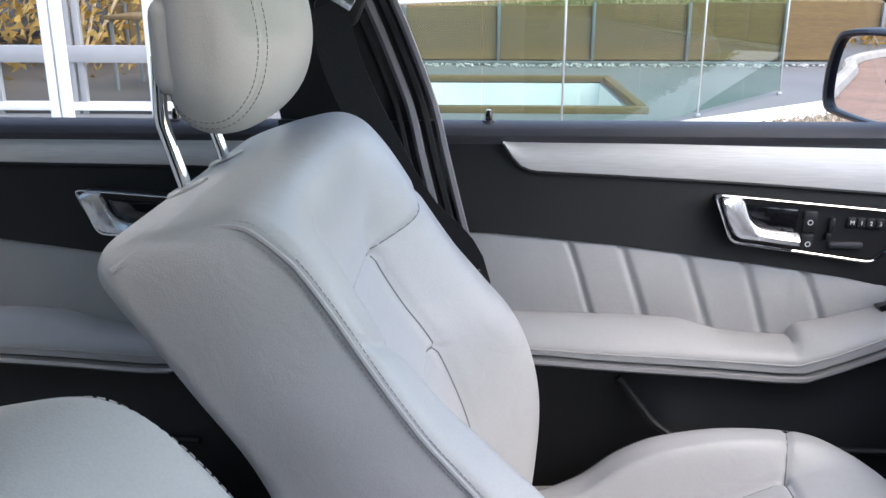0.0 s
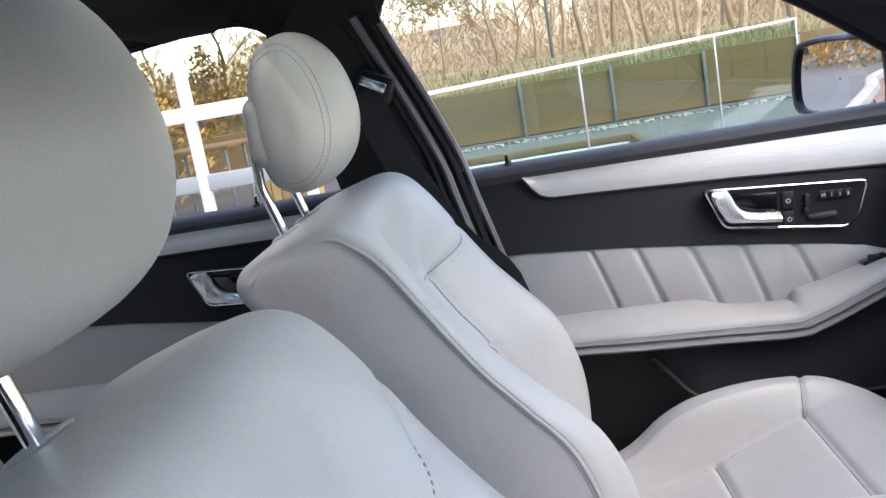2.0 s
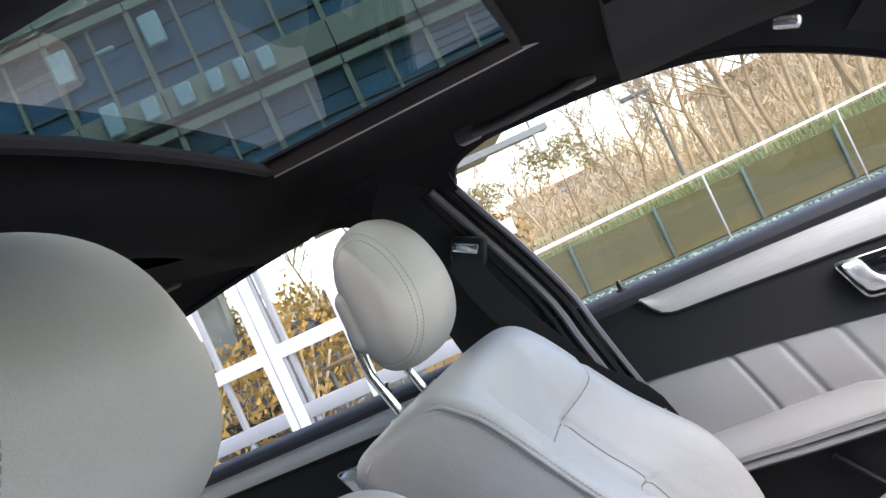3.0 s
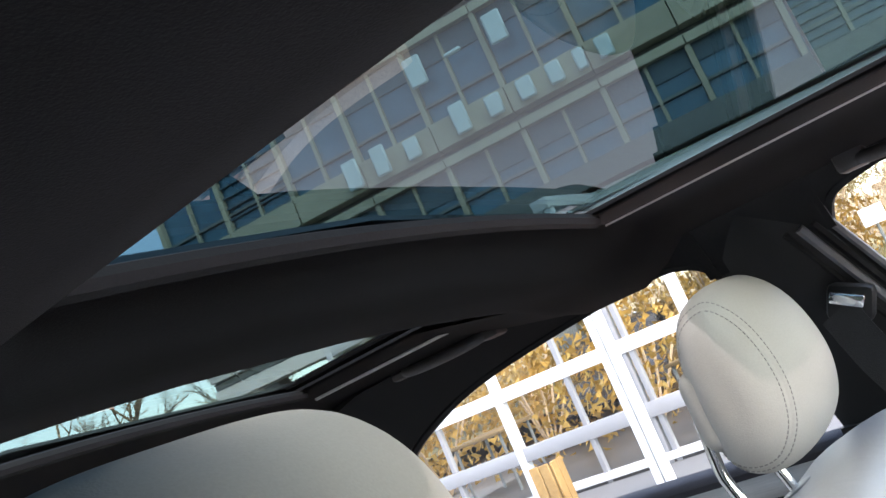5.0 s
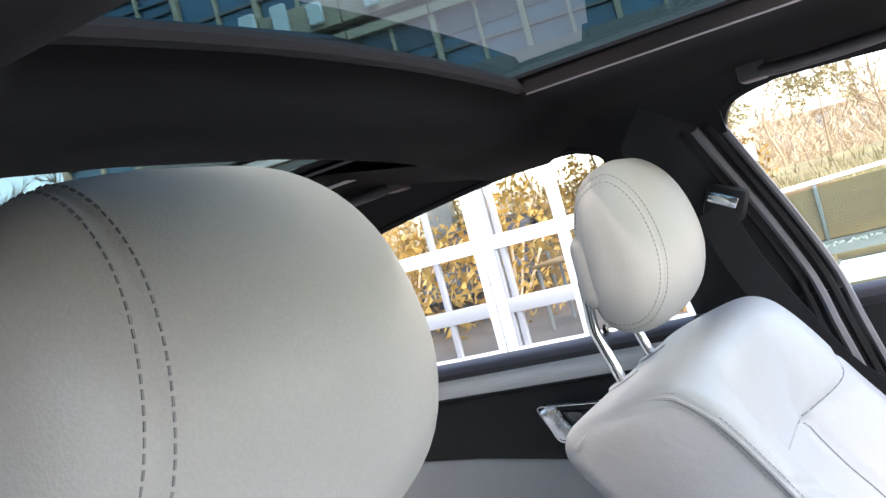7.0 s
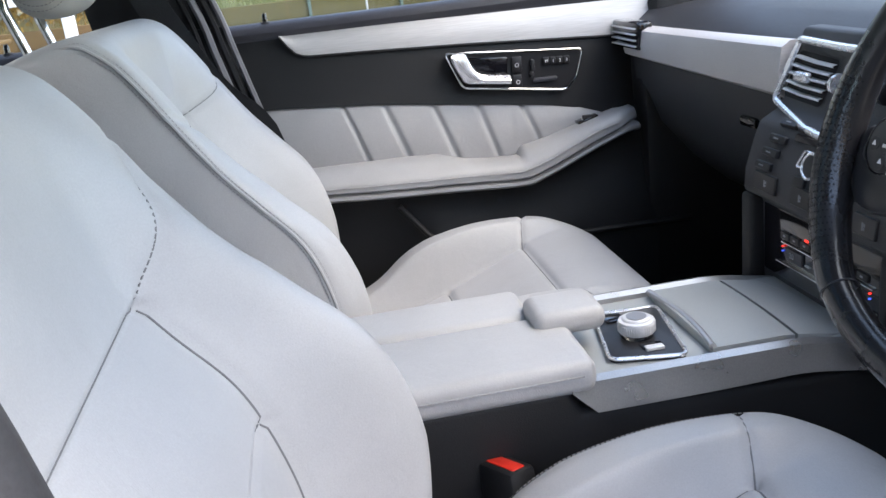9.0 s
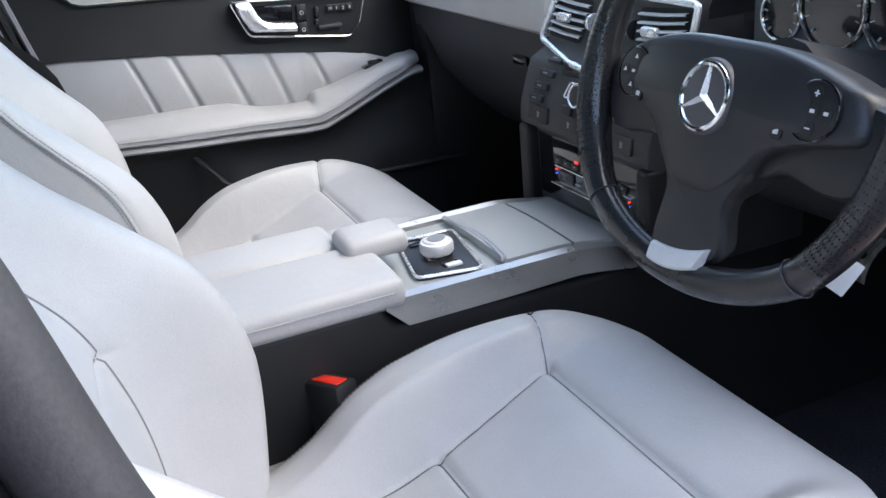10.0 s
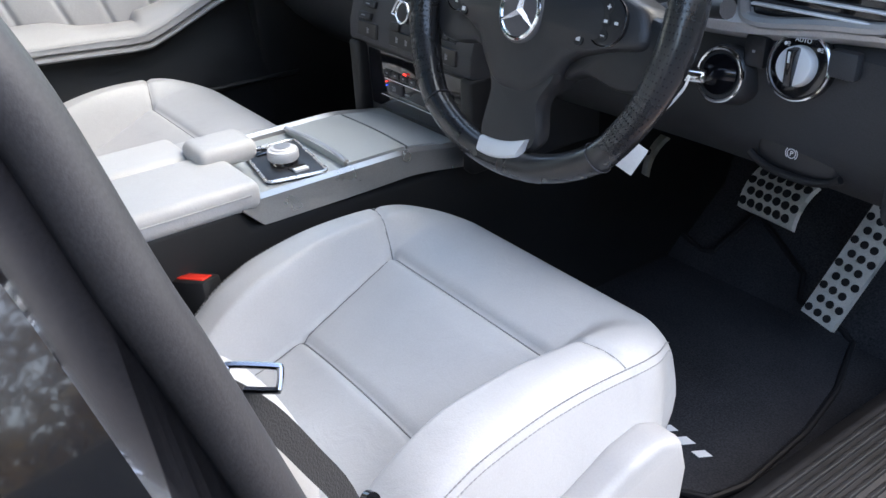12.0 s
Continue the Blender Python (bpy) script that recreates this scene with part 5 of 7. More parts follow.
for left in (True, False):
    vx = -0.094 if left else 0.093
    quad = [(-0.040, 0.904), (0.044, 0.899), (0.030, 0.846), (-0.052, 0.850)] if left else [(-0.046, 0.900), (0.044, 0.905), (0.050, 0.856), (-0.034, 0.848)]
    cav = [(vx + a_, z) for a_, z in quad]
    ring_ = fillet([(x, z, 0) for x, z in cav], 0.007, 4)
    cavity = sheet([[(p.x * k + vx * (1 - k), on_stack(p.y * k + 0.876 * (1 - k)) - 0.0012, p.y * k + 0.876 * (1 - k)) for p in ring_] for k in (1.0, 0.5, 0.05)], wrap=True)
    part("vent_cavity", cavity, RUBBER, stack)
    for k in range(5):
        f0 = (k + 0.7) / 5.6
        za, zb = quad[0][1] + (quad[3][1] - quad[0][1]) * f0, quad[1][1] + (quad[2][1] - quad[1][1]) * f0
        xa, xb = vx + quad[0][0] + (quad[3][0] - quad[0][0]) * f0 + 0.003, vx + quad[1][0] + (quad[2][0] - quad[1][0]) * f0 - 0.003
        slat = [[(x, on_stack(z) - d, z + w) for x, z in ((xa, za), ((xa + xb) / 2, (za + zb) / 2 - 0.001), (xb, zb))] for d, w in ((0.002, 0.002), (0.007, 0.0014), (0.008, 0.0), (0.007, -0.0012))]
        part("vent_slat", slab(slat, (0, 0.002, -0.0006)), KNOB, stack, "slim satin silver slat")
    part("vent_slider", box(vx - 0.022, vx + 0.006, on_stack(0.877) - 0.016, on_stack(0.877) - 0.005, 0.871, 0.883, 0.004, 3), SATIN, stack, "silver vent slider")
    part("vent_wheel", disc((vx + (0.050 if left else -0.052), on_stack(0.874) - 0.001, 0.874), (1, 0, 0), 0.012, 0.012, 0.006, 24, 0.001), SATIN if left else BUTTON, stack)
# one silver frame runs round both vents
frame_line = [(-0.132, 0.917), (-0.05, 0.914), (0.05, 0.913), (0.150, 0.911), (0.152, 0.880), (0.138, 0.848), (0.055, 0.829), (0.0, 0.825), (-0.053, 0.828), (-0.152, 0.843), (-0.157, 0.852)]
loop_ = [(p.x, on_stack(p.y) - 0.004, p.y) for p in fillet([(x, z, 0) for x, z in frame_line], 0.006, 4)]
part("vent_frame", tube(loop_, 0.0045, 8, True), SATIN, stack, "satin silver frame round both vents")
plate_on("hazard_switch", -0.026, 0.002, 0.874, 0.898, 0.003, BUTTON)
part("hazard_mark", disc((-0.012, on_stack(0.886) - 0.0036, 0.886), (0, -1, 0.4), 0.006, 0.006, 0.0008, 3), RED, stack, "red triangle")
# radio: stepped keys, a silver-rimmed button with a round dial beside it, number keys
for r in range(4):
    z = 0.8265 - 0.0165 * r
    x = -0.080 - 0.0072 * r
    plate_on("radio_key", x - 0.017, x + 0.016, z - 0.0048, z + 0.0048, 0.005, BUTTON)
    plate_on("key_mark", x - 0.007, x + 0.003, z - 0.0008, z + 0.0008, 0.0055, MARKDIM, 0.0)
plate_on("radio_key", -0.057, -0.043, 0.8215, 0.8310, 0.005, BUTTON)
plate_on("radio_screen", -0.056, 0.060, 0.813, 0.822, 0.003, GLOSS)
rim_ = [(-0.033, 0.791), (-0.025, 0.809), (-0.006, 0.808), (-0.010, 0.791)]
part("button_rim", tube([(p.x, on_stack(p.y) - 0.005, p.y) for p in fillet([(x, z, 0) for x, z in rim_], 0.003, 3)], 0.0016, 6, True), SATIN, stack)
dial_c = Vector((0.004, on_stack(0.797) - 0.005, 0.797))
part("radio_dial", disc(dial_c, (0, -1, 0.28), 0.0150, 0.0140, 0.016, 30, 0.002), BUTTON, stack)
part("dial_rim", ring(dial_c + Vector((0, -0.008, 0.002)), (0, -1, 0.28), 0.0138, 0.0018, 32, 8), SATIN, stack, "satin silver dial rim")
plate_on("radio_key", -0.034, -0.012, 0.768, 0.780, 0.004, BUTTON)
for r in range(3):
    z = 0.8155 - 0.0157 * r
    plate_on("key_strip", 0.074 - 0.003 * r, 0.121 - 0.003 * r, z - 0.0086, z - 0.0072, 0.002, SILL, 0.0)
    for c in range(3):
        x = 0.084 - 0.003 * r + 0.0165 * c
        plate_on("number_key", x - 0.0072, x + 0.0072, z - 0.0062, z + 0.0062, 0.004, BUTTON)
        plate_on("key_mark", x - 0.0014, x + 0.0014, z - 0.0018, z + 0.0018, 0.0044, MARKDIM, 0.0)
for x0, x1 in ((-0.118, -0.068), (-0.034, 0.024), (0.084, 0.121)):
    plate_on("switch_plate", x0, x1, 0.7475, 0.7695, 0.003, BUTTON)
for x in (-0.090, -0.014, 0.009, 0.102):
    for dx, dz, h in ((-0.0018, 0.0, 0.0042), (0.0012, 0.0016, 0.0016), (0.0010, -0.0022, 0.0012)):
        plate_on("key_mark", x + dx - 0.0010, x + dx + 0.0012, 0.758 + dz - h, 0.758 + dz + h, 0.0034, MARKDIM, 0.0)
# heating panel, set back between two uprights
for x0, x1 in ((-0.150, -0.122), (0.128, 0.152)):
    part("upright", box(x0, x1, 0.380, 0.420, 0.606, 0.736, 0.006, 3), DARK, stack)
part("climate_panel", box(-0.120, 0.126, 0.3955, 0.4020, 0.640, 0.728, 0.003), GLOSS, stack)
for z, x0, x1 in ((0.6895, -0.072, 0.104), (0.6625, -0.084, 0.110)):
    part("climate_bar", box(x0, x1, 0.3915, 0.3960, z - 0.0010, z + 0.0010, 0.0005, 1), CHROME, stack, "thin chrome bar")
for k in range(8):
    x = -0.066 + 0.0215 * k
    part("climate_key", box(x - 0.0095, x + 0.0095, 0.3925, 0.3965, 0.6925, 0.7020, 0.0012, 1), BUTTON, stack)
    part("key_mark", box(x - 0.0022, x + 0.0022, 0.3920, 0.3928, 0.6965, 0.6985, 0.0, 1), MARKDIM, stack)
part("climate_display", box(-0.064, -0.029, 0.3930, 0.3965, 0.6685, 0.6845, 0.0008, 1), FRAMEGREY, stack, "small grey display")
letters("display_mark", "20", 0.010, Matrix.Translation((-0.050, 0.3926, 0.6765)) @ Euler((math.pi / 2, 0, 0)).to_matrix().to_4x4(), MARKDIM, stack, 0.0003)
part("key_mark", box(-0.022, -0.012, 0.3925, 0.3965, 0.6735, 0.6748, 0.0, 1), MARK, stack)
part("red_light", box(-0.0215, -0.0145, 0.3915, 0.3930, 0.7040, 0.7066, 0.0005, 1), REDLAMP, stack)
for x in (-0.0725, 0.0965):
    part("red_light", box(x - 0.0010, x + 0.0010, 0.3930, 0.3960, 0.6820, 0.6836, 0.0004, 1), REDLAMP, stack)
    part("blue_light", box(x - 0.0010, x + 0.0010, 0.3930, 0.3960, 0.6762, 0.6778, 0.0004, 1), BLUELAMP, stack)
# driver's side: lower panel, light switch, ignition, parking brake release
dp = [(0.474, 0.850), (0.466, 0.843), (0.468, 0.80), (0.484, 0.745), (0.492, 0.722), (0.520, 0.690), (0.58, 0.665), (0.70, 0.66)]
part("driver_panel", slab([[(x, y + 0.010 * math.cos((x - 0.45) * 6) - 0.010, z) for y, z in dp] for x in np.linspace(0.118, 0.665, 18)], (0, 0.03, 0.02)), LITDARK, dash)
part("driver_band", slab([[(x, 0.452 + dy, z + 0.02 * smooth_step(0.45, 0.66, x)) for x in np.linspace(0.20, 0.665, 14)] for dy, z in ((0.012, 0.838), (0.0, 0.846), (-0.003, 0.856), (0.004, 0.866))], (0, 0.02, 0)), ALU, dash, "brushed aluminium trim band")
part("end_panel", box(0.662, 0.71, 0.44, 0.80, 0.70, 0.93, 0.018, 3), LITDARK, dash)
vent = part("side_vent", box(0.505, 0.650, 0.448, 0.50, 0.868, 0.925, 0.006), GLOSS, dash, "dark air vent with silver frame")
part("vent_rim", tube([(x, 0.446, z) for x, z in spline([(0.500, 0.925), (0.498, 0.880), (0.512, 0.864), (0.58, 0.872), (0.655, 0.884), (0.66, 0.93)], 24)], 0.006, 8), SILVER, vent)
for k in range(4):
    part("vent_slat", box(0.508, 0.648, 0.442, 0.462, 0.879 + 0.011 * k, 0.8815 + 0.011 * k, 0.0008, 1), KNOB, vent)
ax = (0.02, -1, 0.22)
lc = Vector((0.561, 0.458, 0.828))
sw = part("light_switch", disc(lc, ax, 0.0325, 0.0315, 0.012, 44, 0.002), GLOSS, dash, "round headlamp switch with chrome ring")
part("switch_ring", ring(lc + Vector((0, -0.006, 0.001)), ax, 0.0308, 0.0022), CHROME, sw)
part("switch_knob", disc(lc + Vector((0, -0.010, 0.002)), ax, 0.0195, 0.018, 0.012, 36, 0.002), KNOB, sw)
part("switch_grip", box(lc.x - 0.0042, lc.x + 0.0042, lc.y - 0.023, lc.y - 0.010, lc.z - 0.015, lc.z + 0.020, 0.002), GLOSS, sw)
part("pointer", box(lc.x - 0.001, lc.x + 0.001, lc.y - 0.0240, lc.y - 0.0225, lc.z + 0.008, lc.z + 0.018, 0.0, 1), MARK, sw)
face_turn = Euler((radians(90 - 12), 0, radians(2))).to_matrix().to_4x4()
letters("auto_mark", "AUTO", 0.0058, Matrix.Translation(lc + Vector((0.003, -0.0085, 0.0262))) @ face_turn, MARK, sw, 0.0003)
for dx in (-0.0145, 0.0195):
    part("lamp_mark", disc(lc + Vector((dx, -0.0085, 0.0205)), ax, 0.0017, 0.0017, 0.0006, 12), MARK, sw)
    for dz in (-0.0016, 0.0, 0.0016):
        part("lamp_mark", box(lc.x + dx + 0.002, lc.x + dx + 0.0045, lc.y - 0.0090, lc.y - 0.0082, lc.z + 0.0202 + dz, lc.z + 0.0207 + dz, 0.0, 1), MARK, sw)
part("blank_plate", box(0.590, 0.618, 0.4500, 0.4625, 0.826, 0.851, 0.003), LITDARK, dash)
part("panel_key", box(0.500, 0.523, 0.452, 0.470, 0.817, 0.848, 0.003), BUTTON, dash)
part("key_mark", box(0.510, 0.513, 0.4512, 0.453, 0.832, 0.8345, 0.0, 1), MARKDIM, dash)
kc = Vector((0.479, 0.462, 0.801))
lock = part("ignition_lock", disc(kc, ax, 0.032, 0.029, 0.030, 40, 0.003), LITDARK, dash, "ignition lock with chrome ring")
part("lock_ring", ring(kc + Vector((0, -0.016, 0.003)), ax, 0.0262, 0.0022), CHROME, lock)
part("lock_core", disc(kc + Vector((0, -0.014, 0.003)), ax, 0.022, 0.020, 0.008, 30), GLOSS, lock)
rel = part("brake_release", box(0.503, 0.600, 0.487, 0.515, 0.704, 0.745, 0.008, 3), BUTTON, dash, "parking brake release handle")
part("release_lip", tube([(x, 0.483, 0.705 + 0.012 * abs((x - 0.552) / 0.05) ** 3) for x in np.linspace(0.500, 0.604, 16)], 0.0042, 8), DARK, rel)
part("brake_ring", ring((0.546, 0.4862, 0.728), (0, -1, 0.1), 0.0048, 0.0005, 20, 5), MARK, rel)
letters("brake_mark", "P", 0.0075, Matrix.Translation((0.546, 0.4862, 0.7278)) @ face_turn, MARK, rel, 0.0003)
for s in (-1, 1):
    part("brake_bracket", tube([(0.546 + s * 0.0068 * math.cos(a), 0.4862, 0.728 + 0.0068 * math.sin(a)) for a in np.linspace(-0.8, 0.8, 8)], 0.0005, 5), MARK, rel)
# instrument cluster under its cowl
part("instrument_cowl", slab([[(0.363 + 0.205 * math.cos(a), y, 0.905 + 0.095 * math.sin(a)) for a in np.linspace(0, math.pi, 24)] for y in (0.455, 0.50, 0.62)], (0, 0, -0.010)), LITDARK, dash)
CLUSTER = material("grey_cluster_face", (0.30, 0.305, 0.31), 0.5, metal=0.2, grain=0.06, grain_size=0.002, blotch=0.06)
inst = part("instrument_panel", box(0.175, 0.55, 0.500, 0.52, 0.842, 0.990, 0.006), CLUSTER, dash, "satin grey instrument cluster")
for x, z, r in ((0.222, 0.900, 0.026), (0.288, 0.912, 0.040), (0.372, 0.916, 0.048), (0.456, 0.912, 0.040), (0.520, 0.900, 0.026)):
    dial = part("dial_face", disc((x, 0.498, z), (0, -1, 0), r, r, 0.005, 40), GLOSS, inst)
    part("dial_ring", ring((x, 0.494, z), (0, -1, 0), r, 0.0022), CHROME, dial)
    for k in range(11):
        t = radians(225 - 27 * k)
        m_ = box(-0.0005 if k % 2 else -0.0008, 0.0005 if k % 2 else 0.0008, -0.0005, 0.0005, -0.0022, 0.0022, 0.0)
        bmesh.ops.transform(m_, matrix=Matrix.Translation((x + r * 0.80 * math.cos(t), 0.4945, z + r * 0.80 * math.sin(t))) @ Euler((0, math.pi / 2 - t, 0)).to_matrix().to_4x4(), verts=m_.verts)
        part("tick", m_, MARK, dial)
part("column_shroud", tube([(0.363, 0.36, 0.868), (0.363, 0.42, 0.85), (0.363, 0.52, 0.83)], 0.045, 16), LITDARK, dash)
part("wiper_stalk", tube([(0.330, 0.40, 0.855), (0.25, 0.375, 0.862), (0.19, 0.365, 0.868)], lambda t: 0.007 + 0.003 * t, 10), LITDARK, dash)
part("gear_stalk", tube([(0.40, 0.40, 0.86), (0.49, 0.375, 0.885), (0.545, 0.36, 0.895)], lambda t: 0.006 + 0.003 * t, 10), LITDARK, dash)
part("column_lever", box(0.385, 0.450, 0.395, 0.42, 0.795, 0.815, 0.004), SILVER, dash)

key = thing("ignition_key", tuple(kc), "chrome car key in the ignition with white paper tag", "key")
part("key_head", box(-0.012, 0.012, -0.026, 0.010, -0.006, 0.006, 0.004, 3, turn=Euler((radians(-10), 0, radians(20))).to_matrix().to_4x4()), CHROME, key)
key.children[0].data.transform(Matrix.Translation(kc + Vector((-0.004, -0.036, 0.008))))
cord = spline([kc + Vector((-0.004, -0.058, 0.012)), Vector((0.4855, 0.386, 0.806)), Vector((0.4755, 0.375, 0.786)), Vector((0.452, 0.364, 0.757)), Vector((0.445, 0.360, 0.745))], 20)
part("string", tube(cord, 0.0015, 6), TAG, key)
tg = box(-0.013, 0.013, -0.0012, 0.0012, -0.017, 0.014, 0.001)
bmesh.ops.transform(tg, matrix=Matrix.Translation(Vector(cord[-1]) + Vector((0, 0, -0.014))) @ Euler((radians(-20), radians(28), radians(25))).to_matrix().to_4x4(), verts=tg.verts)
part("paper_tag", tg, TAG, key, "small white paper tag")

# ---- steering wheel ----
tilt = radians(18)
WC = Vector((0.370, 0.292, 0.866))
WN = Vector((0, -math.cos(tilt), math.sin(tilt)))
WU = Vector((0, math.sin(tilt), math.cos(tilt)))
WR = Vector((1, 0, 0))


def on_wheel(x, y, h=0.0):
    return WC + WR * x + WU * y + WN * h


wheel = thing("steering_wheel", tuple(WC), "black leather steering wheel with three spokes and silver inlay", "steering wheel")
rim_pts = []
for a in np.linspace(0, 2 * math.pi, 96, endpoint=False):
    x, y = 0.178 * math.cos(a), 0.026 + 0.178 * math.sin(a)
    if y < -0.100:
        y = -0.100 + (y + 0.100) * 0.73
    rim_pts.append(on_wheel(x, y))


def rim_r(t):
    """The grips at the sides are thicker than the rest."""
    return 0.0146 + 0.0034 * max(0, math.cos((t - 0.04) * 4 * math.pi)) ** 2


part("rim", tube(rim_pts, rim_r, 20, True), WHEELLEATHER, wheel, "worn black leather rim")
for k in (61, 84):
    part("rim_seam", ring(rim_pts[k], rim_pts[k + 1] - rim_pts[k], 0.0157, 0.0006, 24, 5), SILL, wheel)
# pierced grips: rows of small holes on the lower left and right
for k0, k1 in ((45, 60), (86, 100)):
    pts_ = [rim_pts[k % 96] for k in range(k0, k1)]
    b = bmesh.new()
    for i in range(len(pts_) - 1):
        for s in (0.0, 0.5):
            p = pts_[i].lerp(pts_[i + 1], s)
            d = (pts_[i + 1] - pts_[i]).normalized()
            n0 = (WN - d * WN.dot(d)).normalized()
            n1 = d.cross(n0)
            for q in range(-5, 6):
                ang = (q + (0.5 if s else 0)) * 0.20
                nn = n0 * math.cos(ang) + n1 * math.sin(ang)
                rr = rim_r((k0 + i + s) / 96) + 0.0003
                u_, v_ = d, nn.cross(d)
                b.faces.new([b.verts.new(p + nn * rr + (u_ * math.cos(t) + v_ * math.sin(t)) * 0.0009) for t in np.linspace(0, 2 * math.pi, 6, endpoint=False)])
    part("piercing", b, RUBBER, wheel)
inner_stitch = [on_wheel(0.162 * math.cos(a), 0.026 + 0.162 * math.sin(a), 0.006) for a in np.linspace(math.pi * 1.03, math.pi * 1.30, 30)]
part("stitching", dashes(inner_stitch, 0.006, 0.004, 0.0009), THREAD, wheel)
# the wing-shaped airbag cover reaches out to both button pads
half = [(0.0, 0.058), (0.05, 0.057), (0.09, 0.050), (0.122, 0.040), (0.139, 0.031), (0.147, 0.003), (0.118, -0.006), (0.088, -0.014), (0.066, -0.024), (0.052, -0.042), (0.036, -0.058), (0.018, -0.068)]
hub_line = half + [(-x, y) for x, y in reversed(half) if x > 0]
loop_w = spline(hub_line, 120, True)
hub_rows = []
for s, h in ((1.0, -0.030), (1.005, -0.004), (0.99, 0.004), (0.965, 0.008), (0.93, 0.0105), (0.8, 0.0125), (0.6, 0.0160), (0.4, 0.0195), (0.2, 0.021), (0.02, 0.0215)):
    hub_rows.append([on_wheel(x * s, 0.008 + (y - 0.008) * s, h - 0.006 * smooth_step(0.07, 0.14, abs(x * s))) for x, y in loop_w])
part("airbag_cover", sheet(hub_rows, wrap=True, caps=True), HUB, wheel, "black airbag cover with emblem")
part("cover_script", box(-0.016, 0.016, -0.0012, 0.0012, 0, 0.0006, 0, turn=(WN.to_track_quat("Z", "Y").to_matrix().to_4x4())), SILL, wheel)
wheel.children[-1].data.transform(Matrix.Translation(on_wheel(0, -0.038, 0.0175)))
for s in (-1, 1):
    sp = [(0.06, 0.028), (0.120, 0.030), (0.160, 0.024), (0.162, -0.010), (0.148, -0.034), (0.120, -0.040), (0.080, -0.034), (0.050, -0.040)]
    bmx = sheet([[on_wheel(s * (0.11 + (x - 0.11) * k), (y + 0.005) * k - 0.005, h) for x, y in spline(sp, 40, True)] for k, h in ((1.0, -0.022), (1.0, -0.010), (0.93, -0.005), (0.8, -0.003), (0.05, -0.002))], wrap=True, caps=True)
    spoke = part("spoke", bmx, BUTTON, wheel)
    px_, py_ = (0.105, 0.017) if s > 0 else (-0.106, 0.015)
    pad_ = part("button_pad", disc(on_wheel(px_, py_, 0.0085), WN, 0.0215, 0.0210, 0.006, 36, 0.001), BUTTON, spoke)
    part("pad_groove", ring(on_wheel(px_, py_, 0.0112), WN, 0.0218, 0.0008, 36, 5), GLOSS, pad_)
    for dx, dy in ((0, 0.0125), (0, -0.0125), (-0.0125, 0), (0.0125, 0), (0, 0)):
        part("key", disc(on_wheel(px_ + dx, py_ + dy, 0.0112), WN, 0.0055, 0.0055, 0.0015, 16), BUTTON, pad_)
        if s < 0 and (dx or dy):
            m_ = disc(on_wheel(px_ + dx, py_ + dy, 0.0124), WN, 0.0026, 0.0026, 0.0006, 3)
            part("arrow_mark", m_, MARK, pad_)
            continue
        for w_, h_ in (((0.0045, 0.0011), (0.0011, 0.0045)) if dy > 0 else ((0.0045, 0.0011),) if dy < 0 else ((0.0040, 0.0026),)):
            m_ = box(-w_ / 2, w_ / 2, -h_ / 2, h_ / 2, -0.0003, 0.0003, 0.0)
            bmesh.ops.transform(m_, matrix=Matrix.Translation(on_wheel(px_ + dx, py_ + dy, 0.0124)) @ WN.to_track_quat("Z", "Y").to_matrix().to_4x4(), verts=m_.verts)
            part("key_mark", m_, MARK, pad_)
    part("round_key", disc(on_wheel(0.079 if s > 0 else -0.090, -0.003, 0.0115), WN, 0.0062, 0.0060, 0.004, 20), BUTTON, spoke)
    m_ = box(-0.0024, 0.0024, -0.002, 0.002, -0.0003, 0.0003, 0.0)
    bmesh.ops.transform(m_, matrix=Matrix.Translation(on_wheel(0.079 if s > 0 else -0.090, -0.003, 0.0138)) @ WN.to_track_quat("Z", "Y").to_matrix().to_4x4(), verts=m_.verts)
    part("key_mark", m_, MARK, spoke)
low = [(-0.046, -0.035), (-0.032, -0.07), (-0.027, -0.128), (0.046, -0.116), (0.041, -0.07), (0.050, -0.035)]
part("lower_spoke", sheet([[on_wheel(0.004 + (x - 0.004) * k, -0.08 + (y + 0.08) * k, h) for x, y in spline(low, 40, True)] for k, h in ((0.84, -0.018), (0.97, -0.006), (1, 0.000), (0.95, 0.006), (0.6, 0.008), (0.05, 0.009))], wrap=True, caps=True), HUB, wheel)
rows = []
for k, h in ((0.0, 0.0095), (0.12, 0.0125), (0.5, 0.0150), (0.88, 0.0170), (1.0, 0.0150)):
    row = []
    for u in np.linspace(-1, 1, 17):
        top_y = -0.117 + 0.0065 * u + 0.004 * u * u
        low_y = -0.1345 + 0.0045 * u + 0.004 * u * u
        row.append(on_wheel(0.009 + (0.033 - 0.005 * k) * u, top_y + (low_y - top_y) * k, h))
    rows.append(row)
part("silver_inlay", slab(rows, tuple(-WN * 0.010)), KNOB, wheel, "satin silver inlay")
emblem = part("emblem_ring", ring(on_wheel(0.004, 0.009, 0.0215), WN, 0.0262, 0.0026, 48, 8), CHROME, wheel, "round chrome emblem")
part("emblem_base", disc(on_wheel(0.004, 0.009, 0.0190), WN, 0.0320, 0.0300, 0.006, 44, 0.001), HANDLE, emblem, "grey emblem surround")
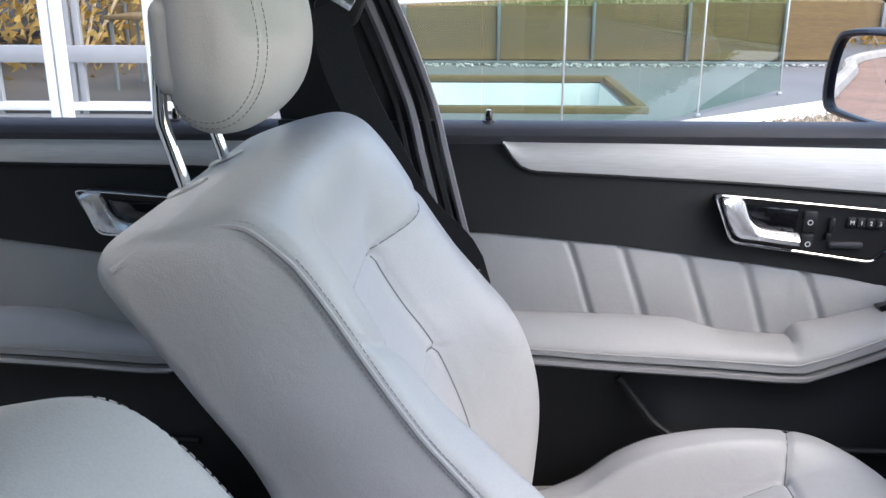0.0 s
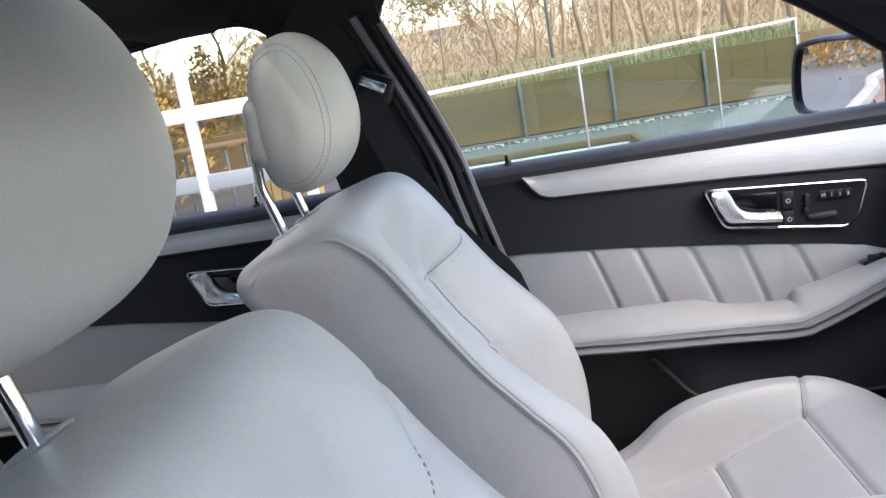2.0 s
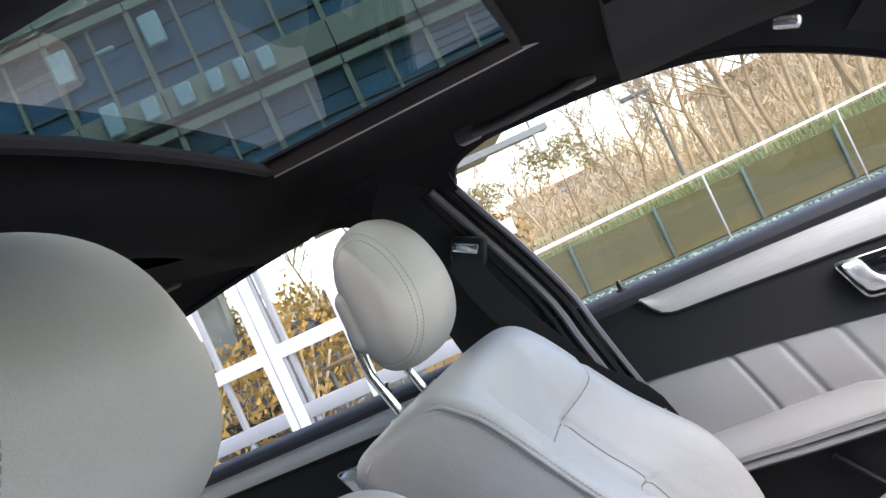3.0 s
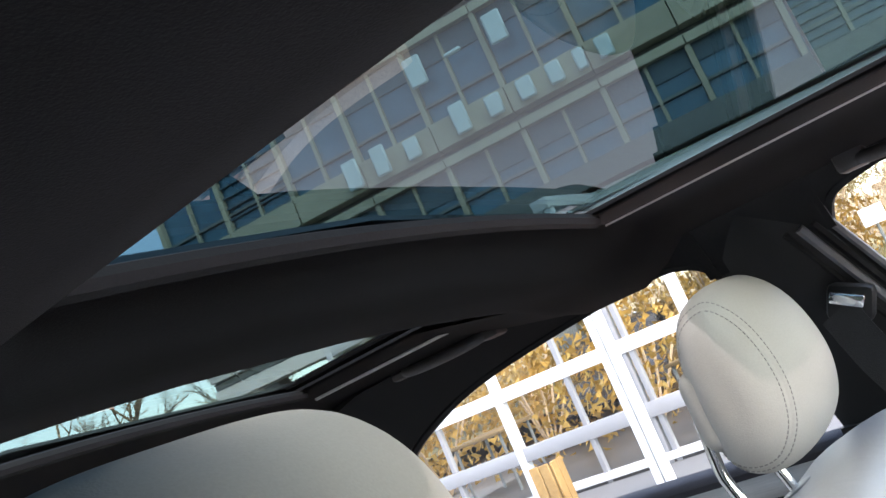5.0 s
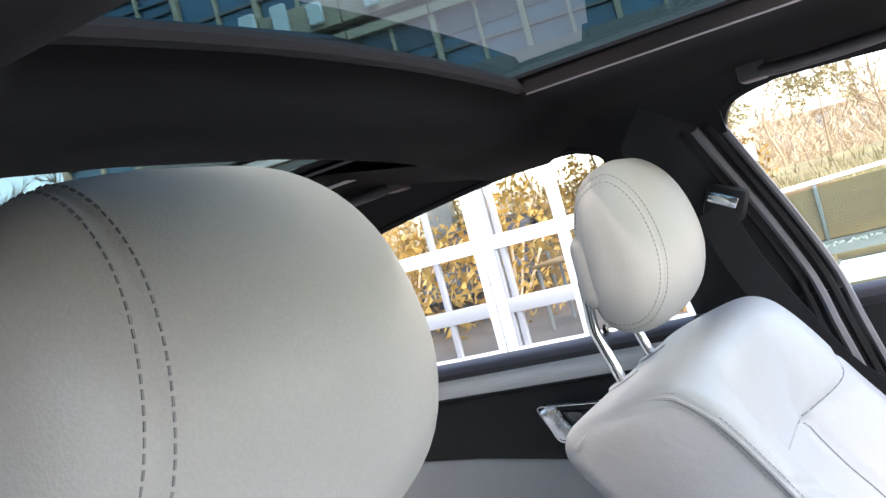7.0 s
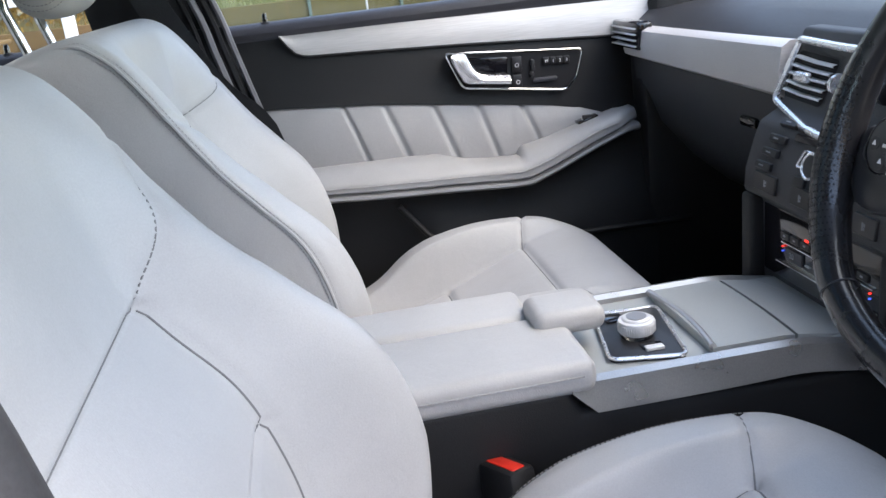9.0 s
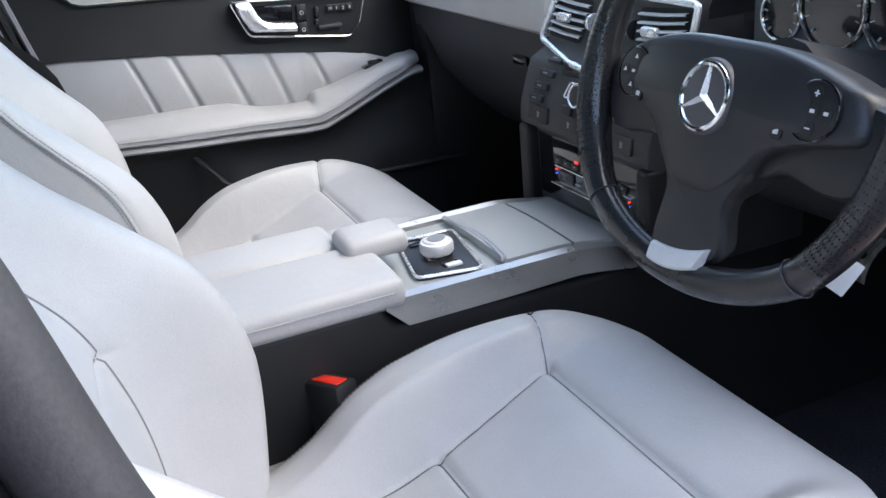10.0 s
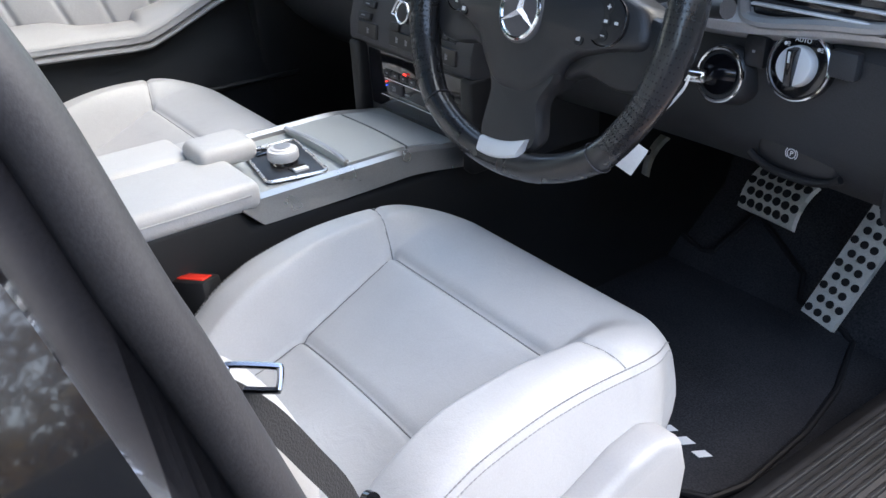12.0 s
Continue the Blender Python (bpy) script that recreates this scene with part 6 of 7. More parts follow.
for k in range(3):
    a = math.pi / 2 + k * 2 * math.pi / 3
    base_, tip = on_wheel(0.004, 0.009, 0.0205), on_wheel(0.004 + 0.0265 * math.cos(a), 0.009 + 0.0265 * math.sin(a), 0.0210)
    side_ = (WR * -math.sin(a) + WU * math.cos(a)) * 0.0048
    b = bmesh.new()
    v = [b.verts.new(p) for p in (base_ + side_, base_ - side_, tip - side_ * 0.3, tip + side_ * 0.3, base_ + WN * 0.006, tip + WN * 0.003)]
    for f in ((0, 1, 2, 3), (0, 3, 5, 4), (1, 4, 5, 2), (3, 2, 5), (0, 4, 1)):
        b.faces.new([v[i] for i in f])
    part("emblem_arm", b, SATIN, emblem, sharp=10)
part("column", tube([on_wheel(0, 0, -0.02), on_wheel(0, 0, -0.09)], 0.035, 16), DARK, wheel)


# ---- pedals and mat ----
def pedal(name, centre, w, h, turn, label, studs):
    pd = thing(name, centre, label, "pedal", "pedals")
    m = Matrix.Translation(centre) @ turn
    b = join(*[box(-w / 2, w / 2, -h / 2 + h * k / 6, -h / 2 + h * (k + 1) / 6, -0.006, 0.004, 0.0) for k in range(6)])
    bmesh.ops.remove_doubles(b, verts=b.verts, dist=0.0004)
    for v in b.verts:
        v.co.z -= 0.012 * (v.co.y / 0.037) ** 2 if h < 0.1 else 0.0
    bmesh.ops.transform(b, matrix=m, verts=b.verts)
    plate_ = part("steel_plate", b, STEEL, pd, "drilled brushed steel plate")
    for (sx_, sy_) in studs:
        d_ = disc((sx_, sy_, 0.0035 - (0.012 * (sy_ / 0.037) ** 2 if h < 0.1 else 0)), (0, 0, 1), 0.0066, 0.0058, 0.006, 14)
        bmesh.ops.transform(d_, matrix=m, verts=d_.verts)
        part("rubber_stud", d_, RUBBER, plate_)
    b = box(-0.012, 0.012, h / 2 - 0.03, h / 2 + 0.16, -0.03, -0.008, 0.004)
    bmesh.ops.transform(b, matrix=m, verts=b.verts)
    part("arm", b, RUBBER, pd)
    return pd


def stud_grid(w, h, nx, ny):
    return [((i - (nx - 1) / 2) * w / nx + (0.25 if j % 2 else -0.25) * w / nx, (j - (ny - 1) / 2) * h / ny) for j in range(ny) for i in range(nx)]


pedal("brake_pedal", (0.352, 0.772, 0.527), 0.100, 0.070, Euler((radians(52), 0, radians(-6))).to_matrix().to_4x4(), "brushed steel brake pedal with black rubber studs", stud_grid(0.094, 0.064, 6, 4))
ped_up = Vector((0.030, 0.085, 0.150)).normalized()
ped_x = Vector((1, -0.1, 0)).normalized()
ped_n = ped_x.cross(ped_up).normalized()
ped_x = ped_up.cross(ped_n)
pedal("accelerator_pedal", (0.455, 0.842, 0.430), 0.058, 0.200, Matrix((ped_x, ped_up, ped_n)).transposed().to_4x4(), "long steel accelerator pedal with rubber studs", stud_grid(0.052, 0.196, 3, 10))
pedal("parking_pedal", (0.092, 0.785, 0.515), 0.048, 0.072, Euler((radians(55), 0, radians(-6))).to_matrix().to_4x4(), "small steel parking brake pedal with studs", stud_grid(0.036, 0.046, 2, 3))

mat_ob = thing("floor_mat", (0.33, 0.6, 0.286), "black carpet floor mat with bound edge and silver lettering", "floor mat")
outline = [(0.500, 0.398), (0.545, 0.425), (0.557, 0.480), (0.545, 0.62), (0.520, 0.728), (0.470, 0.850), (0.445, 0.860), (0.360, 0.872), (0.340, 0.905), (0.205, 0.960), (0.180, 0.885), (0.160, 0.880), (0.095, 0.892), (0.078, 0.88), (0.080, 0.70), (0.12, 0.42), (0.18, 0.395)]
def mat_rise(y):
    return 0.82 * max(0.0, y - 0.852)


b = prism(outline, "xy", 0.287, 0.297, 0.0)
bmesh.ops.triangulate(b, faces=[f for f in b.faces if len(f.verts) > 4])
bmesh.ops.bisect_plane(b, geom=b.verts[:] + b.edges[:] + b.faces[:], plane_co=(0, 0.852, 0), plane_no=(0, 1, 0))
for v in b.verts:
    v.co.z += mat_rise(v.co.y)
part("mat_carpet", b, MATPILE, mat_ob)
edge_ = [p for a_, c_ in zip(outline, outline[1:] + outline[:1]) for p in (Vector(a_).lerp(Vector(c_), k / 6) for k in range(6))]
part("binding", tube([(p.x, p.y, 0.2970 + mat_rise(p.y)) for p in edge_], 0.0048, 8, True), RUBBER, mat_ob)
turn_l = Matrix.Translation((0.446, 0.483, 0.298)) @ Euler((0, 0, radians(-5))).to_matrix().to_4x4()
bars = [(-0.046 + 0.0075 * k, 0.0035) for k in range(3)] + [(-0.018, 0.014), (0.012, 0.017), (0.043, 0.014)]
for bx, bw in bars:
    b = box(bx - bw / 2, bx + bw / 2, -0.008, 0.008, 0.0, 0.0012, 0.0004, 1)
    for v in b.verts:
        v.co.x += v.co.y * 0.5
    bmesh.ops.transform(b, matrix=turn_l, verts=b.verts)
    part("lettering_bar", b, MARK, mat_ob, "silver embroidered bar")

# ---- outside: ground, light well, balustrade, wall and bank ----
PAVING = material("pale_stone_paving", (0.155, 0.157, 0.158), 0.85, grain=0.15, grain_size=0.01, blotch=0.12, blotch_size=0.8, bump=0.4, bump_size=0.01)
TIMBER = material("weathered_timber", (0.165, 0.10, 0.036), 0.7, grain=0.25, grain_size=0.02, blotch=0.2, blotch_size=0.5, bump=0.4, stretch=(1, 0.2, 4), spread=0.10)
WHITEWALL = material("white_render", (0.80, 0.80, 0.78), 0.8, grain=0.05, grain_size=0.02, blotch=0.08, blotch_size=0.6)
WHITEFRAME = material("white_metal_frame", (0.74, 0.745, 0.75), 0.4, grain=0.03, blotch=0.05, blotch_size=0.4)
GRASS = material("dry_winter_grass", (0.30, 0.25, 0.11), 0.95, grain=0.4, grain_size=0.05, blotch=0.35, blotch_size=1.2, bump=1.0, bump_size=0.04)
BARK = material("sunlit_bark", (0.46, 0.34, 0.22), 0.9, grain=0.3, grain_size=0.03, blotch=0.25, blotch_size=0.4, spread=0.25)
TWIG = material("pale_twigs", (0.56, 0.43, 0.28), 0.9, grain=0.4, grain_size=0.6, blotch=0.4, blotch_size=5.0)
NEEDLE = material("pine_needles", (0.40, 0.33, 0.17), 0.9, grain=0.4, grain_size=0.08, spread=0.1)
LEAF = material("russet_leaves", (0.52, 0.32, 0.08), 0.8, grain=0.3, grain_size=0.1, spread=0.2)
STONE = material("sandstone_cladding", (0.46, 0.42, 0.33), 0.8, grain=0.1, grain_size=0.02, blotch=0.12, blotch_size=0.9, spread=0.06)
BLUEPANE = material("blue_window_pane", (0.045, 0.15, 0.24), 0.14, grain=0.05, grain_size=0.3, blotch=0.25, blotch_size=1.5, coat=0.5)
GREYMETAL = material("grey_metal", (0.16, 0.17, 0.17), 0.45, metal=0.3, grain=0.06, grain_size=0.02, blotch=0.1)
FARWALL = material("pale_blue_cladding", (0.45, 0.50, 0.55), 0.7, grain=0.05, grain_size=0.3, blotch=0.1, blotch_size=2)
BRICKROOF = material("brown_roof", (0.26, 0.17, 0.10), 0.85, grain=0.2, grain_size=0.2, blotch=0.2, blotch_size=1.5)
PLANTERWOOD = material("honey_timber", (0.42, 0.25, 0.09), 0.65, grain=0.2, grain_size=0.02, blotch=0.15, blotch_size=0.3, spread=0.12)
PEBBLE = material("white_pebbles", (0.50, 0.49, 0.47), 0.8, grain=0.2, grain_size=0.02, spread=0.1)

# one ground sheet with the light well cut out of it
WX0, WX1, WY0, WY1 = -9.4, -7.25, -0.9, 1.15
gx, gy = [-400, WX0, WX1, 60], [-200, WY0, WY1, 200]
bm = bmesh.new()
gv = {(x, y): bm.verts.new((x, y, 0)) for x in gx for y in gy}
for i in range(3):
    for j in range(3):
        if (i, j) != (1, 1):
            bm.faces.new((gv[gx[i], gy[j]], gv[gx[i + 1], gy[j]], gv[gx[i + 1], gy[j + 1]], gv[gx[i], gy[j + 1]]))
ground = lone("ground", bm, PAVING, "pale stone paving round the car", "ground", kind="structure")
well = thing("light_well", (-8.3, 0.1, 0), "white-walled sunken light well with timber rim", "light well", kind="structure")
for x0, x1, y0, y1 in ((WX0 - 0.15, WX0, WY0 - 0.15, WY1 + 0.15), (WX1, WX1 + 0.15, WY0 - 0.15, WY1 + 0.15), (WX0, WX1, WY0 - 0.15, WY0), (WX0, WX1, WY1, WY1 + 0.15)):
    part("well_wall", box(x0, x1, y0, y1, -2.6, -0.02, 0.0), WHITEWALL, well)
    part("timber_rim", box(x0 + 0.03, x1 - 0.03, y0 + 0.03, y1 - 0.03, -0.02, 0.06, 0.01), TIMBER, well)
part("well_floor", box(WX0, WX1, WY0, WY1, -2.7, -2.6, 0.0), WHITEWALL, well)

# glass balustrade
bal = thing("glass_balustrade", (-5.4, 0.35, 0), "frameless green-tinted glass balustrade with steel posts and rail", "balustrade")
B0, BD = Vector((-5.38, 0.36, 0)), Vector((-0.781, 0.625, 0))
posts = [-1.7, 0.0, 2.05, 3.85]
for s in posts:
    p = B0 + BD * s
    part("post", box(p.x - 0.007, p.x + 0.007, p.y - 0.007, p.y + 0.007, 0.0, 1.02, 0.002), SILVER, bal, "slim bright steel post")
    part("post_foot", box(p.x - 0.022, p.x + 0.022, p.y - 0.022, p.y + 0.022, 0.0, 0.03, 0.004), SILVER, bal)
for a, b in zip(posts, posts[1:]):
    cuts = 2 if b - a < 3 else 4
    for k in range(cuts):
        s0, s1 = a + (b - a) * k / cuts + 0.003, a + (b - a) * (k + 1) / cuts - 0.003
        p, q = B0 + BD * s0, B0 + BD * s1
        pane = part("glass_panel", sheet([[p, q], [p + Vector((0, 0, 0.94)), q + Vector((0, 0, 0.94))]]), GREENGLASS, bal)
        pane.location.z = 0.05
        pane.visible_shadow = False
r0, r1 = B0 + BD * posts[0] + Vector((0, 0, 1.02)), B0 + BD * posts[-1] + Vector((0, 0, 1.02))
part("top_rail", tube([r0, r1], 0.012, 12), WHITEFRAME, bal, "round bright steel rail")

# timber-clad retaining wall, board by board
wall = thing("retaining_wall", (-11.2, 0, 0), "low timber-clad retaining wall in the sun", "retaining wall", kind="structure")
part("core", box(-11.45, -11.24, -6.0, 14.0, 0.0, 0.60, 0.01), GREYMETAL, wall)
part("footing", box(-11.24, -11.10, -6.0, 14.0, 0.0, 0.05, 0.01), GREYMETAL, wall)
me_panel = None
y = -5.9
while y < 13.6:
    wdt = 1.16
    b = box(-11.235, -11.19, 0, wdt, 0.06, 0.74, 0.008, 1)
    if me_panel is None:
        ob = part("timber_panel", b, TIMBER, wall)
        me_panel = ob.data
    else:
        b.free()
        ob = new("timber_panel", me_panel)
        PLACE[ob] = Matrix.Identity(4)
        ob.parent = wall
        ob.matrix_parent_inverse = PLACE[wall].inverted()
    ob.location.y = y
    ob.scale.z = 1.0 + 0.02 * max(0, y)
    y += 1.2
for y in np.arange(-5.92, 13, 1.2):
    part("wall_post", box(-11.188, -11.15, y - 0.018, y + 0.022, 0.0, 0.78, 0.005), GREYMETAL, wall)

bm = bmesh.new()
nx_, ny_ = 40, 70
bank_v = []
for i in range(nx_):
    x = -11.46 - 45 * (i / (nx_ - 1)) ** 1.6
    row = []
    for j in range(ny_):
        y = -45 + 100 * j / (ny_ - 1)
        h = 0.56 + 0.30 * smooth_step(-11.5, -22, x) + 0.10 * noise.noise(Vector((x * 0.4, y * 0.4, 3))) * smooth_step(-11.5, -13, x)
        row.append(bm.verts.new((x, y, h)))
    bank_v.append(row)
for i in range(nx_ - 1):
    for j in range(ny_ - 1):
        bm.faces.new((bank_v[i][j], bank_v[i][j + 1], bank_v[i + 1][j + 1], bank_v[i + 1][j]))
bank = lone("bank", bm, GRASS, "rising bank of dry winter grass", "grass", kind="structure")
rng = random.Random(4)
bm = bmesh.new()
for k in range(2600):
    x, y = -11.5 - 9 * rng.random() ** 1.6, rng.uniform(-6, 14)
    z = 0.56 + 0.30 * smooth_step(-11.5, -22, x)
    h, w = rng.uniform(0.08, 0.24), rng.uniform(0.008, 0.02)
    dx, dy = rng.uniform(-0.12, 0.12), rng.uniform(-0.12, 0.12)
    v = [bm.verts.new(p) for p in ((x, y - w, z - 0.03), (x + w, y + w, z - 0.03), (x + dx, y + dy, z + h))]
    bm.faces.new(v)
for k in range(5200):
    x, y = -11.48 - 3.2 * rng.random() ** 1.5, rng.uniform(-7, 15)
    h, w = rng.uniform(0.12, 0.42), rng.uniform(0.004, 0.012)
    v = [bm.verts.new(p) for p in ((x, y - w, 0.54), (x + w, y + w, 0.54), (x + rng.uniform(-0.1, 0.1), y + rng.uniform(-0.1, 0.1), 0.56 + h))]
    bm.faces.new(v)
tufts = lone("grass_tufts", bm, GRASS, "tufts of long dry grass on the bank", "grass", kind="stuff", sharp=0)
bm = bmesh.new()
for k in range(900):
    x, y, r = -11.08 + 0.30 * rng.random() ** 2, rng.uniform(-5.5, 10), rng.uniform(0.012, 0.03)
    bmesh.ops.create_icosphere(bm, subdivisions=1, radius=r, matrix=Matrix.Translation((x, y, r * 0.6)) @ Matrix.Diagonal((1.2, 0.9, 0.7, 1)))
lone("pebbles", bm, PEBBLE, "white pebbles along the foot of the wall", "pebbles", kind="stuff")


# ---- trees ----
def bare_tree(at, height, seed, lean=0.0, bushy=1.0):
    r = random.Random(seed)
    tree = thing("bare_tree", at, "leafless winter tree with many fine golden-brown twigs", "tree", "trees behind the wall")
    base = Vector(at)
    trunk = [base + Vector((lean * t * t + 0.12 * math.sin(t * 5 + seed), 0.28 * math.sin(t * 4.3 + seed * 1.7) * t + 0.10 * math.sin(t * 9 + seed), height * t)) for t in np.linspace(0, 1, 10)]
    part("trunk", tube(trunk, lambda t: max(height * 0.015 * (1 - 0.9 * t), 0.012), 7), BARK, tree)
    bm = bmesh.new()

    def limb(p, d, length, rad, depth):
        q = p + d * length
        u = d.orthogonal().normalized()
        w = d.cross(u)
        va = [bm.verts.new(p + rad * (math.cos(t) * u + math.sin(t) * w)) for t in (0, 2.1, 4.2)]
        vb = [bm.verts.new(q + rad * 0.6 * (math.cos(t) * u + math.sin(t) * w)) for t in (0, 2.1, 4.2)]
        for i in range(3):
            bm.faces.new((va[i], va[(i + 1) % 3], vb[(i + 1) % 3], vb[i]))
        if depth:
            for k in range(r.choice((3, 4))):
                t = r.uniform(0.35, 1.0)
                nd = (d + Vector((r.gauss(0, 0.45), r.gauss(0, 0.45), r.gauss(0.18, 0.25)))).normalized()
                limb(p.lerp(q, t), nd, length * r.uniform(0.5, 0.75), rad * 0.55, depth - 1)
    for k in range(int(15 * bushy)):
        t = r.uniform(0.25, 0.95)
        i = min(int(t * 9), 8)
        p = trunk[i].lerp(trunk[i + 1], t * 9 - i)
        a = r.uniform(0, 2 * math.pi)
        d = Vector((math.cos(a) * 0.7, math.sin(a) * 0.7, r.uniform(0.5, 1.0))).normalized()
        limb(p, d, height * r.uniform(0.16, 0.30) * (1.15 - t * 0.6), height * 0.006, 3)
    part("crown", bm, BARK, tree, sharp=0)
    return tree


def pine_tree(at, height, seed):
    r = random.Random(seed)
    tree = thing("pine_tree", at, "tall pine with a russet trunk and ragged crown", "tree", "trees behind the wall")
    base = Vector(at)
    part("trunk", tube([base + Vector((0.15 * math.sin(t * 3), 0.1 * t, height * t)) for t in np.linspace(0, 1, 9)], lambda t: height * 0.018 * (1 - 0.8 * t), 8), BARK, tree)
    bm = bmesh.new()
    for k in range(34):
        t = r.uniform(0.70, 1.02)
        a = r.uniform(0, 2 * math.pi)
        reach = height * r.uniform(0.06, 0.44) * (1.35 - 0.7 * t)
        c = base + Vector((math.cos(a) * reach, math.sin(a) * reach, height * t + r.uniform(-0.2, 0.2)))
        for j in range(26):
            p = c + Vector((r.gauss(0, 0.3), r.gauss(0, 0.3), r.gauss(0, 0.10)))
            d = Vector((r.gauss(0, 1), r.gauss(0, 1), r.gauss(0.4, 0.7))).normalized() * 0.22
            n = d.orthogonal().normalized() * 0.025
            bm.faces.new([bm.verts.new(q) for q in (p - n, p + n, p + d)])
    part("crown", bm, NEEDLE, tree, sharp=0)
    return tree


def ground_at(x):
    return 0.56 + 0.30 * smooth_step(-11.5, -22, x) if x < -11.46 else 0.0


def by_angle(az, r):
    a = radians(az)
    return 0.6 - r * math.sin(a), -0.2 + r * math.cos(a)


for k, (az, r, h) in enumerate(((66, 26, 6.5), (70, 34, 8), (73, 23, 5.6), (76, 30, 7), (79, 38, 8.5), (80.5, 22, 4.6), (83, 28, 6.0), (86, 34, 5.6), (88.5, 24, 3.4), (91, 36, 4.6), (96, 30, 3.4), (99, 26, 3.0), (103, 32, 4.6), (107, 24, 4.2), (111, 30, 5.0), (116, 26, 4.6), (121, 30, 5.2), (127, 26, 4.4), (68, 19, 5.5), (71.5, 17, 5.0), (74.5, 20, 6.2), (77.5, 18, 5.4), (81.5, 17, 4.2), (84.5, 20, 4.6), (64, 22, 6), (62, 18, 5.5), (65.5, 27, 7), (67.2, 21, 5.8), (69.4, 25, 6.6), (72.4, 28, 7.0), (75.6, 24, 6.2), (78.4, 27, 6.4), (82.2, 24, 5.2), (85.4, 27, 4.8), (87.4, 30, 4.6), (90.0, 27, 3.6), (94.6, 34, 3.8), (101, 28, 3.6), (60, 24, 6.5), (138, 22, 5.0), (144, 20, 5.4), (149, 23, 5.8), (154, 20, 5.2), (160, 23, 5.6))):
    x, y = by_angle(az, r)
    bare_tree((x, y, ground_at(x) - 0.05), h, 10 + k, lean=0.3 * math.sin(k))
for k, (az, r, h) in enumerate(((93.2, 24, 2.3), (98.5, 30, 2.4))):
    x, y = by_angle(az, r)
    pine_tree((x, y, ground_at(x) - 0.05), h, 60 + k)
spots_ = [by_angle(az, r) + (1.0,) for az, r in ((104, 15), (108, 17), (112, 15), (116, 17), (120, 15), (125, 17), (100, 19), (143, 16), (147, 15), (151, 16), (155, 15))]
spots_ += [(-10.3, -5.0, 1.2), (-10.5, -6.8, 1.3), (-10.2, -8.6, 1.3), (-10.4, -10.5, 1.3)]
spots_ += [(8.2, -8.5, 3.0), (8.6, -5.8, 3.4), (8.0, -3.2, 3.0), (8.8, -0.6, 3.5), (8.2, 2.2, 3.1), (8.6, 5.4, 3.2)]
for k, (x, y, tall) in enumerate(spots_):
    rr = random.Random(90 + k)
    bush = thing("shrub", (x, y, ground_at(x)), "russet winter shrub with dead leaves", "shrub", "shrubs")
    bm = bmesh.new()
    for j in range(900 if tall < 2 else 4200):
        a, b_ = rr.uniform(0, 6.28), rr.random()
        p = Vector((x + math.cos(a) * b_ * 1.2 * tall ** 0.3, y + math.sin(a) * b_ * 1.2 * tall ** 0.3, ground_at(x) + rr.random() ** 0.8 * 1.5 * tall * (1.1 - b_ * 0.6)))
        d = Vector((rr.gauss(0, 1), rr.gauss(0, 1), rr.gauss(0, 1))).normalized() * rr.uniform(0.06, 0.14) * tall ** 0.6
        n = d.orthogonal().normalized() * 0.05 * tall ** 0.6
        bm.faces.new([bm.verts.new(q) for q in (p - n, p + n, p + d)])
    part("foliage", bm, LEAF, bush, sharp=0)
    part("stems", join(*[tube([(x, y, ground_at(x) - 0.02), (x + rr.gauss(0, 0.4), y + rr.gauss(0, 0.4), ground_at(x) + 1.1)], 0.02, 5) for _ in range(6)]), BARK, bush)

lx, ly = by_angle(86.3, 26)
lamp = thing("street_lamp", (lx, ly, ground_at(lx) - 0.05), "grey street lamp with a flat lantern", "street lamp")
part("pole", tube([(lx, ly, ground_at(lx) - 0.05), (lx, ly, 3.45)], lambda t: 0.06 - 0.02 * t, 10), GREYMETAL, lamp)
part("lantern", box(lx - 0.15, lx + 0.15, ly - 0.75, ly + 0.1, 3.42, 3.55, 0.04), GREYMETAL, lamp)
sx_, sy_ = by_angle(97.8, 13.7)
sign = thing("sign_board", (sx_, sy_, 0.6), "small blank white sign on a post", "sign")
part("board", box(sx_ - 0.02, sx_ + 0.02, sy_ - 0.16, sy_ + 0.16, 1.24, 1.50, 0.006), TAG, sign)
part("post", tube([(sx_ - 0.03, sy_, 0.55), (sx_ - 0.03, sy_, 1.5)], 0.022, 8), GREYMETAL, sign)


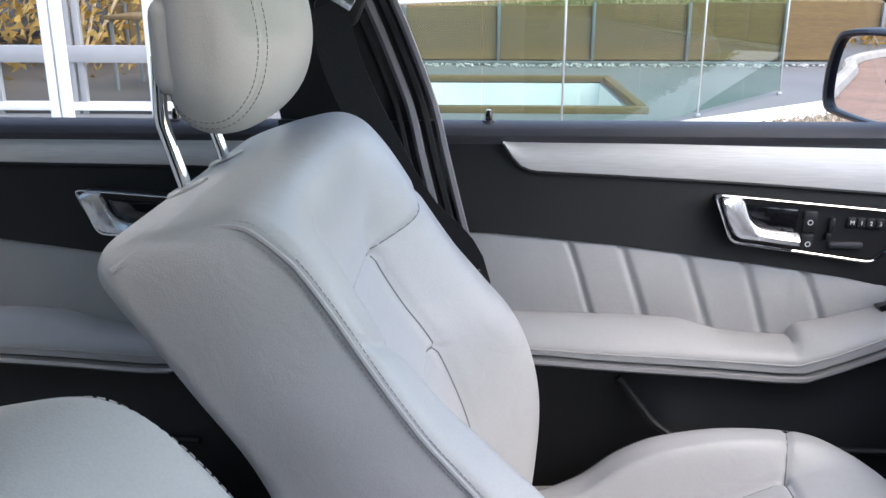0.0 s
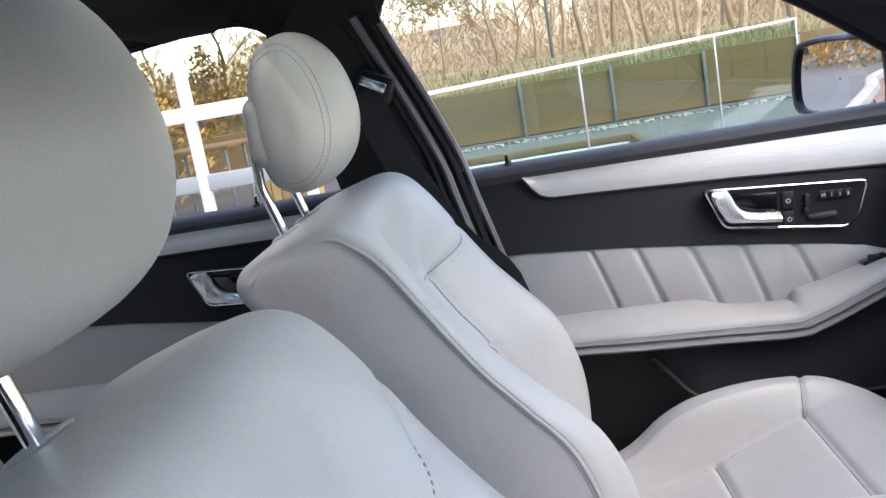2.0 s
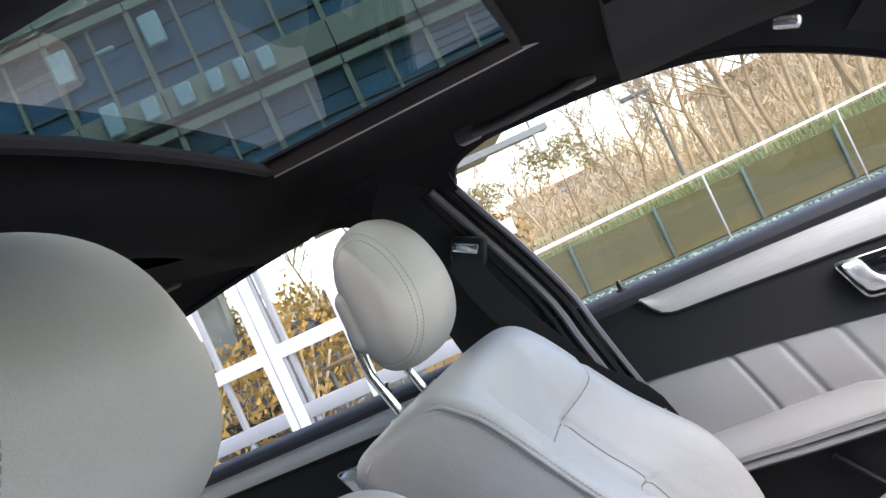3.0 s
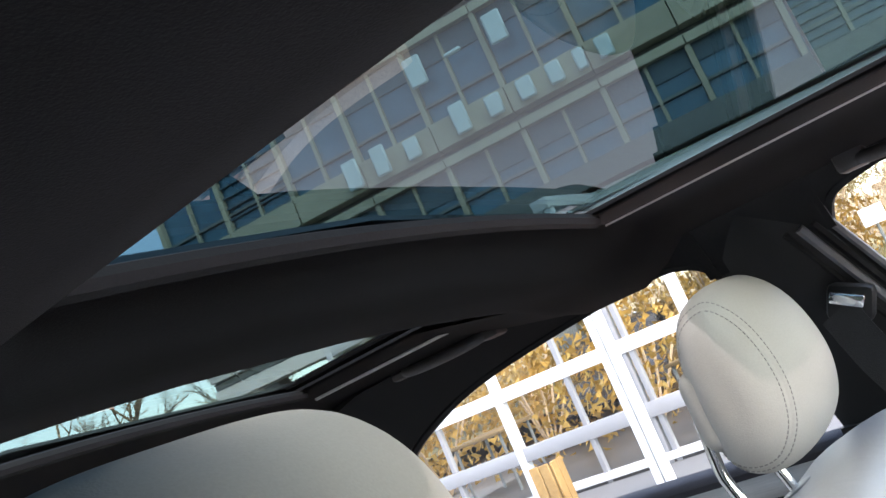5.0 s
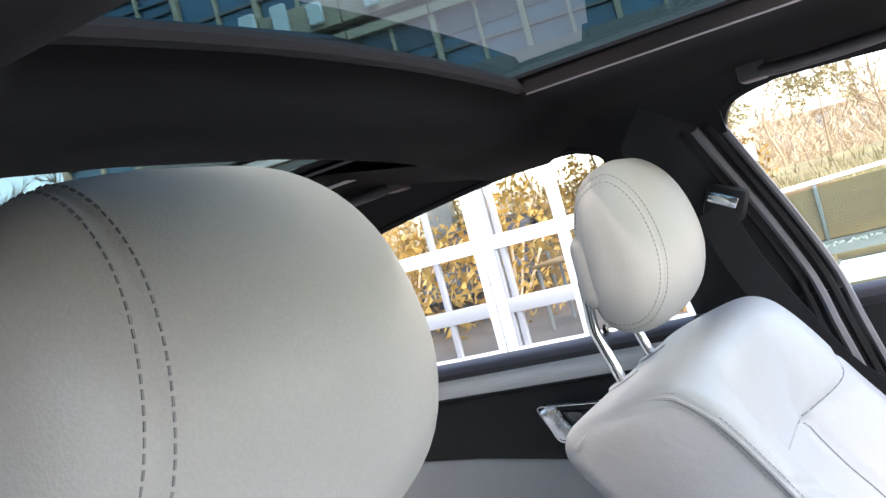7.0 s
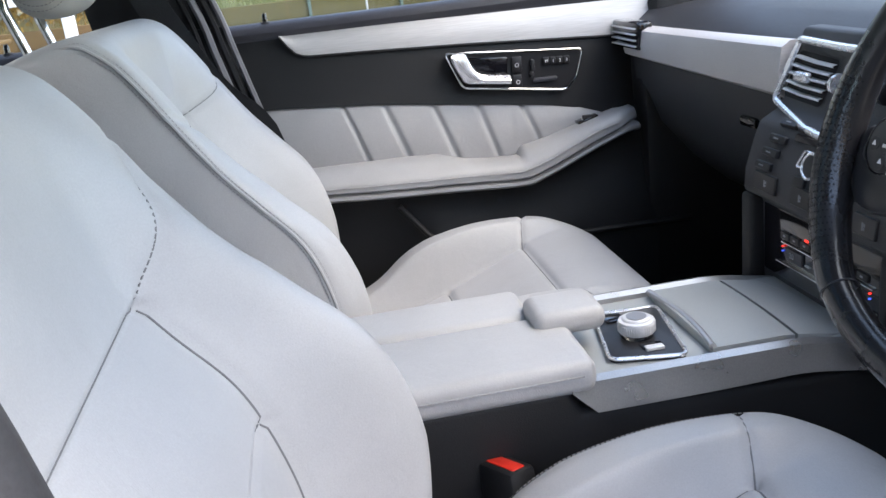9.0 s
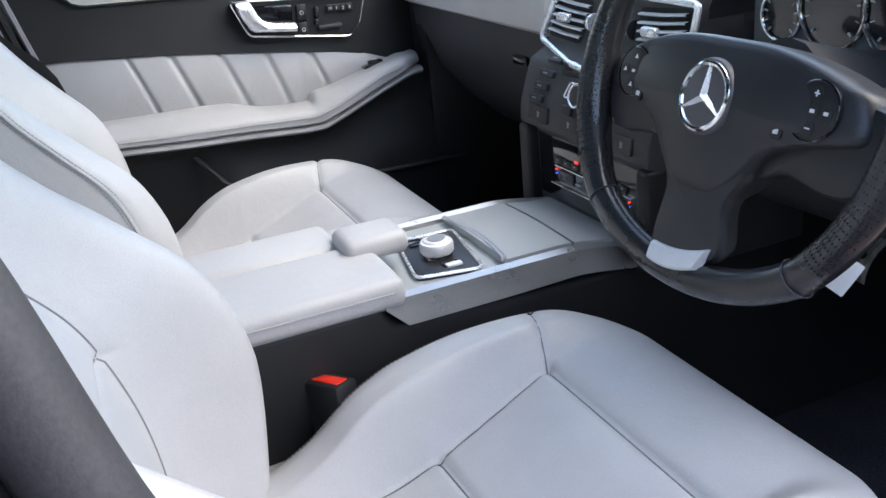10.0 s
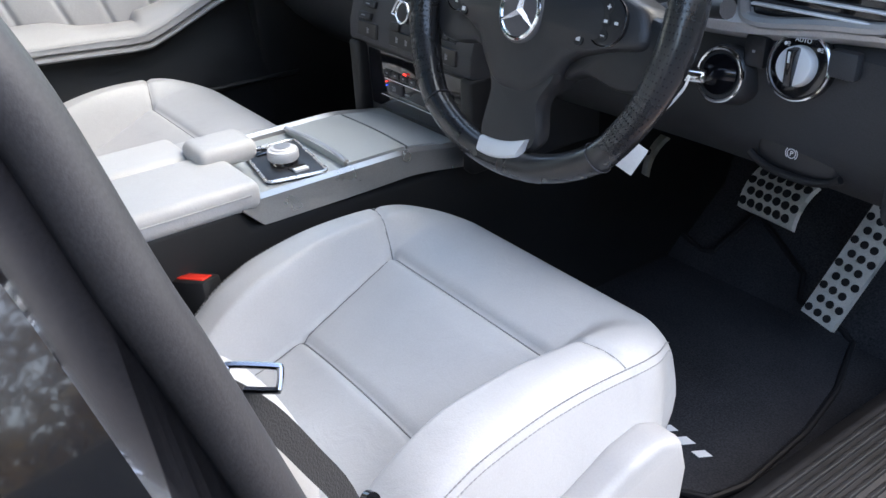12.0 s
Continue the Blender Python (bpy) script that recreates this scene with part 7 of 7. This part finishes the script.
# ---- buildings ----
def far_block(az0, az1, r, z1, wall_mat, label, floors, pane_mat):
    """A distant block that faces the car, with a row of windows on each floor."""
    (xa, ya), (xb, yb) = by_angle(az0, r), by_angle(az1, r)
    a, b = Vector((xa, ya, 0)), Vector((xb, yb, 0))
    d = (b - a).normalized()
    n = Vector((-d.y, d.x, 0))
    if n.dot(a) < 0:
        n = -n
    length = (b - a).length
    m = Matrix(((d.x, n.x, 0, a.x), (d.y, n.y, 0, a.y), (0, 0, 1, 0), (0, 0, 0, 1)))
    ob = thing("far_building", tuple((a + b) / 2), label, "building", "distant buildings")
    bmw = box(0, length, 0, 8, 0, z1, 0.02)
    bmesh.ops.transform(bmw, matrix=m, verts=bmw.verts)
    part("wall", bmw, wall_mat, ob)
    bmw = box(-0.4, length + 0.4, -0.5, 8.5, z1, z1 + 0.35, 0.05)
    bmesh.ops.transform(bmw, matrix=m, verts=bmw.verts)
    part("roof", bmw, BRICKROOF, ob)
    step = (z1 - 1.0) / floors
    for f in range(floors):
        k = 1.0
        while k + 1.6 < length:
            wide = length - 2.0 if pane_mat is BRICKROOF else 1.5
            w_ = box(k, k + wide, -0.06, 0.04, 1.2 + f * step, 1.2 + f * step + step * 0.55, 0.02, 1)
            bmesh.ops.transform(w_, matrix=m, verts=w_.verts)
            part("window", w_, pane_mat, ob)
            k += wide + 0.9
    return ob


far_block(97.0, 89.0, 60, 3.2, FARWALL, "pale blue-grey building far behind the trees", 2, BLUEPANE)
far_block(84.0, 70.0, 48, 4.0, STONE, "low brown building with terraces behind the trees", 3, BRICKROOF)
hedge_rng = random.Random(8)
bm = bmesh.new()
for k in range(92000):
    az = hedge_rng.uniform(50, 168)
    r = hedge_rng.uniform(30, 50)
    x, y = by_angle(az, r)
    top = 2.4 + 1.0 * smooth_step(92, 70, az) + 1.2 * noise.noise(Vector((az * 0.35, 1.7, 0))) + 0.7 * noise.noise(Vector((az * 1.3, 4.1, 0)))
    z = 0.5 + top * hedge_rng.random() ** 1.4
    d = Vector((hedge_rng.gauss(0, 0.9), hedge_rng.gauss(0, 0.9), 1)).normalized() * hedge_rng.uniform(0.3, 0.9)
    n = Vector((0, hedge_rng.uniform(0.008, 0.026), 0))
    bm.faces.new([bm.verts.new(q) for q in (Vector((x, y, z)) - n, Vector((x, y, z)) + n, Vector((x, y, z)) + d)])
lone("far_woods", bm, TWIG, "thicket of far bare woodland", "woodland", kind="stuff", sharp=0)

# white glazed pavilion beside the balustrade
pav = thing("glazed_pavilion", (-7.0, -6.0, 0), "white-framed glazed entrance pavilion", "pavilion")
PX = -7.0
PY = [-1.95, -2.90, -5.05, -6.9]
RAILGREY = material("grey_frame_rail", (0.30, 0.30, 0.31), 0.45, grain=0.04, blotch=0.06, blotch_size=0.3)
for y in PY:
    part("frame_post", box(PX - 0.05, PX + 0.05, y - 0.045, y + 0.045, 0.0, 2.35, 0.008), WHITEFRAME, pav)
for y in (-3.60, -3.52, -4.25, -5.9):
    part("slim_post", box(PX - 0.03, PX + 0.03, y - 0.026, y + 0.026, 0.0, 2.35, 0.005), RAILGREY, pav)
for z0, z1, rail_mat in ((0.03, 0.10, WHITEFRAME), (0.43, 0.57, RAILGREY), (1.05, 1.18, WHITEFRAME), (2.25, 2.38, WHITEFRAME)):
    part("cross_rail", box(PX - 0.045, PX + 0.045, -6.95, -1.9, z0, z1, 0.006), rail_mat, pav)
for a, b in zip(PY, PY[1:]):
    for z0, z1 in ((0.11, 0.42), (0.58, 1.04), (1.19, 2.24)):
        p_ = part("pane", sheet([[(PX, b + 0.05, z0), (PX, a - 0.05, z0)], [(PX, b + 0.05, z1), (PX, a - 0.05, z1)]]), GLASS, pav)
        p_.visible_shadow = False
# twin posts of the porch in front of it
for y in (-3.265, -3.348):
    part("porch_post", box(-6.14, -6.06, y - 0.033, y + 0.033, 0.0, 2.42, 0.006), WHITEFRAME, pav)
part("porch_beam", box(PX, -6.04, -3.385, -3.228, 2.40, 2.50, 0.008), WHITEFRAME, pav)
part("floor_slab", box(PX - 4.2, PX + 0.02, -6.95, -1.95, 0.0, 0.028, 0.006), material("dark_floor_slab", (0.075, 0.07, 0.068), 0.5, grain=0.2, grain_size=0.02, blotch=0.2, blotch_size=0.6), pav, "dark grey stone floor")


def timber_planter(x, y, half, tall, label):
    planter = thing("timber_planter", (x, y, 0), label, "planter", "timber planters")
    part("trough", box(x - half, x + half, y - half, y + half, 0.03, tall - 0.02, 0.01), TIMBER, planter)
    n = max(2, round(half / 0.05))
    step = 2 * half / n
    for k in range(n):
        q = -half + step * (k + 0.5)
        part("board", box(x + half + 0.002, x + half + 0.022, y + q - step * 0.46, y + q + step * 0.46, 0.02, tall, 0.005, 1), PLANTERWOOD, planter)
        part("board", box(x + q - step * 0.46, x + q + step * 0.46, y + half + 0.002, y + half + 0.022, 0.02, tall, 0.005, 1), PLANTERWOOD, planter)
    part("soil", box(x - half * 0.85, x + half * 0.85, y - half * 0.85, y + half * 0.85, tall - 0.04, tall - 0.012, 0.01), CARPET, planter)


timber_planter(-7.93, -2.36, 0.24, 0.49, "square slatted timber planter beside the pavilion")
timber_planter(-6.48, -4.53, 0.11, 0.43, "narrow honey-coloured timber planter before the pavilion")
for k, y in enumerate((-3.4, -6.4)):
    tb = thing("cafe_table", (PX - 1.6, y, 0), "small timber cafe table inside the pavilion", "table", "cafe tables")
    part("tabletop", box(PX - 2.0, PX - 1.2, y - 0.4, y + 0.4, 0.71, 0.75, 0.008), TIMBER, tb)
    for dx in (-0.34, 0.34):
        for dy in (-0.34, 0.34):
            part("leg", tube([(PX - 1.6 + dx, y + dy, 0), (PX - 1.6 + dx, y + dy, 0.71)], 0.02, 8), GREYMETAL, tb)


CARGREY = material("dark_grey_car_paint", (0.05, 0.05, 0.055), 0.2, metal=0.3, coat=0.8, blotch=0.05)


def parked_car(at, turn, paint, label):
    car = thing("parked_car", at, label, "car", "parked cars")
    m = Matrix.Translation(at) @ Euler((0, 0, radians(turn))).to_matrix().to_4x4()
    prof = [(-2.2, 0.35), (-2.25, 0.62), (-2.1, 0.82), (-1.5, 0.92), (-0.85, 1.38), (0.35, 1.44), (1.1, 0.98), (1.95, 0.84), (2.2, 0.62), (2.2, 0.35)]
    rows = []
    for x, s in ((-0.88, 0.97), (-0.86, 1.0), (0.86, 1.0), (0.88, 0.97)):
        rows.append([(x * (1 if z < 0.95 else 0.82), y * s, z) for y, z in spline(prof, 50, True)])
    b = sheet(rows, wrap=True, caps=True)
    bmesh.ops.transform(b, matrix=m, verts=b.verts)
    part("body", b, paint, car)
    for s in (-1, 1):
        b = prism([(-1.25, 0.95), (-0.78, 1.32), (0.28, 1.37), (0.85, 0.97)], "yz", s * 0.80 - 0.02, s * 0.80 + 0.02, 0.01)
        bmesh.ops.transform(b, matrix=m, verts=b.verts)
        part("side_window", b, GLOSS, car)
        for y in (-1.35, 1.35):
            b = disc((s * 0.80, y, 0.32), (s, 0, 0), 0.32, 0.31, 0.2, 24, 0.02)
            bmesh.ops.transform(b, matrix=m, verts=b.verts)
            wh = part("wheel", b, RUBBER, car)
            b = disc((s * 0.90, y, 0.32), (s, 0, 0), 0.2, 0.19, 0.02, 20)
            bmesh.ops.transform(b, matrix=m, verts=b.verts)
            part("rim", b, SILVER, wh)
    return car


parked_car((-13.2, -6.2, 0.0), 100, CARGREY, "dark grey hatchback parked beyond the pavilion")
parked_car((-15.5, -17.5, 0.0), 95, GREYMETAL, "grey saloon parked beyond the pavilion")

# tall stone-and-glass office block whose upper floors overhang
off = thing("office_building", (-14, -6, 0), "sandstone office building with blue window bands", "building")
naz = radians(105)
ON = Vector((-math.sin(naz), math.cos(naz), 0))
OD = Vector((-ON.y, ON.x, 0))
OD = OD if OD.y > 0 else -OD
O0 = Vector((0.6, -0.2, 0)) + ON * 14.5
OM = Matrix(((OD.x, ON.x, 0, O0.x), (OD.y, ON.y, 0, O0.y), (0, 0, 1, 0), (0, 0, 0, 1)))


def off_part(name, s0, s1, d0, d1, z0, z1, mat, bev=0.01, label=""):
    b = box(s0, s1, d0, d1, z0, z1, bev, 1)
    bmesh.ops.transform(b, matrix=OM, verts=b.verts)
    return part(name, b, mat, off, label)


BLINDBLUE = material("slate_blue_blind", (0.07, 0.12, 0.16), 0.5, grain=0.06, grain_size=0.02, blotch=0.1)
S0, S1 = -9.8, 3.2
off_part("core", S0, S1, 0.35, 9, 3.75, 13.0, GREYMETAL, 0.0)
off_part("fascia", S0, S1, -0.25, 0.35, 3.55, 3.95, GREYMETAL)
off_part("white_band", S0, S1, -0.10, 0.3, 3.34, 3.50, WHITEFRAME)
off_part("shadow_gap", S0, S1, 0.0, 0.3, 3.20, 3.33, GREYMETAL)
off_part("white_band", S0, S1, -0.06, 0.3, 2.92, 3.18, WHITEFRAME)
off_part("lower_rail", S0, S1, -0.02, 0.3, 2.62, 2.74, GREYMETAL)
for s in np.arange(S0 + 0.8, S1, 2.4):
    off_part("hanger_post", s - 0.07, s + 0.07, 0.02, 0.2, 2.3, 3.34, WHITEFRAME)
off_part("soffit", S0, S1, 0.3, 9, 3.40, 3.75, GREYMETAL, 0.0)
for z0, tall in ((5.02, 0.16), (5.34, 0.50), (7.30, 0.16), (7.62, 0.50), (9.60, 0.16), (9.92, 0.50), (11.9, 0.74)):
    s = S0
    while s < S1 - 1.0:
        off_part("stone_panel", s + 0.01, s + 1.47, 0.0, 0.34, z0, z0 + tall, STONE, 0.008)
        s += 1.48
for z0, z1 in ((3.98, 5.03), (5.81, 7.33), (8.11, 9.63), (10.41, 11.88)):
    s = S0
    while s < S1 - 1.0:
        off_part("window_pane", s + 0.06, s + 1.42, 0.20, 0.26, z0, z1, BLUEPANE, 0.0)
        off_part("mullion", s - 0.05, s + 0.05, 0.06, 0.33, z0, z1, STONE, 0.006)
        off_part("mullion", s + 0.71, s + 0.77, 0.10, 0.33, z0, z1, STONE, 0.004)
        off_part("transom", s + 0.05, s + 1.43, 0.12, 0.20, z0 + 0.36, z0 + 0.41, GREYMETAL, 0.004)
        off_part("blind", s + 0.06, s + 1.42, 0.16, 0.19, z1 - 0.3 - 0.25 * ((s * 7.3) % 1), z1, BLINDBLUE, 0.0) if int(s * 3) % 3 else None
        if -12 < s < 3 and int(s * 3) % 3 == 0:
            for k in range(7):
                off_part("louvre", s + 0.06, s + 1.42, 0.12, 0.19, z0 + (z1 - z0) * (k + 0.3) / 7, z0 + (z1 - z0) * (k + 0.3) / 7 + 0.035, BLINDBLUE, 0.0)
        s += 1.48
for s in (-9.4, -3.4):
    off_part("column", s - 0.22, s + 0.22, 1.2, 1.64, 0.0, 3.45, GREYMETAL)
SIGNBLUE = material("pale_sign_letter", (0.62, 0.74, 0.78), 0.5, grain=0.03)
for x0, w_, tall in ((-5.66, 0.44, 1), (-5.06, 0.42, 1), (-4.42, 0.40, 0), (-3.42, 0.42, 1), (-2.78, 0.42, 0), (-2.18, 0.42, 0), (-1.62, 0.38, 0), (-1.12, 0.28, 0), (-0.72, 0.38, 0)):
    off_part("sign_bar", x0, x0 + w_ * 0.70, -0.14, -0.06, 5.40, 5.95 if tall else 5.78, SIGNBLUE, 0.03, "pale blue raised sign bar")
for x0, w_, z0, z1 in ((-3.85, 0.34, 6.52, 7.08), (-3.10, 0.34, 6.74, 6.82), (-2.25, 0.34, 6.52, 7.08)):
    off_part("sign_bar", x0, x0 + w_, -0.14, -0.06, z0, z1, SIGNBLUE, 0.03, "pale blue raised sign bar")

# reddish brick paving under and beside the car, laid brick by brick near the car
BRICKPAVE = material("red_brown_paving", (0.30, 0.19, 0.14), 0.85, grain=0.25, grain_size=0.008, blotch=0.22, blotch_size=0.5, bump=0.4, bump_size=0.006, spread=0.06)
pave = lone("pavement", sheet([[(x, y, 0.004) for y in (-14, -9, -4, 0, 4, 9)] for x in (-3.5, -1, 1.24)]), BRICKPAVE, "red-brown brick paving beside the car", "pavement", kind="structure")
me_brick = None
rest_v, rest_f = [], []
for i in range(45):
    for j in range(88):
        bx, by = -3.48 + 0.105 * i, -9.0 + 0.205 * j + 0.1 * (i % 2)
        if i < 12 and 0.4 <= by < 5.2:
            if me_brick is None:
                ob = part("brick", box(0, 0.1, 0, 0.2, 0.004, 0.010, 0.002, 1), BRICKPAVE, pave)
                me_brick = ob.data
            else:
                ob = new("brick", me_brick)
                ob.parent = pave
            ob.location = (bx, by, 0)
        else:
            n = len(rest_v)
            rest_v += [(bx + u, by + v, 0.002) for u, v in ((0, 0), (0.1, 0), (0.1, 0.2), (0, 0.2))]
            rest_v += [(bx + u, by + v, 0.010) for u, v in ((0.002, 0.002), (0.098, 0.002), (0.098, 0.198), (0.002, 0.198))]
            rest_f += [(n + 4, n + 5, n + 6, n + 7)] + [(n + k, n + (k + 1) % 4, n + 4 + (k + 1) % 4, n + 4 + k) for k in range(4)]
# behind the car the paving widens to a slanting kerb
part("paving_bay", sheet([[(-3.5, y, 0.006) for y in (-14, -8, -3.3)], [(-6.4, -14, 0.006), (-6.4, -10, 0.006), (-3.52, -3.3, 0.006)]]), BRICKPAVE, pave)
part("paving_bay", sheet([[(-3.5, y, 0.006) for y in (0.2, 3, 9)], [(-6.1, 1.1, 0.006), (-7.4, 3.2, 0.006), (-11.0, 9, 0.006)]]), BRICKPAVE, pave)
for i in range(28):
    for j in range(52):
        bx, by = -3.48 - 0.105 * (i + 1), -14.0 + 0.205 * j + 0.1 * (i % 2)
        if by + 0.2 < -3.3 + 2.31 * (bx + 3.5) and bx > -6.38:
            n = len(rest_v)
            rest_v += [(bx + u, by + v, 0.004) for u, v in ((0, 0), (0.1, 0), (0.1, 0.2), (0, 0.2))]
            rest_v += [(bx + u, by + v, 0.012) for u, v in ((0.002, 0.002), (0.098, 0.002), (0.098, 0.198), (0.002, 0.198))]
            rest_f += [(n + 4, n + 5, n + 6, n + 7)] + [(n + k, n + (k + 1) % 4, n + 4 + (k + 1) % 4, n + 4 + k) for k in range(4)]
me_rest = bpy.data.meshes.new("brick_field")
me_rest.from_pydata(rest_v, [], rest_f)
me_rest.materials.append(BRICKPAVE)
field = tagged(new("brick_field", me_rest), kind="stuff")
field.parent = pave
KERB = material("pale_kerb_stone", (0.46, 0.42, 0.37), 0.85, grain=0.2, grain_size=0.01, blotch=0.15, blotch_size=0.3, bump=0.4, bump_size=0.008)
lone("kerb", tube(spline([(-3.55, -2.4, 0.02), (-3.62, -3.4, 0.02), (-4.4, -5.4, 0.02), (-5.6, -8.2, 0.02), (-6.45, -10.2, 0.02), (-6.5, -14, 0.02)], 40), 0.09, 8), KERB, "pale stone kerb edging the brick paving", "kerb", kind="structure")
# sunlit paving by the balustrade: the sunlight is painted as a thin white slab
edging = lone("edging", slab([[(-5.75, 0.15, 0.012), (-6.28, 0.88, 0.012), (-7.83, 2.90, 0.012), (-10.9, 6.9, 0.012)], [(-5.60, 0.60, 0.012), (-6.24, 1.58, 0.012), (-6.98, 2.62, 0.012), (-10.4, 7.4, 0.012)]], (0, 0, -0.012)), WHITEWALL, "strip of paving beside the balustrade, sunlight painted as white", "edging", kind="structure")
gr = random.Random(31)
gv_, gf_ = [], []
for k in range(1500):
    t = gr.random()
    x, y, r = -5.9 - 4.2 * t + gr.uniform(0.0, 0.42), 1.05 + 5.75 * t + gr.uniform(-0.1, 0.1), gr.uniform(0.015, 0.045)
    n = len(gv_)
    gv_ += [(x - r, y, 0.0), (x, y - r * 0.8, 0.0), (x + r, y, 0.0), (x, y + r * 0.8, 0.0), (x + gr.uniform(-0.3, 0.3) * r, y, r * 0.9)]
    gf_ += [(n, n + 1, n + 4), (n + 1, n + 2, n + 4), (n + 2, n + 3, n + 4), (n + 3, n, n + 4)]
me_gravel = bpy.data.meshes.new("gravel")
me_gravel.from_pydata(gv_, [], gf_)
me_gravel.materials.append(material("tan_gravel", (0.36, 0.28, 0.19), 0.85, grain=0.5, grain_size=0.05, blotch=0.3, blotch_size=0.2))
tagged(new("gravel", me_gravel), "tan gravel and dead leaves along the sunlit paving strip", "gravel", kind="stuff")
# asphalt on the driver's side
ASPHALT = material("grey_asphalt", (0.07, 0.068, 0.07), 0.9, grain=0.3, grain_size=0.01, blotch=0.2, blotch_size=0.7, bump=0.5, bump_size=0.008)
lone("road", sheet([[(x, y, 0.004) for y in (-60, -20, -5, 5, 20, 60)] for x in (1.25, 3, 5.2)]), ASPHALT, "worn grey asphalt road beside the car", "road", kind="structure")

# hedge and trees across the road on the driver's side, mirrored in the paintwork
hedge = thing("hedge", (5.6, -6, 0), "clipped dark evergreen hedge by the road", "hedge")
hr = random.Random(21)
bm = bmesh.new()
for k in range(18000):
    y = hr.uniform(-12, 10)
    top = 2.0 + 0.20 * math.sin(2.1 * y) + 0.12 * math.sin(5.3 * y)
    p = Vector((5.3 + hr.random() * 0.9, y, hr.random() * top))
    d = Vector((hr.gauss(0, 1), hr.gauss(0, 1), hr.gauss(0.3, 1))).normalized() * hr.uniform(0.06, 0.14)
    n = d.orthogonal().normalized() * 0.03
    bm.faces.new([bm.verts.new(q) for q in (p - n, p + n, p + d)])
part("foliage", bm, material("dark_hedge_leaf", (0.035, 0.05, 0.025), 0.7, grain=0.4, grain_size=0.06), hedge, sharp=0)
part("core", box(5.45, 6.05, -12, 10, 0, 1.72, 0.05), bpy.data.materials["dark_hedge_leaf"], hedge)
for k, (x, y, h) in enumerate(((12, -4, 6), (14, -9, 7), (13, -14, 6.5), (15, 1, 7))):
    bare_tree((x, y, 0.0), h, 200 + k, 0.2, 1.2)
